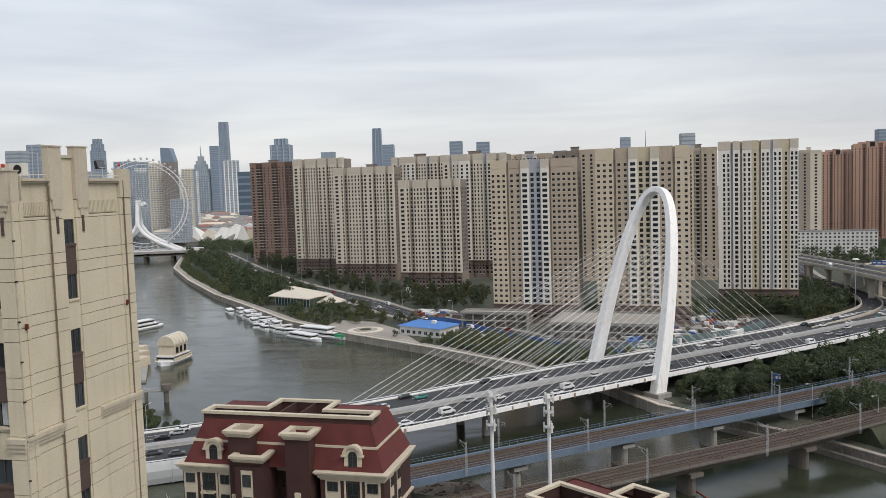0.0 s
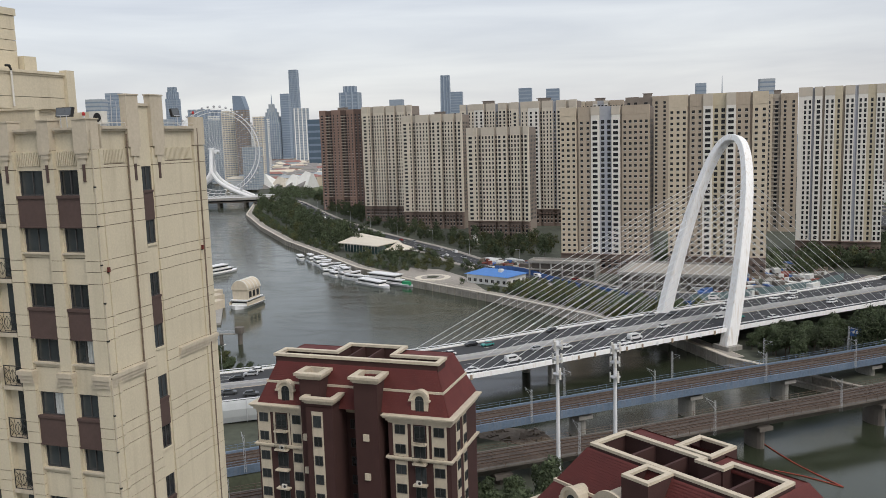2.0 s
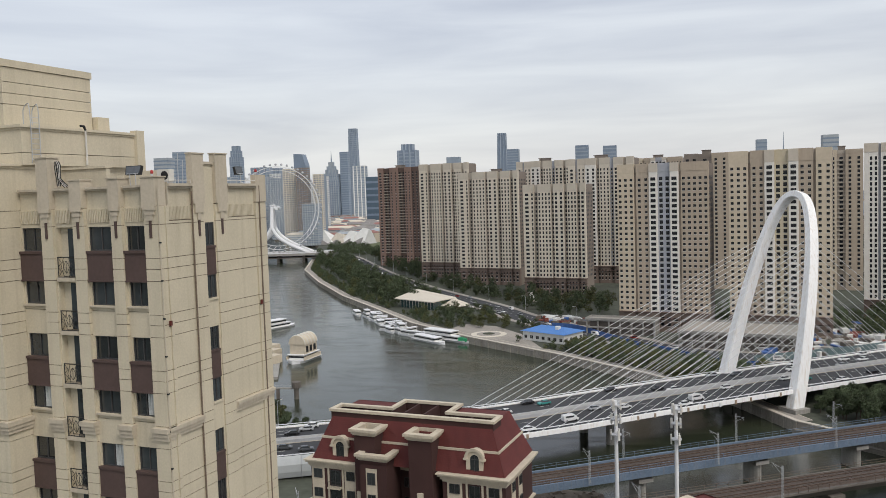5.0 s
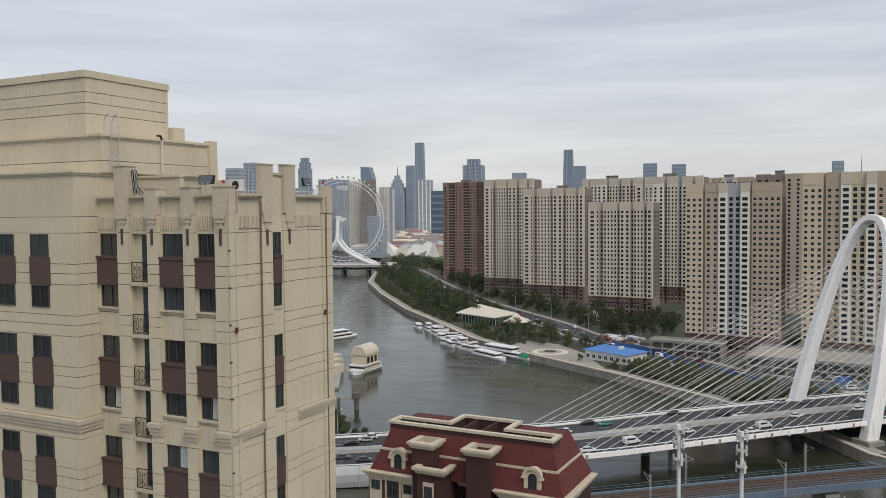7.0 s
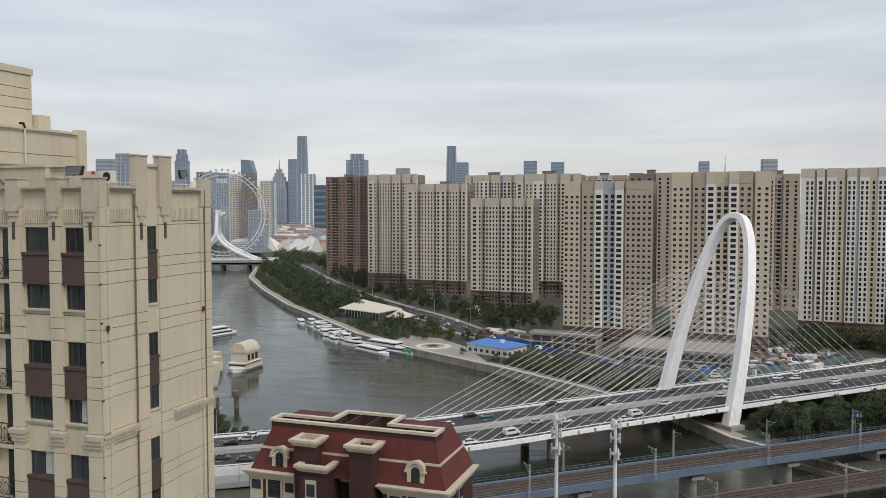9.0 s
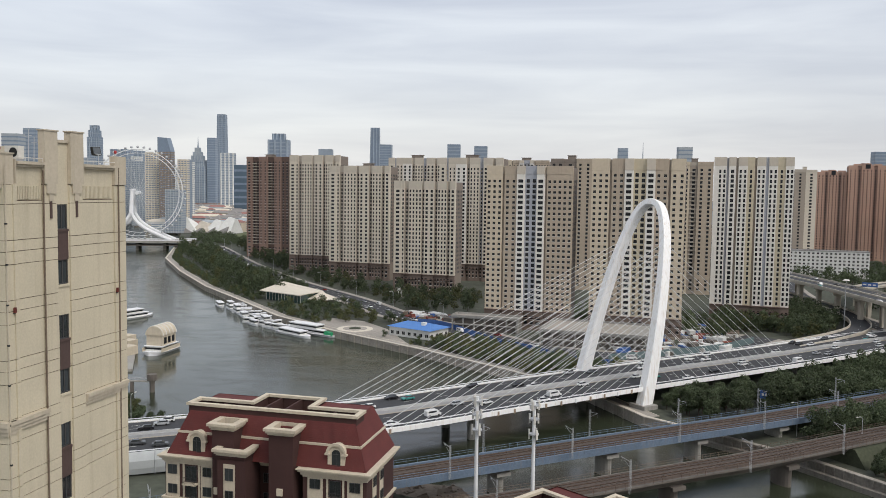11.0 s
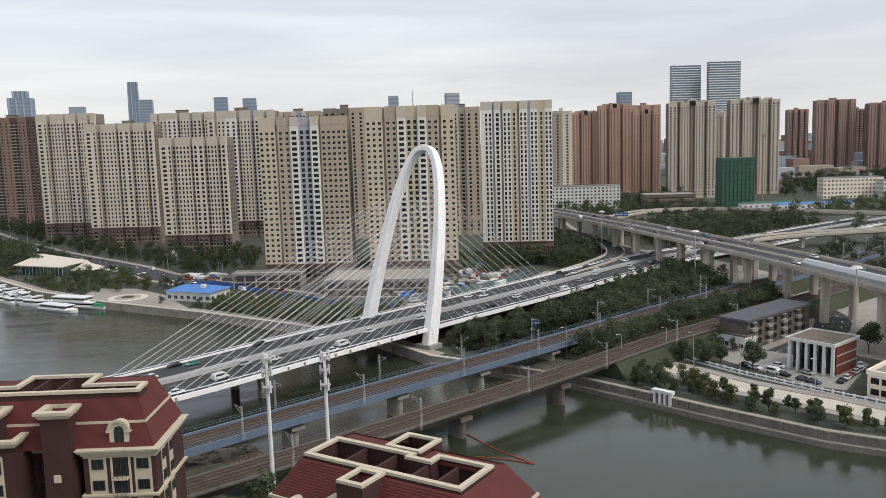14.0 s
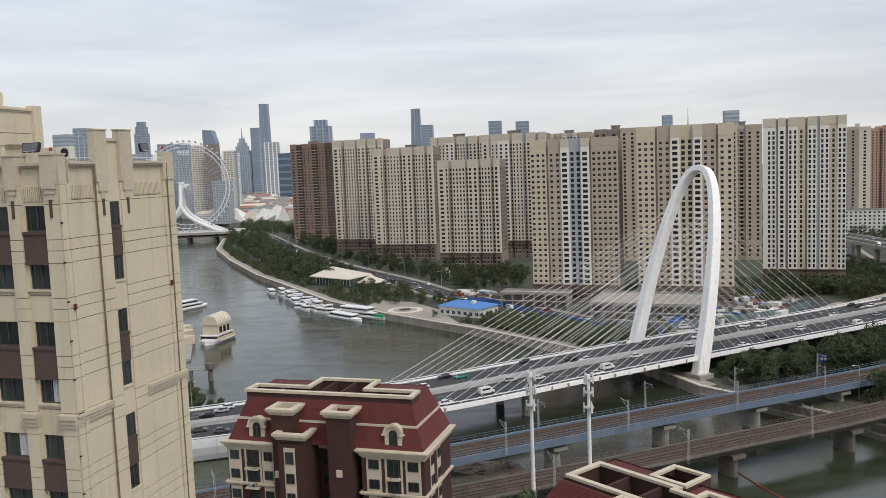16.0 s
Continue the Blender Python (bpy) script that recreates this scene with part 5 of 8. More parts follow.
# ---- two railway lines ----
def railway(label, line, z_steel, piers, blue):
    t = thing("railway_bridge", pose(0, 0, 0), label, "railway", "railways")
    half = 4.3 if blue else 4.0
    w = half / 5
    swept("deck", line, [(-half, -0.4), (-half, 0.0), (half, 0.0), (half, -0.4), (2.4, -2.2), (-2.4, -2.2)], CONCRETE if blue else CONCRETE_DARK, t)
    swept("ballast", line, [(-4.3 * w, 0.0), (-4.0 * w, 0.35), (4.0 * w, 0.35), (4.3 * w, 0.0)], BALLAST, t, "brown stone ballast")
    for c in (-2.1 * w, 2.1 * w):
        for s in (-0.72, 0.72):
            swept("rail", line, rect(c + s - 0.06, c + s + 0.06, 0.36, 0.56), RAIL, t)
    bm = bmesh.new()
    for p, q in zip(line, line[1:]):
        d = (q - p).normalized()
        m = Matrix.Rotation(math.atan2(d.y, d.x), 4, "Z")
        for k in range(4):
            at = p.lerp(q, k / 4)
            for c in (-2.1 * w, 2.1 * w):
                box(bm, -0.14, 0.14, c - 1.25, c + 1.25, 0.30, 0.42, 0, Matrix.Translation(at) @ m)
    tagged(part("sleepers", bm, SLEEPER, t), kind="stuff")
    for s in (-1, 1):
        swept("girder" if blue else "walkway", line, rect(s * 5.4 * w - 0.25, s * 5.4 * w + 0.25, -1.3 if blue else -0.3, 0.45 if blue else 0.1), BLUE_STEEL if blue else CONCRETE_DARK, t, "weathered blue steel girder" if blue else "")
        for up in (0.7, 1.25) if blue else (0.55, 1.1):
            swept("handrail", line, rect(s * 5.7 * w - 0.04, s * 5.7 * w + 0.04, up + (0.3 if blue else 0), up + 0.07 + (0.3 if blue else 0)), BLUE_STEEL if blue else RAIL, t)
        bm = bmesh.new()
        for i, (p, q) in enumerate(zip(line, line[1:])):
            d = (q - p).normalized()
            r = Vector((d.y, -d.x, 0))
            for k in (0, 0.5):
                at = p.lerp(q, k) + r * s * 5.7 * w
                tube(bm, at + Vector((0, 0, -0.2)), at + Vector((0, 0, 1.6 if blue else 1.15)), 0.05, n=4)
        tagged(part("railing_posts", bm, BLUE_STEEL if blue else RAIL, t), kind="stuff")
    for x, y in piers:
        k = min(range(len(line)), key=lambda i: (line[i].x - x) ** 2 + (line[i].y - y) ** 2)
        p = line[k]
        d = (line[min(k + 1, len(line) - 1)] - line[max(0, k - 1)]).normalized()
        m = Matrix.Translation((p.x, p.y, 0)) @ Matrix.Rotation(math.atan2(d.y, d.x), 4, "Z")
        bm = bmesh.new()
        plan = [(1.6 * math.cos(u) * 0.9, 3.0 * math.sin(u)) for u in [2 * math.pi * i / 16 for i in range(16)]]
        prism(bm, [m @ Vector((a, b, -6)) for a, b in plan], [m @ Vector((a, b, p.z - 3.0)) for a, b in plan])
        box(bm, -1.9, 1.9, -4.0, 4.0, p.z - 3.0, p.z - 2.1, 0, m)
        bmesh.ops.recalc_face_normals(bm, faces=bm.faces)
        part("pier", bm, CONCRETE if blue else CONCRETE_DARK, t)
    return t


blue_line = glide([(-200, 92, 5), (-100, 140, 5), (-10, 184, 5.2), (44, 211, 5.2), (99, 237.5, 5.2), (157, 267, 5.4), (219, 295, 5.6), (310, 338, 5.6), (460, 420, 5.0)], 5)
brown_line = glide([(-200, 80, 4.2), (-100, 121, 4.4), (-4, 163, 4.6), (30, 178, 4.6), (55, 190, 4.6), (84, 203, 4.8), (134, 228.5, 5), (165, 242, 5), (240, 275, 5), (330, 318, 5), (480, 400, 4.5)], 5)
railway("two-track railway bridge with blue steel girders", blue_line, 5, [(-46, 166), (-16, 181), (14, 196), (43, 210), (72, 224), (100, 238)], True)
railway("older two-track railway bridge, brown and soot-stained", brown_line, 5, [(-30, 151), (0, 165), (28, 177), (56, 190), (86, 204)], False)
bank_bm = bmesh.new()
for line in (blue_line, brown_line):
    sweep(bank_bm, [Vector((p.x, p.y, 0)) for p in line if p.x > 104], [(-9, -0.5), (-5.3, 4.4), (5.3, 4.4), (9, -0.5)])
    sweep(bank_bm, [Vector((p.x, p.y, 0)) for p in line if p.x < -34], [(-9, -0.5), (-5.3, 3.6), (5.3, 3.6), (9, -0.5)])
tagged(part("railway_embankment", bank_bm, GRASS), "grassy railway embankment", "embankment", kind="structure")


def mast(x, y, z, turn, reach=3.2):
    t = thing("catenary_mast", pose(x, y, z, 0, 0, turn), "grey lattice catenary mast with a bracket arm", "mast", "catenary masts")
    bm = bmesh.new()
    for sx, sy in ((-0.18, -0.18), (0.18, -0.18), (0.18, 0.18), (-0.18, 0.18)):
        tube(bm, (sx, sy, -0.6), (sx * 0.7, sy * 0.7, 7.2), 0.035, n=4)
    for k in range(9):
        a, b = (-0.17, 0.17) if k % 2 else (0.17, -0.17)
        tube(bm, (a, -0.17, 0.8 * k), (b, -0.17, 0.8 * k + 0.8), 0.025, n=4)
        tube(bm, (0.17, a, 0.8 * k), (0.17, b, 0.8 * k + 0.8), 0.025, n=4)
    part("pole", bm, STEEL_GREY, t)
    bm = bmesh.new()
    tube(bm, (0, 0, 6.6), (0, reach, 6.9), 0.05, n=4)
    tube(bm, (0, 0, 5.2), (0, reach * 0.9, 6.8), 0.04, n=4)
    tube(bm, (0, reach * 0.85, 6.8), (0, reach, 5.9), 0.03, n=4)
    part("bracket_arm", bm, STEEL_GREY, t)


def mast_row(line, every, start, side):
    run = 0.0
    nxt = start
    for p, q in zip(line, line[1:]):
        seg = (q - p).length
        if run + seg > nxt:
            d = (q - p).normalized()
            r = Vector((d.y, -d.x, 0))
            at = p + r * side
            mast(at.x, at.y, at.z, math.degrees(math.atan2(d.y, d.x)) + (0 if side > 0 else 180))
            nxt += every
        run += seg


mast_row(blue_line, 32, 100, 6.0)
mast_row(blue_line, 32, 112, -6.0)
mast_row(brown_line, 34, 96, 6.0)

# ---- elevated expressway and ramps ----
def flyover(label, line, half, pier_every, name="elevated_road", pier_w=1.2, two=True, lip=1.1, start=10):
    t = thing(name, pose(0, 0, 0), label, "road", "elevated roads")
    swept("deck", line, [(-half, -0.5), (-half, 0.0), (half, 0.0), (half, -0.5), (half * 0.55, -2.0), (-half * 0.55, -2.0)], CONCRETE_PALE, t)
    swept("carriageway", line, rect(-half + 0.5, half - 0.5, -0.05, 0.03), ASPHALT, t)
    for s in (-1, 1):
        swept("parapet", line, rect(s * (half - 0.2) - 0.2, s * (half - 0.2) + 0.2, -0.9, lip), CONCRETE_PALE, t)
    bm = bmesh.new()
    for i in range(0, len(line) - 1, 2):
        p, q = line[i], line[i + 1]
        d = (q - p).normalized()
        r = Vector((d.y, -d.x, 0))
        for off in (-half / 2, half / 2) if half > 8 else (0,):
            a = p + r * off + Vector((0, 0, 0.045))
            bm.faces.new([bm.verts.new(v) for v in (a - r * 0.08, a + r * 0.08, a + r * 0.08 + d * 3, a - r * 0.08 + d * 3)])
    part("lane_marking", bm, ROADMARK, t)
    if two:
        swept("median", line, rect(-0.4, 0.4, 0.031, 0.9), CONCRETE_PALE, t)
    run, nxt = 0.0, start
    for p, q in zip(line, line[1:]):
        run += (q - p).length
        if run > nxt and p.z > 3.2:
            nxt += pier_every
            d = (q - p).normalized()
            m = Matrix.Translation((p.x, p.y, 0)) @ Matrix.Rotation(math.atan2(d.y, d.x), 4, "Z")
            for c in ((-half * 0.5, half * 0.5) if two else (0,)):
                bm = bmesh.new()
                o = [(-pier_w, c - pier_w * 0.7), (-pier_w * 0.7, c - pier_w), (pier_w * 0.7, c - pier_w), (pier_w, c - pier_w * 0.7), (pier_w, c + pier_w * 0.7), (pier_w * 0.7, c + pier_w), (-pier_w * 0.7, c + pier_w), (-pier_w, c + pier_w * 0.7)]
                prism(bm, [m @ Vector((a, b, -0.5)) for a, b in o], [m @ Vector((a, b, p.z - 3.2)) for a, b in o])
                box(bm, -pier_w - 0.2, pier_w + 0.2, c - pier_w - 0.6, c + pier_w + 0.6, p.z - 3.2, p.z - 1.9, 0, m)
                bmesh.ops.recalc_face_normals(bm, faces=bm.faces)
                part("pier", bm, CONCRETE_PALE, t)
    return t


express = glide([(196, 40, 19), (203, 120, 19), (210, 195, 19), (217, 257, 18.8), (223, 318, 18.2), (231, 415, 17), (236, 540, 15.5), (232, 700, 14.5), (215, 900, 13)], 6)
flyover("pale concrete elevated expressway on tall twin piers", express, 11.5, 28, pier_w=1.3)
flyover("curved ramp joining the bridge road", glide([(152, 352, 5.0), (188, 382, 4.6), (211, 408, 4.2), (225, 440, 4.0), (233, 482, 3.8), (236, 540, 3.0), (238, 640, 1.0)], 5), 5.0, 400, two=False, name="road_ramp", start=300)
flyover("curving slip road on single piers", glide([(243, 440, 16.4), (258, 505, 12), (290, 556, 8.5), (332, 586, 8), (375, 580, 8), (414, 540, 8), (470, 470, 8), (560, 410, 8), (700, 370, 8)], 6), 5.0, 26, two=False, name="road_ramp")
flyover("curving slip road on single piers", glide([(236, 318, 17.8), (262, 366, 12.5), (300, 400, 9), (345, 408, 8), (400, 402, 8), (520, 380, 8), (700, 330, 8)], 6), 5.0, 26, two=False, name="road_ramp")
tube_line = [p for p in express if 190 < p.y < 256]
barrier = thing("noise_barrier", pose(0, 0, 0), "silvery curved noise barrier along the expressway edge", "barrier")
swept("screen", tube_line, [(-11.4, 0.9), (-11.6, 2.6), (-10.4, 3.9), (-9.2, 4.0), (-9.2, 3.9), (-10.3, 3.75), (-11.4, 2.55), (-11.25, 0.9)], BARRIER, barrier)
for p in tube_line:
    bm = bmesh.new()
    tube(bm, p + Vector((-11.6, 0, 0.8)), p + Vector((-11.7, 0, 2.7)), 0.12, n=4)
    tube(bm, p + Vector((-11.7, 0, 2.7)), p + Vector((-10.2, 0, 4.1)), 0.12, n=4)
    part("rib", bm, STEEL_GREY, barrier)

# ---- streets on the far bank ----
def street(label, pts, half, z=0.05, top=None):
    line = glide([(x, y, z) for x, y in pts], 8)
    t = tagged(new("road"), label, "road", kind="structure")
    swept("carriageway", line, rect(-half, half, -0.5, 0.03), top or ASPHALT, t)
    for s in (-1, 1):
        swept("pavement", line, rect(s * (half + 1.8) - 1.7, s * (half + 1.8) + 1.7, -0.5, 0.16), PAVING, t)
    bm = bmesh.new()
    for i in range(0, len(line) - 1):
        p, q = line[i], line[i + 1]
        d = (q - p).normalized()
        r = Vector((d.y, -d.x, 0))
        for off in (-half / 2, 0, half / 2):
            a = p + r * off + Vector((0, 0, 0.05))
            bm.faces.new([bm.verts.new(v) for v in (a - r * 0.1, a + r * 0.1, a + r * 0.1 + d * 3.5, a - r * 0.1 + d * 3.5)])
    part("lane_marking", bm, ROADMARK, t)
    return line


river_road = street("grey riverside avenue with traffic", [(-290, 1010), (-254, 956), (-191, 800), (-153, 710), (-104, 610), (-50, 516), (-25, 465), (0, 428), (24, 394), (48, 364), (80, 350), (120, 364), (160, 402)], 8)
quay_road = street("pale quayside lane behind a white parapet", [(112, 236), (127, 216), (137, 190), (148, 171), (157, 152), (175, 122), (215, 70)], 4, top=CONCRETE_PALE)
yard = tagged(new("yard"), "pale concrete yard under the expressway", "pavement", kind="structure")
bm = bmesh.new()
plate(bm, [(186, 214), (200, 250), (214, 300), (222, 350), (232, 440), (262, 440), (262, 300), (250, 180), (200, 160)], -0.3, 0.03)
part("paving", bm, PAVING, yard)
cross_road = street("side street under the expressway", [(170, 215), (200, 232), (222, 262), (226, 330), (236, 420), (250, 560), (300, 720)], 6)
fence = thing("white_parapet", pose(0, 0, 0), "white balustrade along the quayside lane", "fence")
lane = glide([(114, 239, 0), (130.4, 221.7, 0), (139.3, 196.7, 0), (146.6, 179, 0), (153.8, 164, 0), (160.8, 150, 0), (178, 124, 0)], 2.5)
lane = [p + Vector((5.2, 2.6, 0)) for p in lane]
swept("rail", lane, rect(-0.15, 0.15, 0.95, 1.2), WHITE_PAINT, fence)
swept("plinth", lane, rect(-0.2, 0.2, -0.3, 0.35), WHITE_PAINT, fence)
for p in lane:
    part("post", slab(p.x - 0.2, p.x + 0.2, p.y - 0.2, p.y + 0.2, 0.3, 1.4), WHITE_PAINT, fence)


# ---- trees ----
def crown_mesh(name, seed, radius, height, low, count, leaf_mat, size=1.0):
    """A crown of leaf clumps gathered in uneven lobes."""
    rng = random.Random(seed)
    lobes = []
    for i in range(9):
        a, k = rng.uniform(0, 6.28), rng.random()
        h = low + (height - low) * (0.15 + 0.75 * k)
        spread = radius * (0.62 if k < 0.6 else 0.35) * rng.uniform(0.5, 1.1)
        lobes.append((Vector((math.cos(a) * spread, math.sin(a) * spread, h)), radius * rng.uniform(0.36, 0.6)))
    bm = bmesh.new()
    for i in range(count):
        c, r = rng.choice(lobes)
        d = Vector((rng.gauss(0, 1), rng.gauss(0, 1), rng.gauss(0, 0.8))).normalized()
        p = c + d * r * rng.uniform(0.62, 1.08)
        if p.z < low:
            continue
        s = size * rng.uniform(0.30, 0.62)
        n = (d + Vector((rng.uniform(-1, 1), rng.uniform(-1, 1), rng.uniform(-0.3, 1.2))) * 0.7).normalized()
        turn = n.to_track_quat("Z", "Y").to_matrix() @ Matrix.Rotation(rng.uniform(0, 6.28), 3, "Z")
        ring = [p + turn @ Vector((math.cos(u) * s * rng.uniform(0.7, 1.3), math.sin(u) * s * rng.uniform(0.5, 1.0), rng.uniform(-0.15, 0.15))) for u in (0, 1.6, 3.1, 4.7)]
        vs = [bm.verts.new(v) for v in ring]
        bm.faces.new(vs)
    me = bpy.data.meshes.new(name)
    bm.to_mesh(me)
    bm.free()
    me.materials.append(leaf_mat)
    return me


def trunk_mesh(seed, low, height):
    rng = random.Random(seed)
    bm = bmesh.new()
    tube(bm, (0, 0, -0.3), (0, 0, low + 1), 0.22, 0.16, n=6)
    for i in range(5):
        a = rng.uniform(0, 6.28)
        tube(bm, (0, 0, low * rng.uniform(0.7, 1.2)), (math.cos(a) * 1.6, math.sin(a) * 1.6, low + (height - low) * 0.55), 0.1, 0.04, n=4)
    me = bpy.data.meshes.new("trunk")
    bm.to_mesh(me)
    bm.free()
    me.materials.append(BARK)
    return me


TREES = []
for i, (r, h, low, n, lm) in enumerate(((3.6, 8.5, 1.6, 1500, LEAF), (4.2, 10.0, 2.0, 1700, LEAF), (3.0, 7.2, 1.2, 1200, LEAF), (2.6, 9.5, 1.5, 1100, LEAF), (3.4, 7.5, 1.2, 1200, LEAF_YELLOW))):
    TREES.append((crown_mesh("crown", 11 + i, r, h, low, n, lm, 0.68), trunk_mesh(40 + i, low, h)))
BUSHES = [crown_mesh("bush", 70 + i, 1.9, 2.6, 0.1, 260, LEAF if i else LEAF_YELLOW, 0.8) for i in range(3)]
tree_rng = random.Random(5)


LIGHT = [crown_mesh("crown", 90 + i, r, h, low, n, lm, 0.95) for i, (r, h, low, n, lm) in enumerate(((3.9, 8.5, 0.8, 340, LEAF), (4.4, 10.0, 1.0, 380, LEAF), (3.3, 7.2, 0.6, 300, LEAF), (2.9, 9.5, 0.8, 270, LEAF), (3.6, 7.5, 0.6, 300, LEAF_YELLOW)))]
FINE = [crown_mesh("crown", 120 + i, r, h, low, n, LEAF, 0.62) for i, (r, h, low, n) in enumerate(((3.9, 8.5, 0.8, 800), (4.4, 10.0, 1.0, 900), (3.3, 7.2, 0.6, 700), (2.9, 9.5, 0.8, 720), (3.6, 7.5, 0.6, 700)))]


def crown_data(meshes):
    return [([v.co.copy() for v in me.vertices], [tuple(p.vertices) for p in me.polygons]) for me in meshes]


LIGHT_DATA, FINE_DATA = crown_data(LIGHT), crown_data(FINE)


def tree(x, y, kind_of, scale, label="leafy green street tree in full summer leaf", group="trees", z=0.0):
    crown, trunk = TREES[kind_of]
    t = tagged(new("tree", None), label, "tree", group)
    t.matrix_basis = pose(x, y, z, 0, 0, tree_rng.uniform(0, 360)) @ Matrix.Diagonal((scale, scale, scale * tree_rng.uniform(0.85, 1.15), 1))
    piece("trunk", trunk, Matrix(), t)
    piece("crown", crown, Matrix(), t)


NEAR_WOODS = ("plantation", "quay_thicket", "embankment_trees", "bridge_belt")


def wood(name, label, spots):
    """Many trees too dense to count, as one mesh of trunks and leaf clumps."""
    verts, faces, mats = [], [], []
    for x, y, k, s, z in spots:
        m = pose(x, y, z, 0, 0, tree_rng.uniform(0, 360)) @ Matrix.Diagonal((s, s, s * tree_rng.uniform(0.85, 1.15), 1))
        base = len(verts)
        vs, fs = (FINE_DATA if name in NEAR_WOODS else LIGHT_DATA)[k]
        verts += [m @ v for v in vs]
        faces += [tuple(i + base for i in f) for f in fs]
        mats += [1 if k == 4 else 0] * len(fs)
        base = len(verts)
        verts += [m @ Vector(c) for c in ((-0.15, -0.1, -0.2), (0.15, -0.1, -0.2), (0, 0.16, -0.2), (0, 0, 5))]
        faces += [(base, base + 1, base + 3), (base + 1, base + 2, base + 3), (base + 2, base, base + 3)]
        mats += [2] * 3
    me = bpy.data.meshes.new(name)
    me.from_pydata(verts, [], faces)
    for one in (LEAF, LEAF_YELLOW, BARK):
        me.materials.append(one)
    me.polygons.foreach_set("material_index", mats)
    tagged(new(name, me), label, "trees", kind="stuff")


def inside(x, y, poly):
    hit = False
    for (x0, y0), (x1, y1) in zip(poly, poly[1:] + poly[:1]):
        if (y0 > y) != (y1 > y) and x < (x1 - x0) * (y - y0) / (y1 - y0) + x0:
            hit = not hit
    return hit


def near_line(x, y, line, gap):
    return any((p.x - x) ** 2 + (p.y - y) ** 2 < gap * gap for p in line)


KEEP_CLEAR = [((-92, 508), 19), ((-70, 506), 13), ((-40, 412), 17), ((-30, 404), 13), ((-55, 424), 8), ((-9, 392), 15), ((24, 400), 20), ((70, 352), 22), ((-24, 538), 5)]


def grove(poly, gap, kinds, scale, clear=(), z=0.0, label="leafy green street tree in full summer leaf", group="trees", joined=""):
    spots = []
    xs, ys = [p[0] for p in poly], [p[1] for p in poly]
    y = min(ys)
    while y < max(ys):
        x = min(xs)
        while x < max(xs):
            px, py = x + tree_rng.uniform(-0.4, 0.4) * gap, y + tree_rng.uniform(-0.4, 0.4) * gap
            if inside(px, py, poly) and not any((px - c[0]) ** 2 + (py - c[1]) ** 2 < r * r for c, r in KEEP_CLEAR) and not any(near_line(px, py, l, g) for l, g in clear):
                if joined:
                    spots.append((px, py, tree_rng.choice(kinds), tree_rng.uniform(*scale), z))
                else:
                    tree(px, py, tree_rng.choice(kinds), tree_rng.uniform(*scale), label, group, z)
            x += gap
        y += gap
    if joined:
        wood(joined, label, spots)


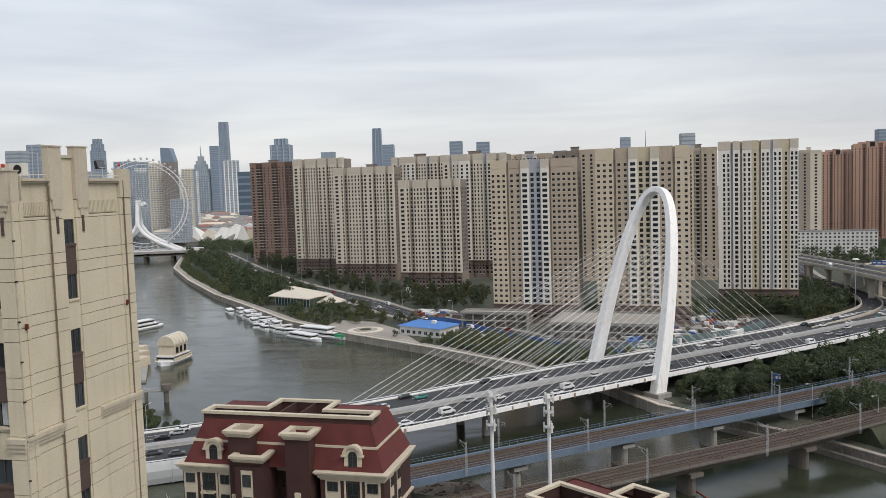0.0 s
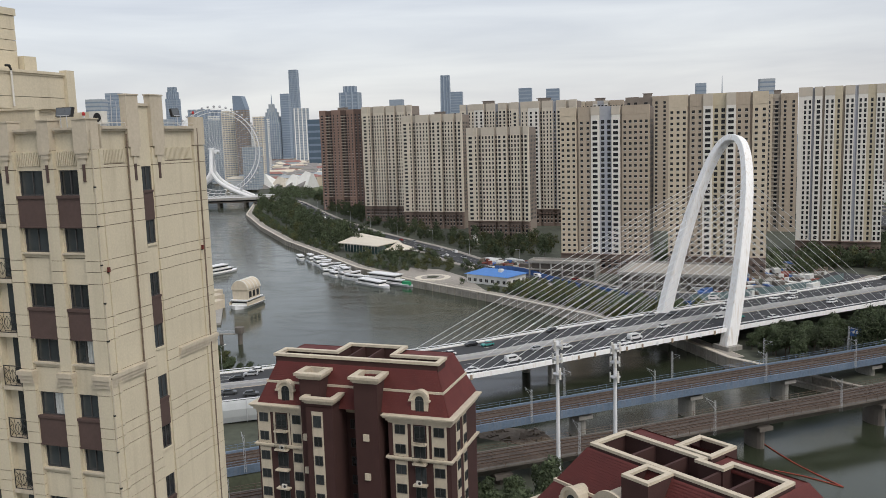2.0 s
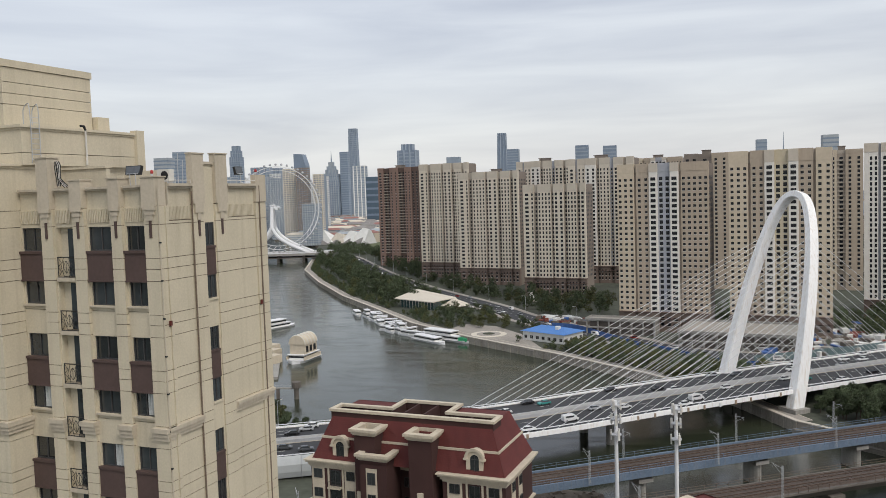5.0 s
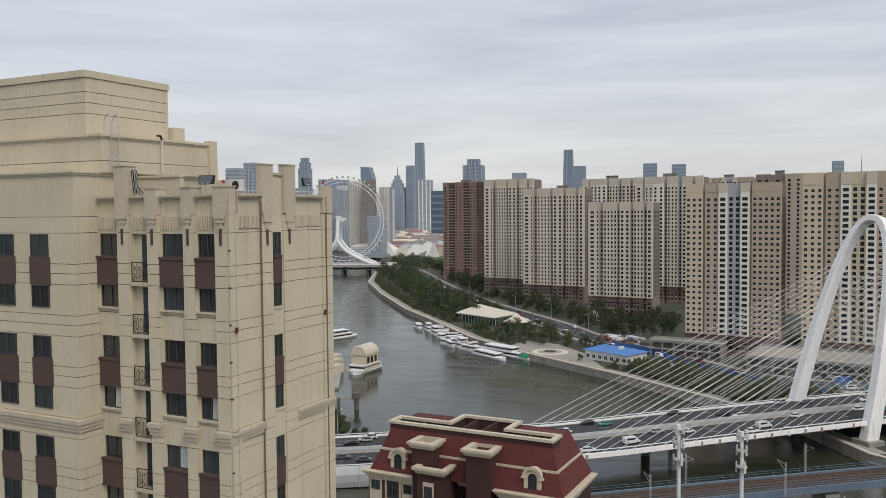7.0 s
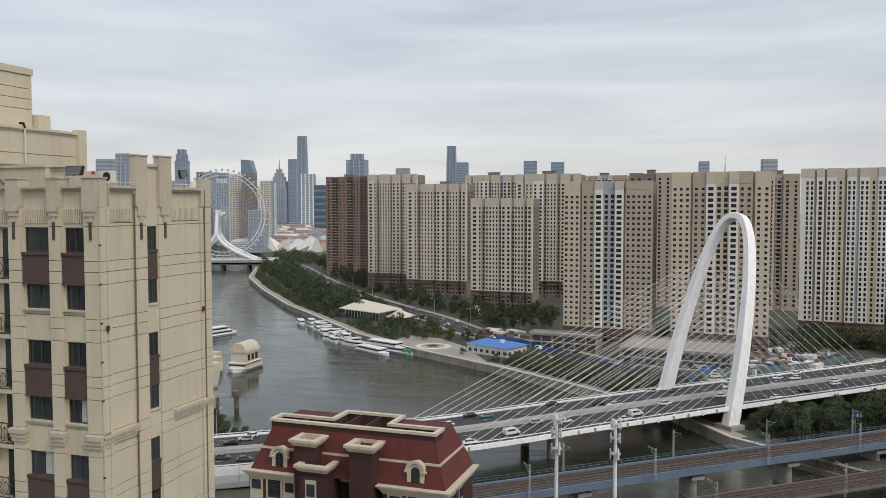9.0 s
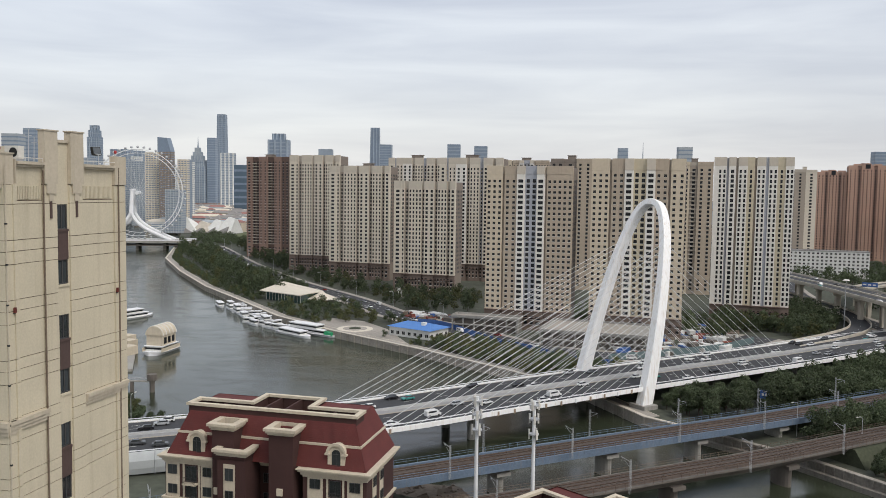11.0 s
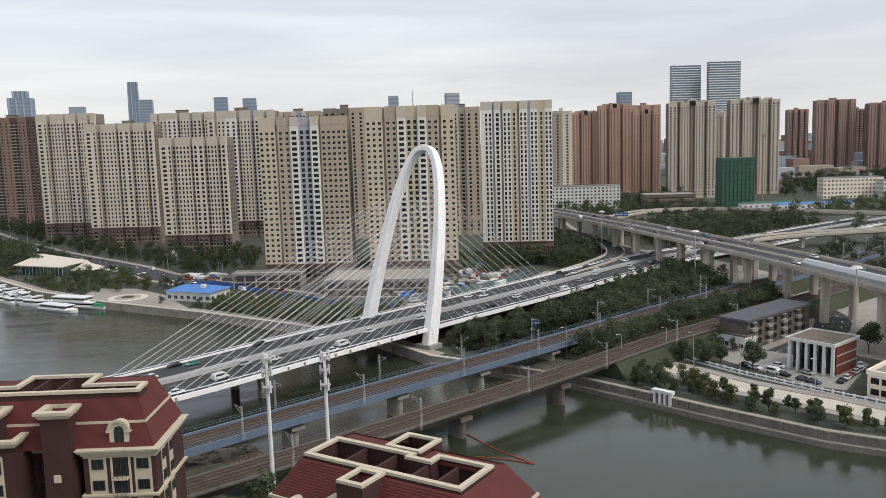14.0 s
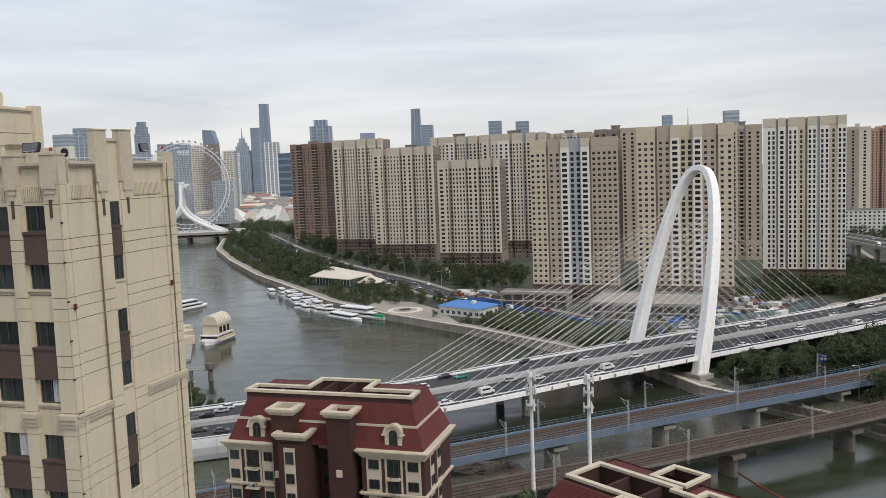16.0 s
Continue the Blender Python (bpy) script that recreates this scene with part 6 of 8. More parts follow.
ROADS = [(river_road, 13.5), (bridge_line, 20)]
SHRUBS = [(p.x + 6 * c, p.y + 3 * c) for c, run in ((0.75, quay_line[:10]), (2.2, quay_line[9::-1])) for p in run]
WOODS = (
    ("riverside_wood", "dense dark green park trees along the river", [(-285, 930), (-232, 905), (-160, 700), (-112, 600), (-64, 520), (-98, 490), (-118, 530), (-150, 585), (-192, 690), (-244, 815)], 9.0, (0, 1, 2, 0, 1, 4), (0.7, 1.4), ROADS),
    ("riverside_wood", "green park trees and shrubs by the plaza", [(-98, 488), (-62, 510), (-34, 462), (-14, 425), (-26, 398), (-62, 440)], 8.0, (0, 2, 4), (0.55, 0.95), ROADS),
    ("tower_garden", "garden trees at the foot of the towers", [(-240, 1000), (-150, 905), (-128, 700), (-84, 640), (-30, 560), (30, 545), (26, 480), (-14, 462), (-40, 530), (-80, 590), (-140, 720), (-186, 830)], 8.3, (0, 1, 2, 4), (0.7, 1.05), ROADS),
    ("bridge_belt", "dense yellow-green young trees beside the bridge", [(2, 382), (24, 370), (50, 338), (74, 322), (66, 300), (50, 292), (26, 325), (-2, 362)], 4.0, (2, 4, 4, 0), (0.55, 0.8), ((bridge_line, 19),)),
    ("tower_garden", "garden trees in the gaps between the towers", [(66, 432), (74, 412), (80, 440), (120, 430), (124, 396), (146, 440), (130, 470), (70, 470)], 6.5, (0, 1, 2), (0.6, 1.0), ROADS),
    ("shrub_belt", "low clipped shrubs and young trees beside the promenade", SHRUBS, 4.2, (2, 4, 0), (0.28, 0.6), ROADS),
    ("quay_thicket", "dense green thicket between the quay wall and the lane", [(104, 224), (117, 232), (128, 217), (134, 200), (126, 192), (114, 212)], 3.6, (2, 0, 4, 2), (0.4, 0.68), ((quay_road, 5), (brown_line, 7))),
    ("embankment_trees", "green trees on the slope of the old railway", [(118, 214), (156, 232), (200, 252), (206, 246), (164, 226), (128, 208)], 4.2, (2, 0, 3), (0.45, 0.8), ((quay_road, 6), (brown_line, 6.5))),
    ("ramp_garden", "trees and shrubs inside the ramp's curve", [(196, 470), (200, 500), (222, 490), (220, 450), (198, 414), (160, 385), (130, 392), (150, 440), (190, 430)], 5.0, (0, 1, 2, 4), (0.7, 1.1), ROADS),
    ("plantation", "dense plantation of slender green trees", [(108, 270), (138, 292), (176, 320), (220, 352), (226, 320), (204, 300), (160, 276), (122, 255), (104, 258)], 3.5, (3, 0, 3, 2), (0.95, 1.3), ((bridge_line, 17), (blue_line, 7), (express, 10))),
    ("plantation", "slender green trees between two railway lines", [(104, 234), (150, 260), (212, 287), (212, 270), (160, 247), (116, 226)], 3.4, (3, 2, 0), (0.85, 1.2), ((blue_line, 7), (brown_line, 6.5))),
    ("interchange_wood", "thick green trees inside the interchange loops", [(262, 430), (300, 445), (420, 455), (420, 530), (370, 568), (300, 545), (264, 500)], 8.2, (0, 1, 2), (0.9, 1.3), ((bridge_line, 17), (express, 15))),
    ("interchange_wood", "thick green trees inside the interchange loops", [(280, 330), (330, 390), (440, 385), (600, 350), (600, 260), (330, 250), (262, 300)], 12.5, (0, 1, 2), (0.8, 1.2), ((bridge_line, 17), (express, 15))),
    ("interchange_wood", "distant green trees beyond the slip roads", [(440, 560), (640, 480), (760, 560), (640, 640), (520, 600)], 14, (0, 1, 2), (0.9, 1.4), ()),
    ("interchange_wood", "distant green trees beyond the expressway", [(300, 600), (420, 620), (500, 800), (280, 720)], 14, (0, 1, 2), (0.9, 1.3), ((express, 16),)),
    ("far_wood", "far green trees between tower blocks", [(560, 720), (760, 700), (1100, 800), (1100, 960), (700, 900)], 21, (0, 1), (1.2, 2.0), ()),
    ("far_wood", "far riverside trees beyond the wheel bridge", [(-330, 1110), (-292, 1130), (-250, 1060), (-190, 930), (-300, 1030)], 11, (0, 1), (0.8, 1.3), ROADS),
    ("far_wood", "far green trees of the old quarter", [(-560, 1700), (-200, 1700), (-190, 1240), (-400, 1290)], 26, (0, 1), (0.9, 1.5), ROADS),
)
for nm, lab, poly, gap, kinds, sc, clear in WOODS:
    grove(poly, gap, kinds, sc, clear, label=lab, joined=nm)
grove([(74, 284), (100, 294), (114, 284), (98, 252), (76, 250)], 4.8, (0, 2, 1), (0.65, 0.95), ((bridge_line, 17), (blue_line, 8)), label="full green tree beside the pylon foot", group="pylon trees")
grove([(101, 218), (113, 195), (137, 155), (151, 141), (165, 120), (168, 124), (140, 164), (120, 203), (108, 224)], 4.3, (2, 4, 3), (0.42, 0.72), ((brown_line, 8),), group="quay trees", label="small thin-leaved tree on the quay")
for x, y, k, s in ((141, 213, 0, 0.8), (150, 204, 1, 0.95), (193, 206, 1, 1.05), (166, 156, 1, 0.9), (164, 225, 0, 0.8), (137, 220, 2, 0.8), (185, 212, 0, 0.9), (146, 214, 2, 0.7), (176, 214, 2, 0.6)):
    tree(x, y, k, s, "full dark green tree beside the car park", "car park trees")
grove([(-30, 136), (4, 152), (18, 142), (14, 116), (-6, 116)], 5.0, (1, 3, 0), (0.85, 1.2), ((brown_line, 8),), group="near bank trees", label="tall dense green tree below the houses")
grove([(-102, 268), (-84, 246), (-66, 230), (-72, 227), (-94, 243)], 3.6, (2, 4), (0.4, 0.62), (), group="near bank trees", label="small bushy tree at the water's edge")

# ---- buildings and things on the far bank ----
BLUE_ROOF = mat("blue_sheet_roof", (0.07, 0.20, 0.50), 0.5, var=0.12)
BLUE_FENCE = mat("blue_hoarding", (0.05, 0.12, 0.32), 0.6, var=0.2)
WHITE_WALL = mat("white_wall", (0.66, 0.66, 0.63), 0.8, var=0.1, scale=0.2, streak=0.25, dirt=(0.35, 0.33, 0.3))
TENT = mat("pale_membrane", (0.60, 0.55, 0.46), 0.7, var=0.1)
GREEN_GLASS = glass("green_glass", (0.05, 0.10, 0.10), 0.15, 0.3)
GREEN_NET = mat("green_scaffold_net", (0.05, 0.125, 0.085), 0.8, var=0.2, scale=0.15, fine=1.5)
BRICK_RED = mat("red_brick", (0.20, 0.062, 0.045), 0.9, var=0.2, scale=0.5, fine=3)
HOTEL_WALL = mat("hotel_cream", (0.84, 0.745, 0.62), 0.8, var=0.06, scale=0.1)
SIGN_RED = mat("sign_red", (0.55, 0.04, 0.03), 0.5, var=0.05)
# far facades: distance haze is mixed into these blue-grey base colours
SKY_BLUE = mat("far_hazed_blue_glass", (0.185, 0.235, 0.30), 0.4, var=0.12, scale=0.02, fine=0.2)
SKY_GREY = mat("far_hazed_grey_facade", (0.27, 0.32, 0.375), 0.6, var=0.12, scale=0.02, fine=0.2)
SKY_PALE = mat("far_hazed_pale_facade", (0.34, 0.375, 0.40), 0.7, var=0.12, scale=0.02, fine=0.2)
TYRE = mat("tyre_rubber", (0.02, 0.02, 0.02), 0.9, var=0.1)
CAR_GLASS = glass("car_glass", (0.02, 0.025, 0.03), 0.08, 0.2)


def low_house(name, label, x, y, yaw, w, d, h, wall, roof, rows, cols, category="building", group="", win=(1.6, 1.5), gable=0.0, over=0.4, glass_mat=None):
    """A low building: walls, roof with an overhang, a window in each bay on the two fronts that show."""
    t = thing(name, pose(x, y, 0, 0, 0, yaw), label, category, group)
    part("wall", slab(0, w, 0, d, 0, h), wall, t)
    bm = bmesh.new()
    if gable:
        prism(bm, [(-over, -over, h), (w + over, -over, h), (w + over, d + over, h), (-over, d + over, h)], [(d * 0.35, d / 2 - 0.2, h + gable), (w - d * 0.35, d / 2 - 0.2, h + gable), (w - d * 0.35, d / 2 + 0.2, h + gable), (d * 0.35, d / 2 + 0.2, h + gable)])
    else:
        ring_wall(bm, [(-over, -over), (w + over, -over), (w + over, d + over), (-over, d + over)], 0.4, h, h + 0.6)
        box(bm, -over + 0.4, w + over - 0.4, -over + 0.4, d + over - 0.4, h, h + 0.2)
    part("roof", bm, roof, t)
    me = bpy.data.meshes.new("window")
    bm = bmesh.new()
    box(bm, -win[0] / 2, win[0] / 2, -0.06, 0.02, 0, win[1], 1)
    box(bm, -win[0] / 2 - 0.1, win[0] / 2 + 0.1, -0.16, 0.02, -0.15, 0, 0)
    box(bm, -0.04, 0.04, -0.1, 0, 0, win[1], 0)
    bm.to_mesh(me)
    bm.free()
    me.materials.append(FRAME_W)
    me.materials.append(glass_mat or TOWER_GLASS)
    for r in range(rows):
        z = 1.0 + r * (h - 0.6) / rows
        for c in range(cols):
            piece("window", me, pose((c + 0.5) * w / cols, 0, z), t)
        for c in range(max(1, int(cols * d / w))):
            n = max(1, int(cols * d / w))
            piece("window", me, pose(w, (c + 0.5) * d / n, z, 0, 0, 90), t)
            piece("window", me, pose(0, (c + 0.5) * d / n, z, 0, 0, -90), t)
    return t


# riverside pavilion with a long slanting roof and glass front
pav = thing("pavilion", pose(-106, 518, 0, 0, 0, -38), "glass riverside pavilion under a slanting pale roof", "pavilion")
part("glass_wall", slab(0, 31, 0, 14, 0, 5.2), GREEN_GLASS, pav)
for k in range(12):
    part("mullion", slab(k * 2.8, k * 2.8 + 0.2, -0.15, 0, 0, 5.2), FRAME_W, pav)
bm = bmesh.new()
prism(bm, [(-3, -3, 5.2), (33, -3, 5.2), (33, 17, 6.0), (-3, 17, 9.0)], [(-3, -3, 5.7), (33, -3, 5.7), (33, 17, 6.6), (-3, 17, 9.6)])
part("roof", bm, TENT, pav)
tent = thing("tent_hall", pose(-70, 508, 0, 0, 0, -20), "pale pointed tent roof on low walls", "pavilion")
bm = bmesh.new()
for i in range(8):
    a0, a1 = math.pi * i / 4, math.pi * (i + 1) / 4
    bm.faces.new([bm.verts.new(v) for v in ((10 * math.cos(a0), 10 * math.sin(a0), 2.2), (10 * math.cos(a1), 10 * math.sin(a1), 2.2), (2.5 * math.cos(a1), 2.5 * math.sin(a1), 5.2), (2.5 * math.cos(a0), 2.5 * math.sin(a0), 5.2))])
    bm.faces.new([bm.verts.new(v) for v in ((2.5 * math.cos(a0), 2.5 * math.sin(a0), 5.2), (2.5 * math.cos(a1), 2.5 * math.sin(a1), 5.2), (0, 0, 7.4))])
part("membrane", bm, TENT, tent)
bm = bmesh.new()
tube(bm, (0, 0, 0), (0, 0, 2.4), 8.2, 8.2, n=16)
part("wall", bm, CONCRETE_DARK, tent)
low_house("boathouse", "low white house with a bright blue sheet roof", -22, 396, -36, 24, 15, 4.4, WHITE_WALL, BLUE_ROOF, 1, 7, gable=2.2, over=1.0)
part("roof_vent", slab(-1, 1, -1, 1, 0, 1.6), WHITE_WALL, bpy.data.objects["boathouse"]).matrix_basis = pose(17, 5, 5.6)
for nm, lab, x, y, w, d, h in (("podium_block", "unfinished grey podium with a flat paved roof", 8, 412, 34, 10, 7.5), ("podium_block", "unfinished grey podium with a flat pale roof", 47, 372, 48, 34, 7.5)):
    t = thing(nm, pose(x, y, 0, 0, 0, -19), lab, "building", "podium blocks")
    for k in range(2):
        part("floor_slab", slab(0, w, 0, d, 3.4 * k + 3.0, 3.4 * k + 3.5), CONCRETE, t)
    part("core", slab(1.5, w - 1.5, 1.5, d - 1.5, 0, 6.4), CONCRETE_DARK, t)
    n = int(w / 5)
    for i in range(n + 1):
        part("column", slab(i * (w - 0.7) / n, i * (w - 0.7) / n + 0.7, 0.3, 1.0, 0, 6.4), CONCRETE, t)
    for i in range(6):
        part("column", slab(w - 1.0, w - 0.3, 0.4 + i * (d - 1) / 5, 1.0 + i * (d - 1) / 5, 0, 6.4), CONCRETE, t)
    bm = bmesh.new()
    ring_wall(bm, [(-0.3, -0.3), (w + 0.3, -0.3), (w + 0.3, d + 0.3), (-0.3, d + 0.3)], 0.4, 6.9, 7.9)
    part("parapet", bm, CONCRETE, t)
    part("roof_paving", slab(2, w * 0.8, 2, d - 2, 6.9, 7.2), PAVING, t)
hoard = thing("site_hoarding", pose(0, 0, 0), "blue sheet hoarding round the building site", "fence")
for p, q in zip(*(lambda l: (l, l[1:]))(glide([(-9, 431, 0), (5, 421, 0), (27, 379, 0), (41, 361, 0), (58, 336, 0), (73, 330, 0)], 4))):
    bm = bmesh.new()
    d = (q - p).normalized()
    box(bm, 0.04, (q - p).length - 0.04, -0.05, 0.05, 0, 2.6, 0, Matrix.Translation(p) @ Matrix.Rotation(math.atan2(d.y, d.x), 4, "Z"))
    part("panel", bm, BLUE_FENCE, hoard)
TEAL = mat("teal_hoarding", (0.12, 0.17, 0.175), 0.7, var=0.15)
hoard = thing("site_hoarding", pose(0, 0, 0), "grey-green hoarding beside the bridge approach", "fence")
for p, q in zip(*(lambda l: (l, l[1:]))(glide([(72, 340, 0), (99, 352, 0), (127, 366, 0), (150, 386, 0)], 5))):
    bm = bmesh.new()
    d = (q - p).normalized()
    box(bm, 0.04, (q - p).length - 0.04, -0.05, 0.05, 0, 3.0, 0, Matrix.Translation(p) @ Matrix.Rotation(math.atan2(d.y, d.x), 4, "Z"))
    part("panel", bm, TEAL, hoard)
site_rng = random.Random(17)
bm = bmesh.new()
for i in range(330):
    u, v = site_rng.random(), site_rng.random()
    x, y = ((74 + 62 * u, 344 + 26 * u + 34 * v), (-18 + 60 * u, 452 - 34 * u + 18 * v), (108 + 40 * u, 392 + 40 * v))[i % 3]
    w, d, h = site_rng.uniform(0.6, 4.5), site_rng.uniform(0.6, 2.2), site_rng.uniform(0.5, 2.4)
    box(bm, -w, w, -d, d, 0, h, site_rng.randrange(6), Matrix.Translation((x, y, 0)) @ Matrix.Rotation(site_rng.uniform(0, 3), 4, "Z"))
tagged(part("site_materials", bm, (CONCRETE, WHITE_WALL, SOIL, BLUE_FENCE, CONCRETE_DARK, BRICK_RED)), "stacked building materials, huts and rubble on the site", "building materials", kind="stuff")
bm = bmesh.new()
plate(bm, [(-64, 420), (-57, 446), (-38, 436), (-24, 412), (-12, 372), (-16, 367), (-46, 401)], -0.3, 0.06)
tagged(part("forecourt", bm, PAVING), "pale paved riverside forecourt", "pavement", kind="structure")
plaza = tagged(new("plaza"), "round paved riverside plaza with stepped rings", "plaza", kind="structure")
for k, r in enumerate((12, 9, 6, 3)):
    bm = bmesh.new()
    tube(bm, (-40, 411, -0.4), (-40, 411, 0.12 + 0.14 * k), r, r, n=40)
    part("ring", bm, (PAVING, TENT, PAVING, GRASS)[k], plaza)
statue = thing("white_monument", pose(-23.6, 538, 0), "small white monument of upright blocks on a plinth", "monument")
part("plinth", slab(-3, 3, -3, 3, 0, 1.2), CONCRETE_PALE, statue)
for a, b, h in ((-1.4, -0.6, 6), (-0.4, 0.5, 8.5), (0.8, 1.6, 5)):
    part("block", slab(a, b, -0.5, 0.5, 1.2, h), WHITE_WALL, statue)


# ---- boats ----
def boat(x, y, turn, length, beam, label, decks=1, canopy=False, bow=0.3, trim=None, group="moored boats", name="boat"):
    t = thing(name, pose(x, y, -3, 0, 0, turn), label, "boat", group)
    n = 10
    bm = bmesh.new()
    rings = []
    for i in range(n + 1):
        s = i / n
        k = 1.0 if s < 1 - bow else math.sqrt(max(0.0, 1 - ((s - (1 - bow)) / bow) ** 2))
        k = max(k, 0.04)
        rise = 0.5 * max(0, (s - 0.6) / 0.4) ** 2
        px = (s - 0.5) * length
        rings.append([bm.verts.new(v) for v in ((px, -beam / 2 * k, 1.0 + rise), (px, -beam * 0.36 * k, -0.3), (px, beam * 0.36 * k, -0.3), (px, beam / 2 * k, 1.0 + rise))])
    for r, q in zip(rings, rings[1:]):
        for j in range(4):
            bm.faces.new((r[j], q[j], q[(j + 1) % 4], r[(j + 1) % 4]))
    bm.faces.new(rings[0])
    bm.faces.new(rings[-1][::-1])
    bmesh.ops.recalc_face_normals(bm, faces=bm.faces)
    part("hull", bm, WHITE_PAINT, t)
    for k in range(decks):
        a, b = -0.42 + 0.08 * k, 0.28 - 0.12 * k
        z = 1.0 + 2.1 * k
        part("cabin", slab(a * length, b * length, -beam * 0.38, beam * 0.38, z, z + 1.9), WHITE_WALL, t)
        part("window_band", slab(a * length + 0.2, b * length + 0.04, -beam * 0.385 - 0.02, beam * 0.385 + 0.02, z + 0.8, z + 1.45), TOWER_GLASS, t)
        part("deck_roof", slab(a * length - 0.5, b * length + 0.5, -beam * 0.44, beam * 0.44, z + 1.9, z + 2.08), WHITE_PAINT, t)
    if trim:
        part("stern_house", slab(0.30 * length, 0.44 * length, -beam * 0.4, beam * 0.4, 0.9, 2.6), trim, t)
    bm = bmesh.new()
    tube(bm, (0.1 * length, 0, 1), (0.1 * length, 0, 4.0 + 2 * decks), 0.06, 0.03, n=5)
    part("mast", bm, STEEL_GREY, t)
    return t


boat(-69.5, 408, -44, 25, 6, "white river cruise boat at the quay", 1, bow=0.35)
boat(-62, 413, -36, 37, 7, "long white two-deck floating restaurant with green end", 2, bow=0.08, trim=mat("boat_green", (0.03, 0.30, 0.13), 0.5))
boat_rng = random.Random(3)
for i in range(6):
    f = i / 5
    boat(-130 + 40 * f + boat_rng.uniform(-2, 2), 503 - 68 * f + boat_rng.uniform(-2, 2), -62 + boat_rng.uniform(-14, 14), boat_rng.uniform(9, 17), boat_rng.uniform(3.2, 4.6), "white motor yacht moored at a pontoon", boat_rng.choice((1, 1, 2)), bow=0.45)
for i in range(5):
    f = i / 4
    boat(-100 + 20 * f + boat_rng.uniform(-1, 1), 443 - 21 * f + boat_rng.uniform(-2, 2), -40 + boat_rng.uniform(-20, 20), boat_rng.uniform(6, 9), 2.6, "small white motor launch at a pontoon", 1, bow=0.5)
for i in range(9):
    f = i / 8
    boat(-121 + 34 * f + boat_rng.uniform(-1.5, 1.5), 497 - 62 * f + boat_rng.uniform(-2, 2), -150 + boat_rng.uniform(-16, 16), boat_rng.uniform(7, 13), boat_rng.uniform(2.6, 3.8), "white motor yacht moored stern to the pontoon", 1, bow=0.5)
pont = thing("pontoon", pose(0, 0, 0), "grey floating pontoon along the quay", "pontoon")
bm = bmesh.new()
sweep(bm, [Vector((-124, 506, -3)), Vector((-104, 470, -3)), Vector((-86, 440, -3)), Vector((-70, 424, -3))], rect(-1.5, 1.5, -0.4, 0.6))
part("deck", bm, CONCRETE, pont)
# near-side moored pleasure boat with a domed pavilion, its jetty and a timber dolphin
b = boat(-120.8, 362, 258, 17, 10, "cream pleasure boat with a domed deck pavilion", 1, bow=0.3, group="near bank boats")
part("pavilion", slab(-6, 4, -3.8, 3.8, 3.0, 6.8), CREAM, b)
bm = bmesh.new()
arc = [(4.1 * math.cos(math.pi * i / 12), 6.8 + 3.4 * math.sin(math.pi * i / 12)) for i in range(13)]
prism(bm, [(-6.4, a, z) for a, z in arc], [(4.4, a, z) for a, z in arc])
bmesh.ops.recalc_face_normals(bm, faces=bm.faces)
part("vault", bm, CREAM, b, "cream barrel-vaulted roof")
for i in range(5):
    bm = bmesh.new()
    x = -6.2 + 2.5 * i
    for (a0, z0), (a1, z1) in zip(arc, arc[1:]):
        tube(bm, (x, a0 * 1.01, z0 + 0.05), (x, a1 * 1.01, z1 + 0.05), 0.16, n=4)
    part("vault_rib", bm, WHITE_WALL, b)
for i in range(3):
    for sy in (-3.85, 3.85):
        part("arch_window", slab(-5 + 3 * i, -3.2 + 3 * i, sy - 0.05, sy + 0.05, 3.7, 6.0), TOWER_GLASS, b)
part("bow_window", slab(-6.06, -5.9, -2.4, 2.4, 3.7, 6.2), TOWER_GLASS, b)
part("deck_rail", slab(-8.2, 6, -4.6, -4.5, 1.0, 2.4), CREAM, b)
part("deck_rail", slab(-8.2, 6, 4.5, 4.6, 1.0, 2.4), CREAM, b)
b.scale = (1.1, 1.0, 1.2)
boat(-166, 455, 60, 26, 7, "white tour boat at the opposite quay", 2, bow=0.35, group="near bank boats")
jetty = thing("jetty", pose(0, 0, 0), "grey floating jetty with sheds on the near bank", "jetty")
bm = bmesh.new()
sweep(bm, [Vector((-150, 395, -3)), Vector((-133, 356, -3)), Vector((-122, 322, -3))], rect(-3.5, 3.5, -0.5, 1.0))
part("deck", bm, CONCRETE, jetty)
for x, y in ((-136, 366), (-131, 352), (-141, 378)):
    part("shed", slab(-3, 3, -2.5, 2.5, -2, 1.6), CREAM, jetty).matrix_basis = pose(x, y, 0, 0, 0, 66)
dol = thing("mooring_dolphin", pose(-100, 291, -3), "weathered round mooring pier with a footbridge", "pier")
bm = bmesh.new()
tube(bm, (0, 0, -2), (0, 0, 4.2), 0.9, 0.9, n=12)
part("pile", bm, CONCRETE_DARK, dol)
bm = bmesh.new()
tube(bm, (0, 0, 4.2), (0, 0, 6.4), 1.7, 1.7, n=12)
part("head", bm, CONCRETE_DARK, dol)
part("footbridge", slab(-9, -1.5, -0.6, 0.6, 3.7, 4.1), CONCRETE, dol)
for sy in (-0.6, 0.6):
    part("handrail", slab(-9, -1.5, sy - 0.05, sy + 0.05, 4.9, 5.0), STEEL_GREY, dol)
part("pile", slab(-7.6, -6.6, -0.5, 0.5, -2, 3.7), CONCRETE_DARK, dol)

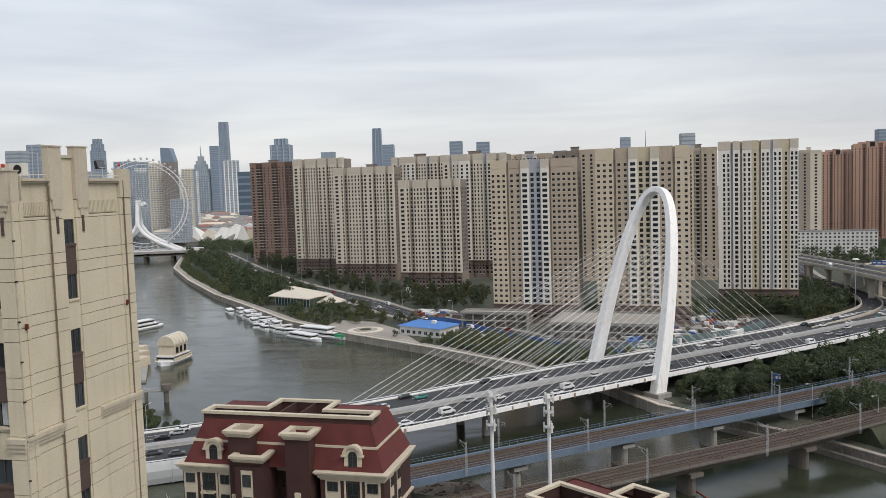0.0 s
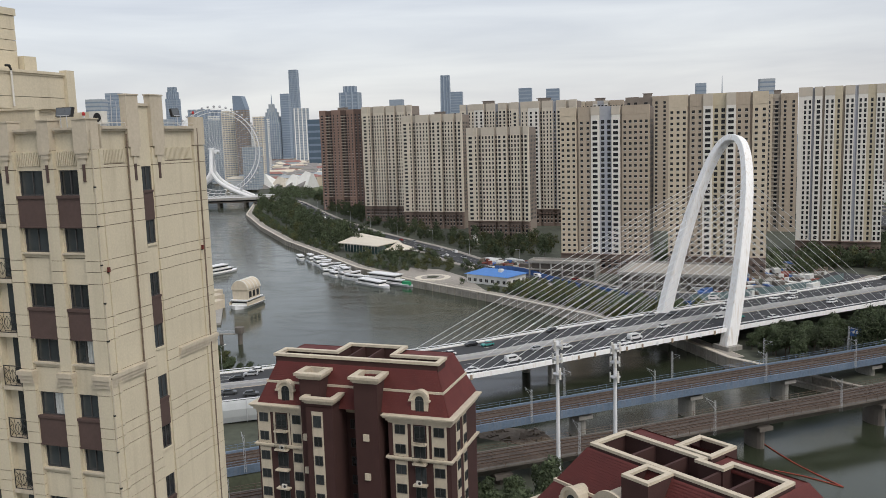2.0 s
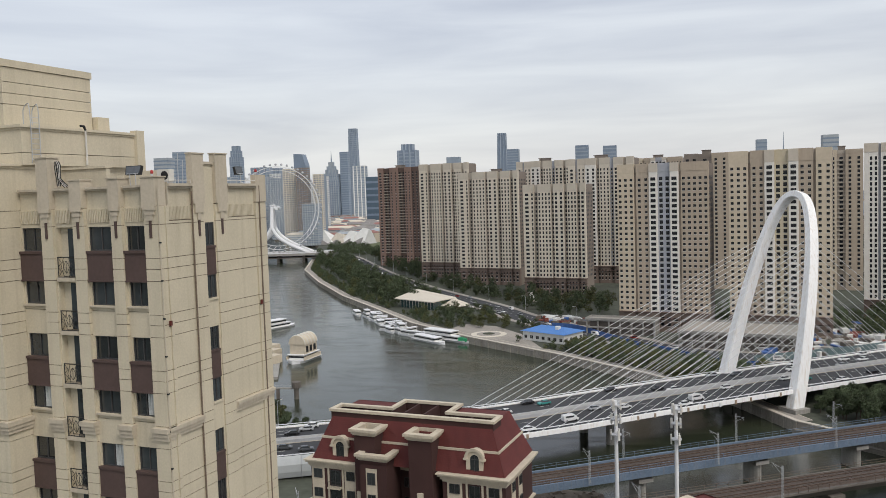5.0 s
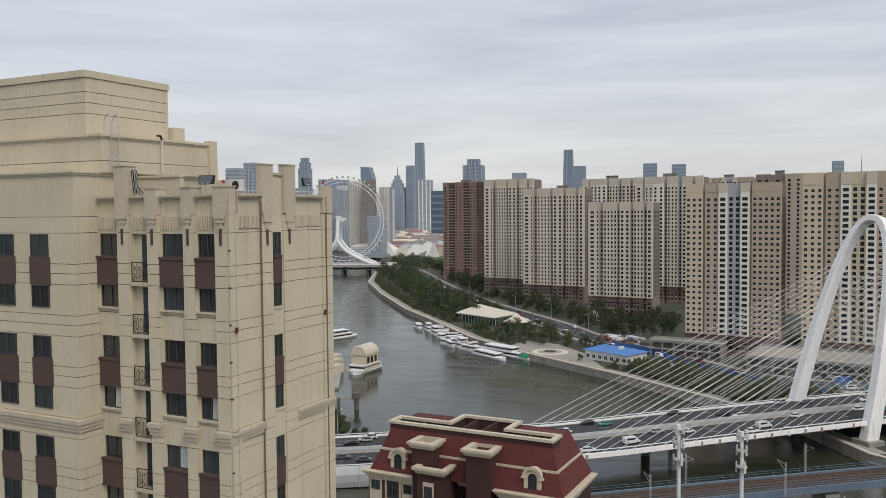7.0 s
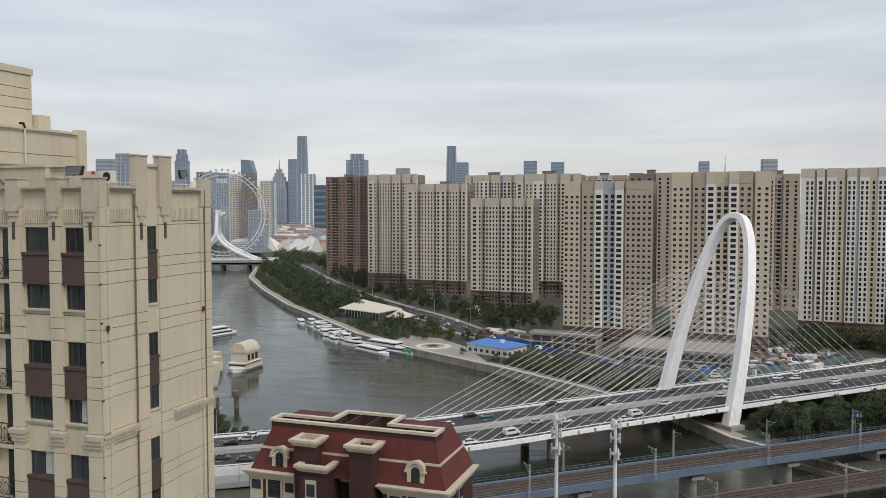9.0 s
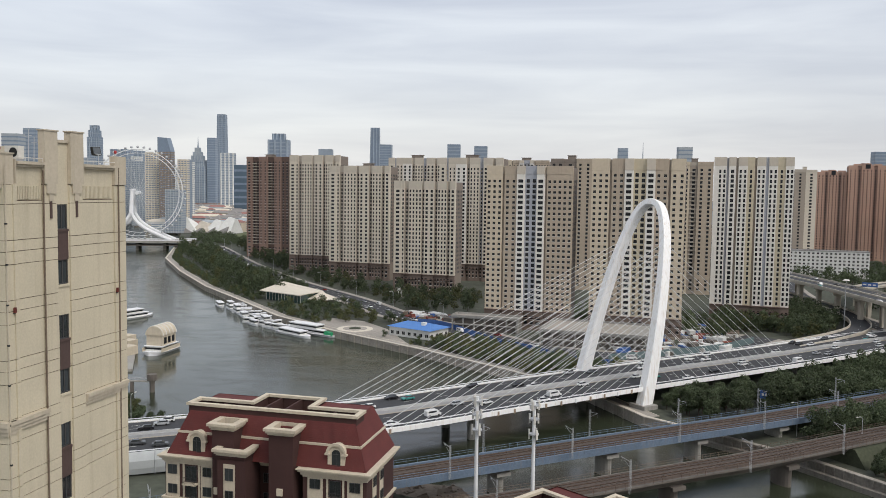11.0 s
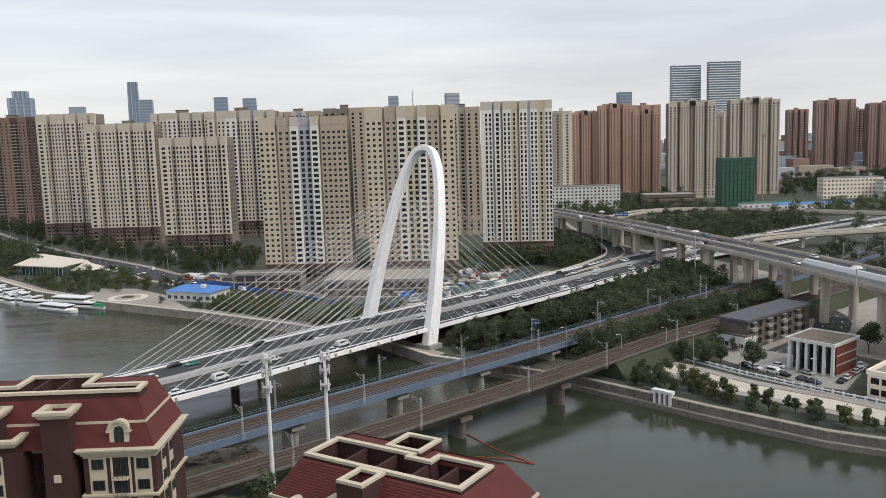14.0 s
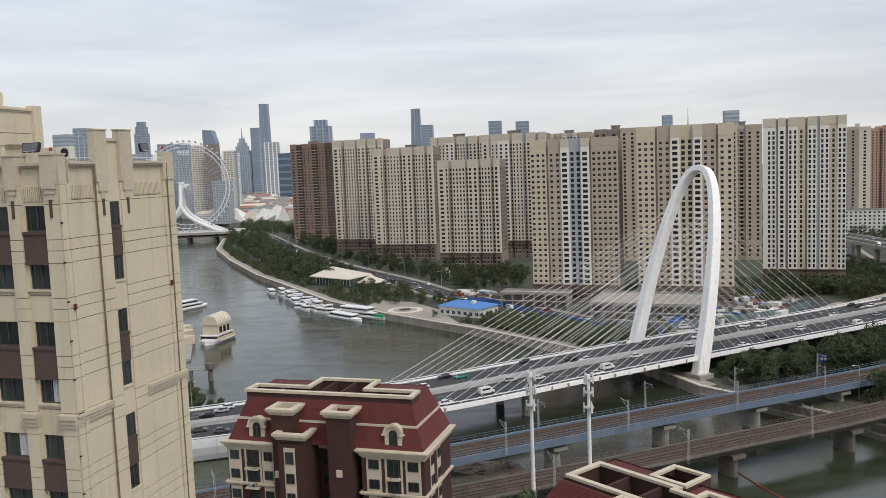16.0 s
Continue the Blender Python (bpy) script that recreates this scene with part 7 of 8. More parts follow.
# ---- right bank: office block, hall with columns, grey block, annex ----
hotel = thing("office_tower", pose(182.0, 185.0, 0, 0, 0, -64), "cream twelve-storey office block with red rooftop sign", "office block")
HW, HD, HH = 30.0, 15.0, 38.0
part("wall", slab(0, HW, 0, HD, 6.0, HH), HOTEL_WALL, hotel)
part("parapet", slab(-0.3, HW + 0.3, -0.3, HD + 0.3, HH - 0.01, HH + 1.0), HOTEL_WALL, hotel)
hw_me = bpy.data.meshes.new("window")
bm = bmesh.new()
box(bm, -0.62, 0.62, -0.07, 0.02, 0, 1.2, 1)
box(bm, -0.8, 0.8, -0.2, 0.02, -0.12, 0, 0)
box(bm, -0.8, 0.8, -0.14, 0.02, 1.2, 1.3, 0)
box(bm, -0.05, 0.05, -0.12, -0.07, 0, 1.2, 0)
bm.to_mesh(hw_me)
bm.free()
hw_me.materials.append(HOTEL_WALL)
hw_me.materials.append(TOWER_GLASS)
for r in range(12):
    z = 7.0 + r * 2.42
    for c in range(16):
        piece("window", hw_me, pose(1.1 + c * 1.85, 0, z), hotel)
    for c in range(4):
        piece("window", hw_me, pose(0, 2 + c * 3.6, z, 0, 0, -90), hotel)
# red rooftop mark and four plain bars in place of its lettering
bm = bmesh.new()
tube(bm, (2.6, -0.4, HH - 1.2), (2.6, -0.2, HH - 1.2), 1.0, n=20)
part("sign_disc", bm, SIGN_RED, hotel)
for k in range(4):
    part("sign_bar", slab(4.4 + 1.9 * k, 5.9 + 1.9 * k, -0.35, -0.2, HH - 1.6, HH + 0.1), SIGN_RED, hotel)
bm = bmesh.new()
tube(bm, (12, 7, HH + 1), (12, 7, HH + 5.2), 6.0, 6.4, n=24)
part("roof_drum", bm, GREEN_GLASS, hotel)
bm = bmesh.new()
tube(bm, (12, 7, HH + 5.2), (12, 7, HH + 6.4), 7.4, 7.4, n=28)
part("drum_rim", bm, HOTEL_WALL, hotel)
part("podium", slab(2.7, HW + 12, -25.0, HD, 0, 6.2), HOTEL_WALL, hotel)
part("podium_roof", slab(3.05, HW + 12, -24.5, -0.4, 6.2, 6.4), ROOF_GREY, hotel)
part("podium_parapet", slab(2.4, HW + 12.3, -25.3, -24.6, 6.2, 7.4), HOTEL_WALL, hotel)
part("podium_parapet", slab(2.4, 3.0, -24.59, -0.3, 6.2, 7.4), HOTEL_WALL, hotel)
for z in (1.0, 3.9):
    part("window_band", slab(3.6, HW + 11, -25.08, -24.9, z, z + 1.6), TOWER_GLASS, hotel)
    part("window_band", slab(2.62, 2.8, -24.0, HD - 2, z, z + 1.6), TOWER_GLASS, hotel)
for k in range(14):
    part("podium_pier", slab(2.8 + k * 2.9, 3.3 + k * 2.9, -25.25, -25.0, 0, 6.2), HOTEL_WALL, hotel)

hall = thing("colonnade_hall", pose(159.8, 201.4, 0, 0, 0, -66), "brick hall with tall white columns and flat brown roof", "building")
CW, CD, CH = 13.5, 14.5, 8.6
part("wall", slab(0.6, CW - 0.2, 2.2, CD, 0, CH), BRICK_RED, hall)
part("glass_front", slab(0.8, CW - 0.4, 2.08, 2.2, 0.3, CH - 0.3), DARK_GLASS, hall)
for k in range(6):
    part("column", slab(k * (CW - 0.8) / 5, k * (CW - 0.8) / 5 + 0.8, 0, 0.8, 0, CH), WHITE_WALL, hall)
bm = bmesh.new()
box(bm, -0.4, CW + 0.4, -0.4, CD + 0.4, CH, CH + 0.5)
ring_wall(bm, [(-0.5, -0.5), (CW + 0.5, -0.5), (CW + 0.5, CD + 0.5), (-0.5, CD + 0.5)], 0.35, CH + 0.5, CH + 1.0)
part("cornice", bm, WHITE_WALL, hall)
part("roof", slab(0, CW, 0, CD, CH + 0.51, CH + 0.7), SOIL, hall)
for z in (2.6, 5.4):
    part("stone_course", slab(CW - 0.19, CW - 0.12, 2.2, CD, z, z + 0.4), CONCRETE_PALE, hall)

grey = thing("grey_block", pose(158.5, 231.8, 0, 0, 0, 23), "weathered grey three-storey block with balconies and long roof", "building")
GW, GD, GH = 39.0, 10.0, 8.8
part("wall", slab(0, GW, -GD + 1, 1, 0, GH), CONCRETE_DARK, grey)
bm = bmesh.new()
box(bm, -0.8, GW + 0.8, -GD + 0.2, 1.8, GH, GH + 0.5)
box(bm, -0.5, GW + 0.5, -GD + 0.5, 1.5, GH + 0.5, GH + 0.8)
part("roof", bm, mat("dark_slate_roof", (0.085, 0.09, 0.10), 0.7, var=0.2), grey)
for r in range(3):
    for c in range(8):
        z, x = 1.0 + 2.75 * r, 3.0 + 4.6 * c
        part("window", slab(x - 0.9, x + 0.9, -GD + 0.9, -GD + 1.05, z, z + 1.7), TOWER_GLASS, grey)
        if c % 2 == 0:
            part("balcony", slab(x - 1.4, x + 1.4, -GD - 0.2, -GD + 0.99, z - 0.8, z + 0.2), CONCRETE, grey)
            part("awning", slab(x - 1.3, x + 1.3, -GD + 0.1, -GD + 0.99, z + 1.9, z + 2.05), CONCRETE_PALE, grey)
low_house("annex", "low white annex with square windows", 154.3, 236.5, -70, 16, 6, 4.6, WHITE_WALL, CONCRETE_DARK, 1, 6, win=(1.3, 1.3), over=0.1)

# white sluice gate on the quay
gate = thing("sluice_gate", pose(112.5, 190, 0, 0, 0, -60), "white concrete sluice frame on the quay wall", "gate")
for k in range(4):
    part("post", slab(k * 1.5 - 2.6, k * 1.5 - 1.9, -1.2, 0.2, -4, 1.4), WHITE_WALL, gate)
part("beam", slab(-3.0, 3.0, -1.4, 0.4, 1.4, 2.2), WHITE_WALL, gate)
for k in range(3):
    part("shutter", slab(k * 1.5 - 1.88, k * 1.5 - 1.12, -0.6, -0.4, -4, 1.2), CONCRETE_DARK, gate)

# floating oil boom
boom = thing("floating_boom", pose(0, 0, -3), "thin orange-red floating boom on the river", "boom")
bm = bmesh.new()
line = glide([(57, 192, 0.1), (60.5, 179, 0.1), (66, 166.5, 0.1)], 2) + glide([(66, 166.5, 0.1), (60, 172, 0.1), (55, 175, 0.1)], 2)
for p, q in zip(line, line[1:]):
    tube(bm, p, q, 0.14, n=5)
part("float_line", bm, mat("boom_orange", (0.30, 0.05, 0.03), 0.6), boom)

# ---- far right: netted tower, low blocks, school, twin towers ----
net = thing("netted_tower", pose(450.3, 662.8, 0, 0, 0, -19), "unfinished building wrapped in green scaffold netting", "building")
part("frame", slab(0.5, 29.2, 0.5, 22, 0, 44), GREEN_NET, net)
for k in range(12):
    part("scaffold_lift", slab(0.2, 29.5, 0.2, 22.3, 3.6 * k + 1.6, 3.6 * k + 1.9), mat("netting_edge", (0.03, 0.07, 0.05), 0.8) if k == 0 else bpy.data.materials["netting_edge"], net)
for k in range(9):
    part("scaffold_pole", slab(3.6 * k + 0.2, 3.6 * k + 0.5, 0.1, 0.4, 0, 45), bpy.data.materials["netting_edge"], net)
crane = thing("tower_crane", pose(488, 655, 0), "slim orange tower crane beside the netted building", "crane")
ORANGE = mat("crane_orange", (0.30, 0.20, 0.12), 0.6)
part("crane_mast", slab(-0.45, 0.45, -0.45, 0.45, 0, 66), ORANGE, crane)
part("jib", slab(-5, 14, -0.3, 0.3, 64.2, 64.8), ORANGE, crane)
part("cab", slab(-1.2, 1.2, -1.2, 1.2, 62, 64), ORANGE, crane)
low_house("low_apartments", "long low white and red apartment row", 305, 714.7, -19, 63, 14, 22, WHITE_WALL, ROOF_GREY, 7, 18, group="low blocks")
low_house("low_office", "brown stepped office block with long window bands", 379.5, 676.5, -19, 45, 20, 13, PLINTH, CONCRETE, 3, 14, group="low blocks", win=(2.6, 1.5))
low_house("school", "cream school block with rows of windows", 574.7, 678.7, -19, 57, 16, 20, HOTEL_WALL, ROOF_GREY, 5, 16, group="low blocks")
low_house("school", "white school block with rows of windows", 613.5, 644.4, -19, 48, 16, 17.5, WHITE_WALL, ROOF_GREY, 4, 14, group="low blocks")
low_house("market_hall", "long low hall with bright blue roof", 470, 610, -14, 70, 12, 4.5, WHITE_WALL, BLUE_ROOF, 1, 14, group="low blocks", gable=1.2)
low_house("market_hall", "long low hall with green roof", 452, 634, -14, 52, 10, 4.5, WHITE_WALL, GREEN_NET, 1, 10, group="low blocks", gable=1.2)
low_house("low_office", "low grey block beside the towers", 262, 742, -19, 40, 14, 16, GREIGE, ROOF_GREY, 4, 10, group="low blocks")


def skyscraper(label, x, y, w, top, m, depth=0.8, taper=1.0, steps=(), spire=0.0, yaw=-5, floor=7.0, lines=True, ribs=0.0, rib_mat=None, slant=0.0):
    """A far high-rise: a shaft that may narrow, setbacks and floor bands."""
    t = thing("skyscraper", pose(x, y, 0, 0, 0, yaw), label, "skyscraper", "skyline")
    d = w * depth
    levels = [(0.0, 1.0)] + list(steps) + [(1.0, steps[-1][1] * taper if steps else taper)]
    for (a, ka), (b, kb) in zip(levels, levels[1:]):
        k1 = ka * (taper if not steps else 1.0)
        z0, z1 = a * top, b * top
        def ring(k, z):
            return [(w / 2 - w / 2 * k, d / 2 - d / 2 * k, z), (w / 2 + w / 2 * k, d / 2 - d / 2 * k, z), (w / 2 + w / 2 * k, d / 2 + d / 2 * k, z), (w / 2 - w / 2 * k, d / 2 + d / 2 * k, z)]
        bm = bmesh.new()
        prism(bm, ring(ka, z0), ring(k1, z1))
        part("shaft", bm, m, t)
        if lines:
            bm = bmesh.new()
            n = max(1, int((z1 - z0) / floor))
            for i in range(1, n):
                f = i / n
                k = (ka + (k1 - ka) * f) * 1.012
                r0, r1 = ring(k, z0 + (z1 - z0) * f), ring(k, z0 + (z1 - z0) * f + floor * 0.35)
                prism(bm, r0, r1)
            tagged(part("floor_bands", bm, WHITE_WALL if m.name == "teal_glass" else SKY_BLUE if m is not SKY_BLUE else SKY_GREY, t), kind="stuff")
        if ribs:
            bm = bmesh.new()
            n = max(3, int(w / ribs))
            for i in range(n + 1):
                f = i / n
                p = Vector(ring(ka, z0)[0]).lerp(Vector(ring(ka, z0)[1]), f)
                q = Vector(ring(k1, z1)[0]).lerp(Vector(ring(k1, z1)[1]), f)
                tube(bm, p, q, w / n * 0.16, n=4)
            tagged(part("ribs", bm, rib_mat or SKY_PALE, t), kind="stuff")
    if slant:
        bm = bmesh.new()
        prism(bm, [(0, 0, top), (w, 0, top), (w, d, top), (0, d, top)], [(0, 0, top + slant), (w * 0.72, 0, top + slant * 0.95), (w * 0.72, d, top + slant * 0.95), (0, d, top + slant)])
        part("slanted_crown", bm, m, t)
    if spire:
        bm = bmesh.new()
        tube(bm, (w / 2, d / 2, top), (w / 2, d / 2, top + spire), w * 0.05, 0.2, n=6)
        part("spire", bm, m, t)
    return t


# skyline shafts and bands use the facade colours with haze painted in
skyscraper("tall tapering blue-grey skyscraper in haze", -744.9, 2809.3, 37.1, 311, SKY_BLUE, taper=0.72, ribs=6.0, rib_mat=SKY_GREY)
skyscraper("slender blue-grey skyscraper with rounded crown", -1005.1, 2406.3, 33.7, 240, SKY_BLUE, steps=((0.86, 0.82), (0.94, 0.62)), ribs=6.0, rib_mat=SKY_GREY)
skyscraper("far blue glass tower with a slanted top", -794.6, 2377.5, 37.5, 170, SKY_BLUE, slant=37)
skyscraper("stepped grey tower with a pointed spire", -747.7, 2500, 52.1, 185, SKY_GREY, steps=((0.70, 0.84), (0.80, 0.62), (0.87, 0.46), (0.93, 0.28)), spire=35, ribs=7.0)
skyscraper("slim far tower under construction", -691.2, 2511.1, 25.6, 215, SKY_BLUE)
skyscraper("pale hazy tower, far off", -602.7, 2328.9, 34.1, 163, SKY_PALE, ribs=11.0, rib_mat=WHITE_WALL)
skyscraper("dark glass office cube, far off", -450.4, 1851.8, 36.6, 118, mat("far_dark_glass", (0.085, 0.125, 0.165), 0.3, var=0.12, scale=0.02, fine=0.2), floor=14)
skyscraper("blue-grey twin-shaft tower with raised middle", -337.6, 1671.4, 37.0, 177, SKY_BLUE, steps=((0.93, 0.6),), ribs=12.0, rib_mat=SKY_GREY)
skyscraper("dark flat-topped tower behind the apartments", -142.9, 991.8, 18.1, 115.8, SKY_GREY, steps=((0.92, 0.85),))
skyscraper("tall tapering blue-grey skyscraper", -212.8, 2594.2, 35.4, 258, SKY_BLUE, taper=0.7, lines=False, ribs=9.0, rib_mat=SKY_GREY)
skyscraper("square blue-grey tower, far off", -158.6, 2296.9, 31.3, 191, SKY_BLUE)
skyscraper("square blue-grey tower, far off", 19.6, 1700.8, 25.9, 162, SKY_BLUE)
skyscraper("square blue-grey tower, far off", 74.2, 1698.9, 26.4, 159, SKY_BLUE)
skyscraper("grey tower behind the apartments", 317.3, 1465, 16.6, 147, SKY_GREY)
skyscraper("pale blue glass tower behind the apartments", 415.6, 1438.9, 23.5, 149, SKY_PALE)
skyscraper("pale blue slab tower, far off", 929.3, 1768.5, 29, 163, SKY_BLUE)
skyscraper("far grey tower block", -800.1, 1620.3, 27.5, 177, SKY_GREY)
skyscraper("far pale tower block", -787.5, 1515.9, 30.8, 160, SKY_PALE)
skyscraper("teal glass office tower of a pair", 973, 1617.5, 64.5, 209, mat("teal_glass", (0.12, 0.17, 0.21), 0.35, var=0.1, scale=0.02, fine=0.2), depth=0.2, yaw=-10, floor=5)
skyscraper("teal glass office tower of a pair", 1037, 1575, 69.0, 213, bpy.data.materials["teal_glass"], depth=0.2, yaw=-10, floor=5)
tv = thing("television_tower", pose(836, 3400, 0), "far slender television tower with a ball", "tower")
bm = bmesh.new()
tube(bm, (0, 0, 0), (0, 0, 190), 9, 4, n=10)
part("shaft", bm, SKY_GREY, tv)
bm = bmesh.new()
bmesh.ops.create_uvsphere(bm, u_segments=12, v_segments=8, radius=14, matrix=Matrix.Translation((0, 0, 195)) @ Matrix.Diagonal((1, 1, 0.7, 1)))
part("pod", bm, SKY_GREY, tv)
bm = bmesh.new()
tube(bm, (0, 0, 200), (0, 0, 275), 2.5, 0.5, n=6)
part("antenna", bm, SKY_GREY, tv)
mid_rng = random.Random(8)
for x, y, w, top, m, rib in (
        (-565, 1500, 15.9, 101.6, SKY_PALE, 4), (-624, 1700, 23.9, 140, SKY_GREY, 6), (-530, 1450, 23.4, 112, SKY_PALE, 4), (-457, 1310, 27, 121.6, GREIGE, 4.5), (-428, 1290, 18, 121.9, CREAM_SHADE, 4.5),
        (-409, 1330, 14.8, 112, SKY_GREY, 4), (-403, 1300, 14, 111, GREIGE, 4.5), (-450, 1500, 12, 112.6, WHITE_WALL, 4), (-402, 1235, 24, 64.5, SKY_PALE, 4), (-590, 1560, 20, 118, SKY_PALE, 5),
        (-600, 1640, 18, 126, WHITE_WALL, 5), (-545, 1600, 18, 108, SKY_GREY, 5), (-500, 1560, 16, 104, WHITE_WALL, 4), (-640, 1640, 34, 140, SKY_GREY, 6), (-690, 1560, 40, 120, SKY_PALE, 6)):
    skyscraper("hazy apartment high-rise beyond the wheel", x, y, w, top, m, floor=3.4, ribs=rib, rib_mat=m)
# low distant quarters, too small to pick apart
bm = bmesh.new()
for i in range(900):
    a, r = mid_rng.uniform(-30, 50), mid_rng.uniform(1150, 3600)
    x, y = r * math.sin(radians(a)), r * math.cos(radians(a))
    if -700 < x < -180 and y < 1350:
        continue
    w, d, h = mid_rng.uniform(18, 60), mid_rng.uniform(12, 26), mid_rng.uniform(10, 32) * (1 + (r > 2200) * 0.5)
    if -20 < a < -8:
        h *= 0.5
    box(bm, x, x + w, y, y + d, 0, h, mid_rng.randrange(4), Matrix())
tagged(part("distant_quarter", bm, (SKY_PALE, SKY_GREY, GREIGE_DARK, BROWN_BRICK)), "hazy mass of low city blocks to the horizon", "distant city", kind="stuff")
# old quarter: blocks of walls, window lines and hipped roofs
bm = bmesh.new()
for i in range(420):
    r = 1330 + 1900 * mid_rng.random() ** 1.5
    a = radians(mid_rng.uniform(-19.5, -7.5))
    x, y = r * math.sin(a), r * math.cos(a)
    w, d, h = mid_rng.uniform(14, 55), mid_rng.uniform(10, 18), mid_rng.uniform(7, 20)
    wall = mid_rng.choice((1, 1, 2, 3, 4))
    m = Matrix.Translation((x, y, 0)) @ Matrix.Rotation(mid_rng.uniform(-0.4, 0.2), 4, "Z")
    box(bm, 0, w, 0, d, 0, h, wall, m)
    for k in range(int(h / 3.2)):
        box(bm, 0.8, w - 0.8, -0.1, 0.0, 1.4 + 3.2 * k, 2.7 + 3.2 * k, 5, m)
    roof = mid_rng.choice((0, 3, 6, 6, 2))
    prism(bm, [m @ Vector(v) for v in ((-0.6, -0.6, h), (w + 0.6, -0.6, h), (w + 0.6, d + 0.6, h), (-0.6, d + 0.6, h))], [m @ Vector(v) for v in ((d * 0.4, d / 2, h + 4), (w - d * 0.4, d / 2, h + 4), (w - d * 0.4, d / 2 + 0.2, h + 4), (d * 0.4, d / 2 + 0.2, h + 4))], roof)
tagged(part("old_quarter", bm, (mat("far_red_roof", (0.29, 0.15, 0.13), 0.9), CREAM, GREIGE, SKY_PALE, WHITE_WALL, SKY_GREY, ROOF_GREY)), "low red-roofed quarter beyond the wheel", "distant city", kind="stuff")

# folded-roof hall beyond the far bridge
opera = thing("folded_hall", pose(-388, 1255, 0, 0, 0, -12), "white hall of folded triangular roof planes", "hall")
for i, (x0, x1, h, peak) in enumerate(((-2, 34, 25, 0.15), (20, 52, 18, 0.5), (40, 66, 21, 0.75), (54, 86, 25, 0.85))):
    px = x0 + (x1 - x0) * peak
    bm = bmesh.new()
    prism(bm, [(x0, -4, 0), (x1, -8, 0), (x1 + 4, 30, 0), (x0 - 4, 30, 0)], [(px - 3, 6, h), (px + 8, 4, h - 3), (px + 8, 12, h - 4), (px - 3, 14, h - 1)])
    part("roof_fold", bm, WHITE_WALL if i != 1 else CONCRETE_PALE, opera)
    bm = bmesh.new()
    prism(bm, [(x0 + 6, -9.5, 0), (x1 - 6, -9.5, 0), (x1 - 6, 0, 0), (x0 + 6, 0, 0)], [(px, -4.5, h * 0.42), (px + 1, -4.5, h * 0.42), (px + 1, 0, h * 0.42), (px, 0, h * 0.42)])
    part("glass_wedge", bm, ROOF_GREY, opera)
lawn = tagged(new("lawn"), "sloping green lawn beside the folded hall", "lawn", kind="structure")
bm = bmesh.new()
prism(bm, [(-302, 1150, -0.3), (-236, 1085, -0.3), (-225, 1160, -0.3), (-268, 1215, -0.3)], [(-298, 1155, 0.4), (-242, 1092, 0.4), (-232, 1156, 6.0), (-268, 1205, 6.0)])
part("turf", bm, mat("lawn_turf", (0.10, 0.115, 0.055), 0.95, var=0.25, scale=0.05, fine=0.5), lawn)

# ---- far bridge with the big wheel ----
FAR = Matrix.Translation((-338.5, 946, 0)) @ Matrix.Rotation(radians(8), 4, "Z")
fb = thing("wheel_bridge", FAR, "white river bridge with a forked pylon under the wheel", "bridge")
part("deck", slab(-150, 62, -14, 14, 5.5, 8.0), CONCRETE, fb)
part("lower_deck", slab(-150, 60, -12, 12, 2.2, 3.4), CONCRETE_DARK, fb)
for x in (-90, -60, -30, 0, 30):
    part("pier", slab(x - 1.5, x + 1.5, -9, 9, -6, 5.5), CONCRETE_DARK, fb)
for sy in (-14, 14):
    part("handrail", slab(-150, 62, sy - 0.1, sy + 0.1, 8.0, 9.4), WHITE_PAINT, fb)
for sy in (-1, 1):
    bm = bmesh.new()
    tube(bm, (-6, sy * 9, 38), (-6, sy * 4, 64), 2.4, 2.0, n=10)
    tube(bm, (-6, sy * 4, 64), (-6, sy * 4, 66), 2.8, 2.8, n=10)
    part("pylon_stem", bm, WHITE_PAINT, fb)
    for sx in (-1, 1):
        bm = bmesh.new()
        arc = glide([(-6, sy * 9, 39), (-6 + sx * 6, sy * 10, 29), (-6 + sx * 20, sy * 11, 19), (-6 + sx * 44, sy * 12, 8)], 4)
        for i, (p, q) in enumerate(zip(arc, arc[1:])):
            tube(bm, p, q, 2.2, 2.2, n=8)
        part("pylon_leg", bm, WHITE_PAINT, fb)
wheel = thing("observation_wheel", FAR, "huge white observation wheel with passenger cabins", "ferris wheel")
RIM, HUB = 49.0, 61.5


def hoop(name, r, y, thick, parent):
    bm = bmesh.new()
    n = 72
    for i in range(n):
        a, c = 2 * math.pi * i / n, 2 * math.pi * (i + 1) / n
        tube(bm, (r * math.cos(a), y, HUB + r * math.sin(a)), (r * math.cos(c), y, HUB + r * math.sin(c)), thick, n=5)
    return part(name, bm, WHITE_PAINT, parent)


for y in (-2.2, 2.2):
    hoop("rim", RIM, y, 0.32, wheel)
    hoop("inner_rim", RIM - 4.2, y, 0.25, wheel)
for i in range(48):
    a = 2 * math.pi * i / 48
    bm = bmesh.new()
    tube(bm, (0, (-1) ** i * 5, HUB), (math.cos(a) * (RIM - 4.2), (-1) ** i * 2.2, HUB + math.sin(a) * (RIM - 4.2)), 0.07, n=4)
    part("spoke", bm, CABLE, wheel)
    a2 = a + math.pi / 48
    bm = bmesh.new()
    tube(bm, (math.cos(a) * RIM, -2.2, HUB + math.sin(a) * RIM), (math.cos(a2) * (RIM - 4.2), 2.2, HUB + math.sin(a2) * (RIM - 4.2)), 0.2, n=4)
    part("rim_brace", bm, WHITE_PAINT, wheel)
cab = bpy.data.meshes.new("cabin")
bm = bmesh.new()
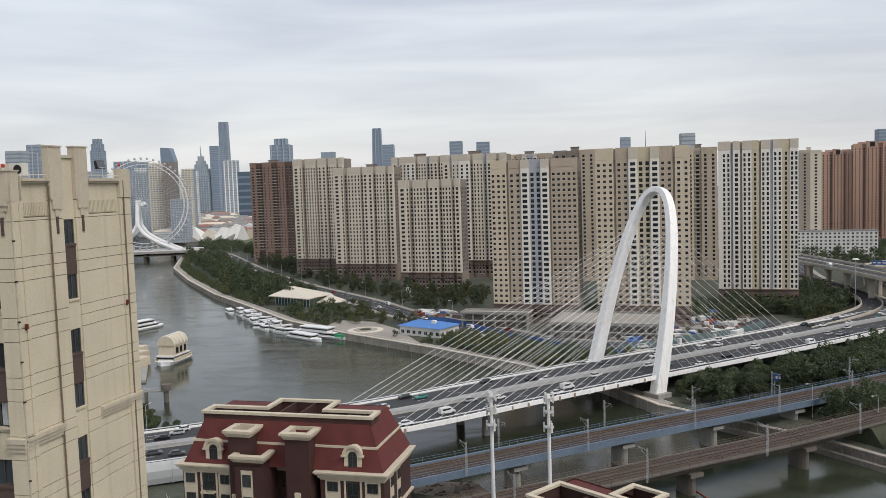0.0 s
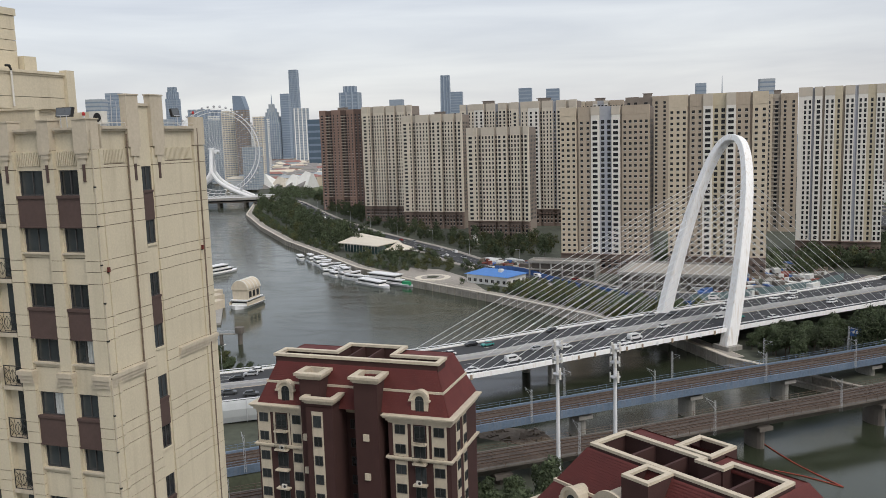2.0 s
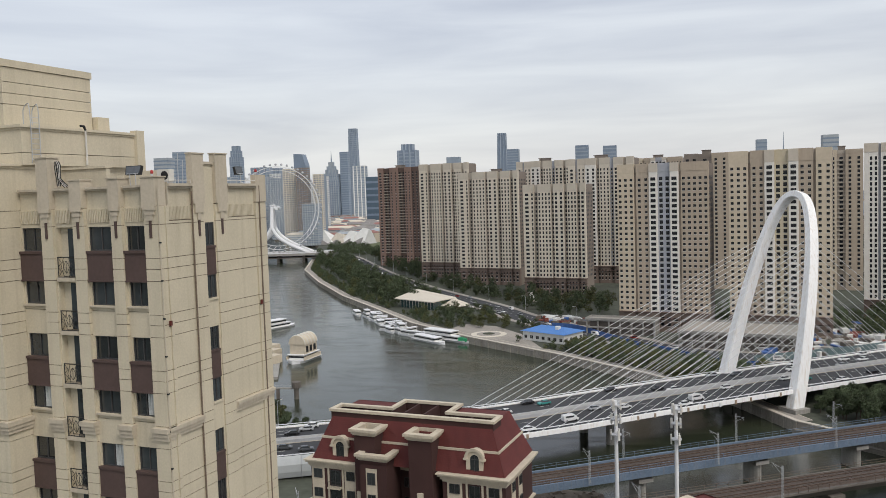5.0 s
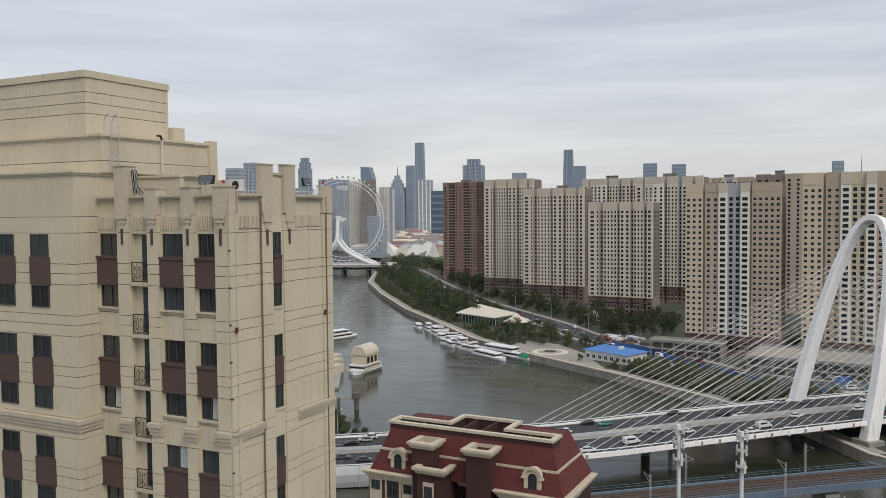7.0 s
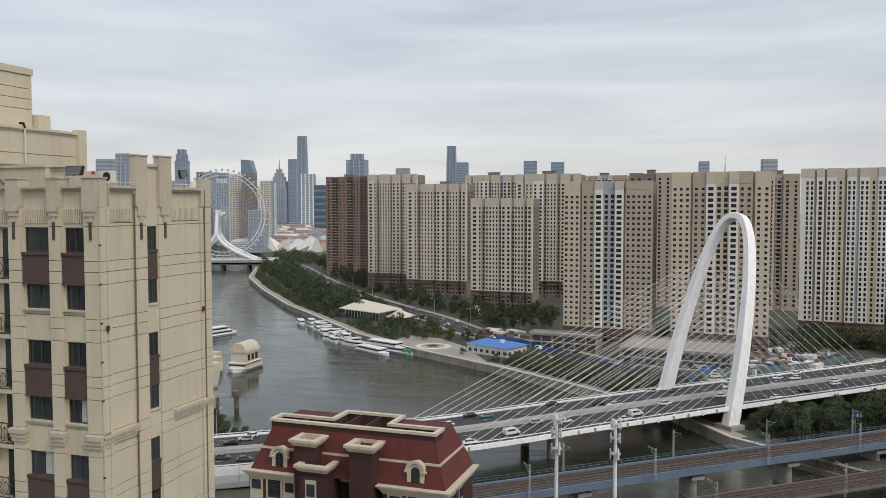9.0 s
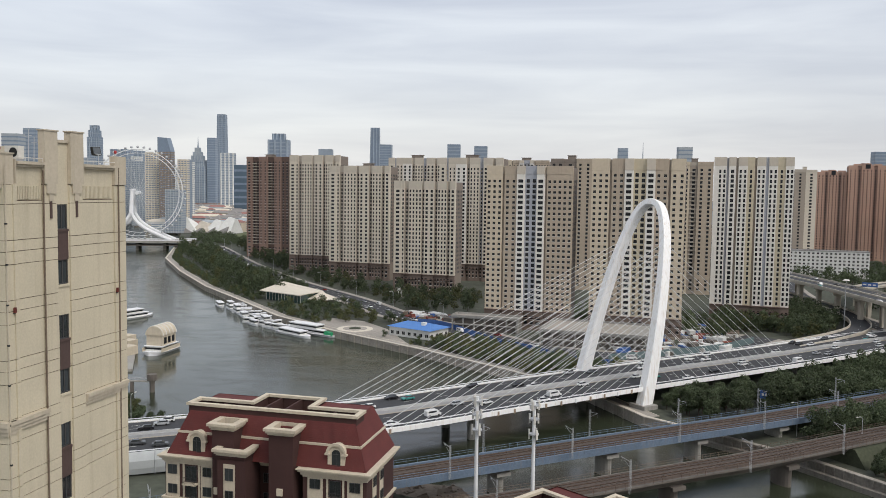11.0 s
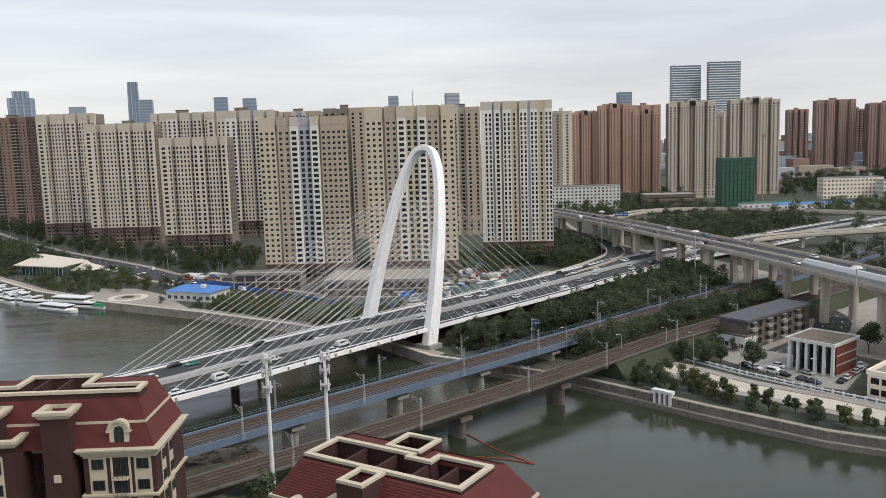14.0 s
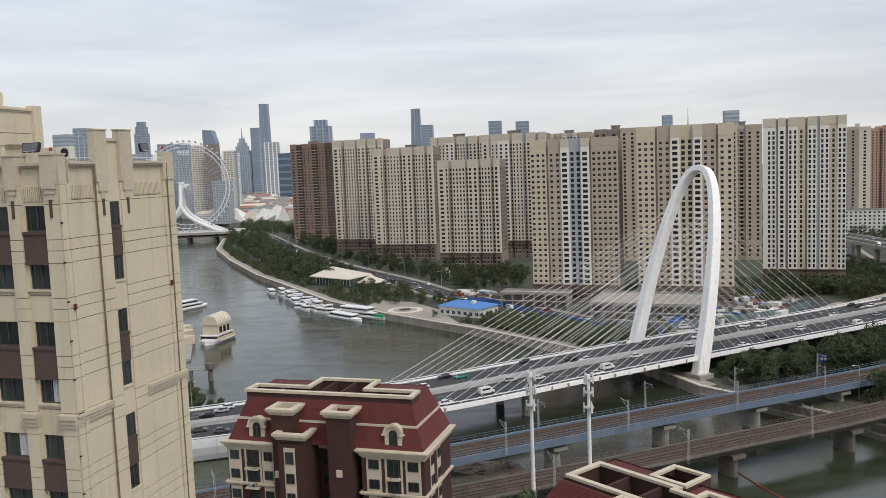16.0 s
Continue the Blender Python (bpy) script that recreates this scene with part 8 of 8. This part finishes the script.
bmesh.ops.create_uvsphere(bm, u_segments=10, v_segments=6, radius=1.45, matrix=Matrix.Diagonal((1.0, 1.3, 1.0, 1)))
bm.to_mesh(cab)
bm.free()
cab.materials.append(STEEL_GREY)
for i in range(48):
    a = 2 * math.pi * i / 48
    piece("cabin", cab, pose(math.cos(a) * (RIM + 2.6), 0, HUB + math.sin(a) * (RIM + 2.6)), wheel)
bm = bmesh.new()
tube(bm, (0, -7, HUB), (0, 7, HUB), 2.2, n=14)
part("hub", bm, WHITE_PAINT, wheel)


# ---- cars ----
def car(paint, label):
    t = thing("car", pose(0, 0, -50), label, "car", "cars")
    L, Wd = 4.6, 1.8
    bm = bmesh.new()
    prof = [(-2.3, 0.3), (-2.3, 0.85), (-2.1, 0.95), (-0.75, 0.98), (1.3, 0.98), (2.1, 0.85), (2.3, 0.6), (2.3, 0.3)]
    prism(bm, [(x, -Wd / 2, z) for x, z in prof], [(x, Wd / 2, z) for x, z in prof])
    bmesh.ops.recalc_face_normals(bm, faces=bm.faces)
    bmesh.ops.bevel(bm, geom=bm.edges[:], offset=0.06, segments=1, affect="EDGES")
    part("body", bm, paint, t)
    bm = bmesh.new()
    prism(bm, [(-1.9, -0.82, 0.96), (1.15, -0.82, 0.96), (1.15, 0.82, 0.96), (-1.9, 0.82, 0.96)], [(-1.4, -0.66, 1.44), (0.45, -0.66, 1.44), (0.45, 0.66, 1.44), (-1.4, 0.66, 1.44)])
    part("glasshouse", bm, CAR_GLASS, t)
    part("roof", slab(-1.38, 0.42, -0.64, 0.64, 1.44, 1.5), paint, t)
    for x in (-1.45, 1.45):
        for y in (-0.82, 0.82):
            bm = bmesh.new()
            tube(bm, (x, y - 0.1, 0.32), (x, y + 0.1, 0.32), 0.32, n=12)
            part("wheel", bm, TYRE, t)
    return t


PAINTS = [("white", (0.70, 0.70, 0.69)), ("white", (0.70, 0.70, 0.69)), ("silver grey", (0.36, 0.37, 0.38)), ("black", (0.015, 0.015, 0.017)), ("dark grey", (0.07, 0.075, 0.08)), ("red", (0.32, 0.03, 0.025)), ("teal", (0.05, 0.24, 0.22))]
MODELS = [car(mat("car_paint", c, 0.25, 0.0, 0.03, spec=0.6), f"{n} saloon car on the road") for n, c in PAINTS]


def van(paint, label):
    t = thing("van", pose(0, 0, -60), label, "van", "cars")
    bm = bmesh.new()
    prof = [(-2.6, 0.4), (-2.6, 2.1), (1.2, 2.15), (2.1, 1.2), (2.6, 1.05), (2.6, 0.4)]
    prism(bm, [(x, -0.95, z) for x, z in prof], [(x, 0.95, z) for x, z in prof])
    bmesh.ops.recalc_face_normals(bm, faces=bm.faces)
    part("body", bm, paint, t)
    part("side_window", slab(-2.0, 1.0, -0.97, 0.97, 1.35, 1.9), CAR_GLASS, t)
    for x in (-1.6, 1.7):
        for y in (-0.85, 0.85):
            bm = bmesh.new()
            tube(bm, (x, y - 0.12, 0.36), (x, y + 0.12, 0.36), 0.36, n=12)
            part("wheel", bm, TYRE, t)
    return t


MODELS.append(van(bpy.data.materials["car_paint"], "white delivery van on the road"))
car_rng = random.Random(21)
used = set()


def park(line, s, off, flip=False, z=0.06):
    """Sets a car s metres along a line, off metres to its right."""
    run = 0.0
    for p, q in zip(line, line[1:]):
        seg = (q - p).length
        if run + seg >= s:
            d = (q - p).normalized()
            at = p + d * (s - run) + Vector((d.y, -d.x, 0)) * off
            turn = math.degrees(math.atan2(d.y, d.x)) + (180 if flip else 0)
            k = car_rng.choices(range(len(MODELS)), (4, 4, 3, 3, 3, 1, 1, 2))[0]
            m = pose(at.x, at.y, at.z + z, 0, 0, turn) @ Matrix.Diagonal((0.9, 0.9, 0.9, 1))
            if k in used:
                copy_thing(MODELS[k], m @ Matrix.Diagonal((1 / 0.9, 1 / 0.9, 1 / 0.9, 1)))
            else:
                MODELS[k].matrix_basis = m
                used.add(k)
            return
        run += seg


for lane, off in enumerate((3.2, 6.4, 9.6, 12.6)):
    s = 150 + car_rng.uniform(0, 25)
    while s < 640:
        park(bridge_line, s, off)
        s += car_rng.uniform(24, 75)
    s = 150 + car_rng.uniform(0, 25)
    while s < 640:
        park(bridge_line, s, -off, True)
        s += car_rng.uniform(24, 75)
for off in (-6, -2.5, 2.5, 6):
    s = 60 + car_rng.uniform(0, 20)
    while s < 780:
        park(river_road, s, off, off < 0, 0.1)
        s += car_rng.uniform(24, 80)
for off in (-9, -5.5, 5.5, 9):
    s = 160 + car_rng.uniform(0, 30)
    while s < 560:
        park(express, s, off, off < 0)
        s += car_rng.uniform(35, 120)
lot_line = [Vector((152, 212, 0)), Vector((161, 184, 0))]
for k in range(9):
    park(lot_line, 1 + 3.1 * k, 3.5 if k % 3 else -3.2, False)
lot_line = [Vector((162, 186, 0)), Vector((176, 194, 0)), Vector((186, 208, 0))]
for k in range(7):
    park(lot_line, 1 + 3.6 * k, 2.5, bool(k % 2))
for k in range(30):
    s = 250 + 10.4 * k
    park(river_road, s, 12.5, False, 0.1)
for k, m in enumerate(MODELS):
    if k not in used:
        for o in (m, *m.children_recursive):
            bpy.data.objects.remove(o)

# car park surface with bay lines
lot = tagged(new("car_park"), "grey paved car park with white bay lines", "car park", kind="structure")
bm = bmesh.new()
plate(bm, [(148, 216), (156, 226), (178, 214), (188, 212), (184, 196), (160, 178), (154, 186)], -0.3, 0.05)
part("surface", bm, CONCRETE, lot)
for k in range(8):
    part("bay_line", slab(0, 4.5, -0.06, 0.06, 0.05, 0.06), ROADMARK, lot).matrix_basis = pose(154.0 + 0.95 * k, 206 - 2.9 * k, 0, 0, 0, 20)


# ---- poles and lamps ----
def telecom(x, y, h, label):
    t = thing("telecom_pole", pose(x, y, 0), label, "pole", "telecom poles")
    bm = bmesh.new()
    tube(bm, (0, 0, 0), (0, 0, h), 0.50, 0.28, n=12)
    part("pole", bm, WHITE_PAINT, t)
    for k, z in enumerate((h - 0.8, h - 3.4, h - 6.2)):
        bm = bmesh.new()
        tube(bm, (0, 0, z - 0.12), (0, 0, z + 0.12), 0.95, 0.95, n=12)
        part("collar", bm, STEEL_GREY, t)
        for i in range(3):
            u = 2.1 * i + 0.5 * k
            part("antenna_panel", slab(0.75, 1.0, -0.2, 0.2, z - 0.9, z + 0.9), FRAME_W, t).matrix_basis = pose(0, 0, 0, 0, 0, math.degrees(u))
    bm = bmesh.new()
    for i in range(6):
        tube(bm, (0.38, 0.1 * i - 0.25, 4), (0.33, 0.06 * i - 0.15, h - 1), 0.03, n=4)
    part("feeder_cable", bm, IRON, t)


telecom(7.9, 150, 32.3, "white tapered telecom pole with antenna panels")
telecom(18.4, 150, 31.6, "tall telecom pole carrying pink-grey antenna panels")


def street_lamp(x, y, h, turn, z=0.0, arm=1.8, group="street lamps"):
    t = thing("street_lamp", pose(x, y, z, 0, 0, turn), "grey street lamp with a curved arm", "street lamp", group)
    bm = bmesh.new()
    tube(bm, (0, 0, 0), (0, 0, h), 0.11, 0.07, n=6)
    line = glide([(0, 0, h), (0.3, 0, h + 0.5), (arm, 0, h + 0.7)], 0.4)
    for p, q in zip(line, line[1:]):
        tube(bm, p, q, 0.05, n=5)
    part("post", bm, STEEL_GREY, t)
    part("lamp_head", slab(arm - 0.2, arm + 0.6, -0.14, 0.14, h + 0.6, h + 0.75), FRAME_W, t)


for x, y in ((105.3, 236.2), (116.3, 220.9), (133.4, 224.1), (137.4, 215.3), (142.7, 199.8), (150, 178), (159, 158)):
    street_lamp(x, y, 9.5, 200)
for i in range(12):
    p = river_road[min(len(river_road) - 1, 8 + 7 * i)]
    street_lamp(p.x + 9, p.y + 5, 9, 200, group="avenue lamps")
for i in range(10):
    p = express[min(len(express) - 1, 28 + 6 * i)]
    t = thing("high_mast_lamp", pose(p.x - 17, p.y, 0), "tall lamp mast with a ring of floodlights", "street lamp", "high masts") if i % 3 == 0 else None
    if t:
        bm = bmesh.new()
        tube(bm, (0, 0, 0), (0, 0, 26), 0.3, 0.15, n=8)
        part("mast_pole", bm, STEEL_GREY, t)
        bm = bmesh.new()
        tube(bm, (0, 0, 25.4), (0, 0, 26), 1.9, 1.2, n=14)
        part("lamp_ring", bm, FRAME_W, t)
for x, y, z in ((-98, 222, 0), (-88, 238, 0), (-58, 240, -3)):
    street_lamp(x, y, 9, 70, z, group="near bank lamps")


def gantry(x, y, z, turn, w, col, label):
    t = thing("road_sign", pose(x, y, z, 0, 0, turn), label, "road sign", "road signs")
    part("board", slab(-w / 2, w / 2, -0.1, 0.1, 4.5, 7.2), col, t)
    for k in range(3):
        part("lettering_bar", slab(-w / 2 + 0.6 + k * w / 3.2, -w / 2 + 0.6 + k * w / 3.2 + w / 5, -0.13, -0.101, 5.4, 6.2), WHITE_WALL, t)
    for sx in (-w / 2 + 0.3, w / 2 - 0.3):
        part("post", slab(sx - 0.15, sx + 0.15, 0.1, 0.4, 0, 7.2), STEEL_GREY, t)


gantry(268, 440, 2, -50, 9, BLUE_FENCE, "blue direction board over the slip road")
gantry(274, 520, 8, -40, 9, BLUE_FENCE, "blue direction board over the slip road")
gantry(106, 262, 0, -30, 3, BLUE_FENCE, "small blue direction board at the bridge")
# rubble shore under the railway
shore = thing("rubble_bank", pose(0, 0, 0), "grey rubble and broken concrete at the water's edge", "rubble", kind="stuff")
bm = bmesh.new()
for i in range(160):
    x, y = mid_rng.uniform(-16, 8), mid_rng.uniform(176, 200)
    s = mid_rng.uniform(0.3, 1.3)
    box(bm, -s, s, -s * 0.7, s * 0.7, -1.0, s * 0.5, 0, Matrix.Translation((x, y, -2.6)) @ Euler((mid_rng.uniform(-0.4, 0.4), mid_rng.uniform(-0.4, 0.4), mid_rng.uniform(0, 3))).to_matrix().to_4x4())
plate(bm, [(-24, 194), (-14, 203), (6, 199), (10, 190), (6, 178), (-10, 184)], -6, -2.5)
part("rubble", bm, SOIL, shore)
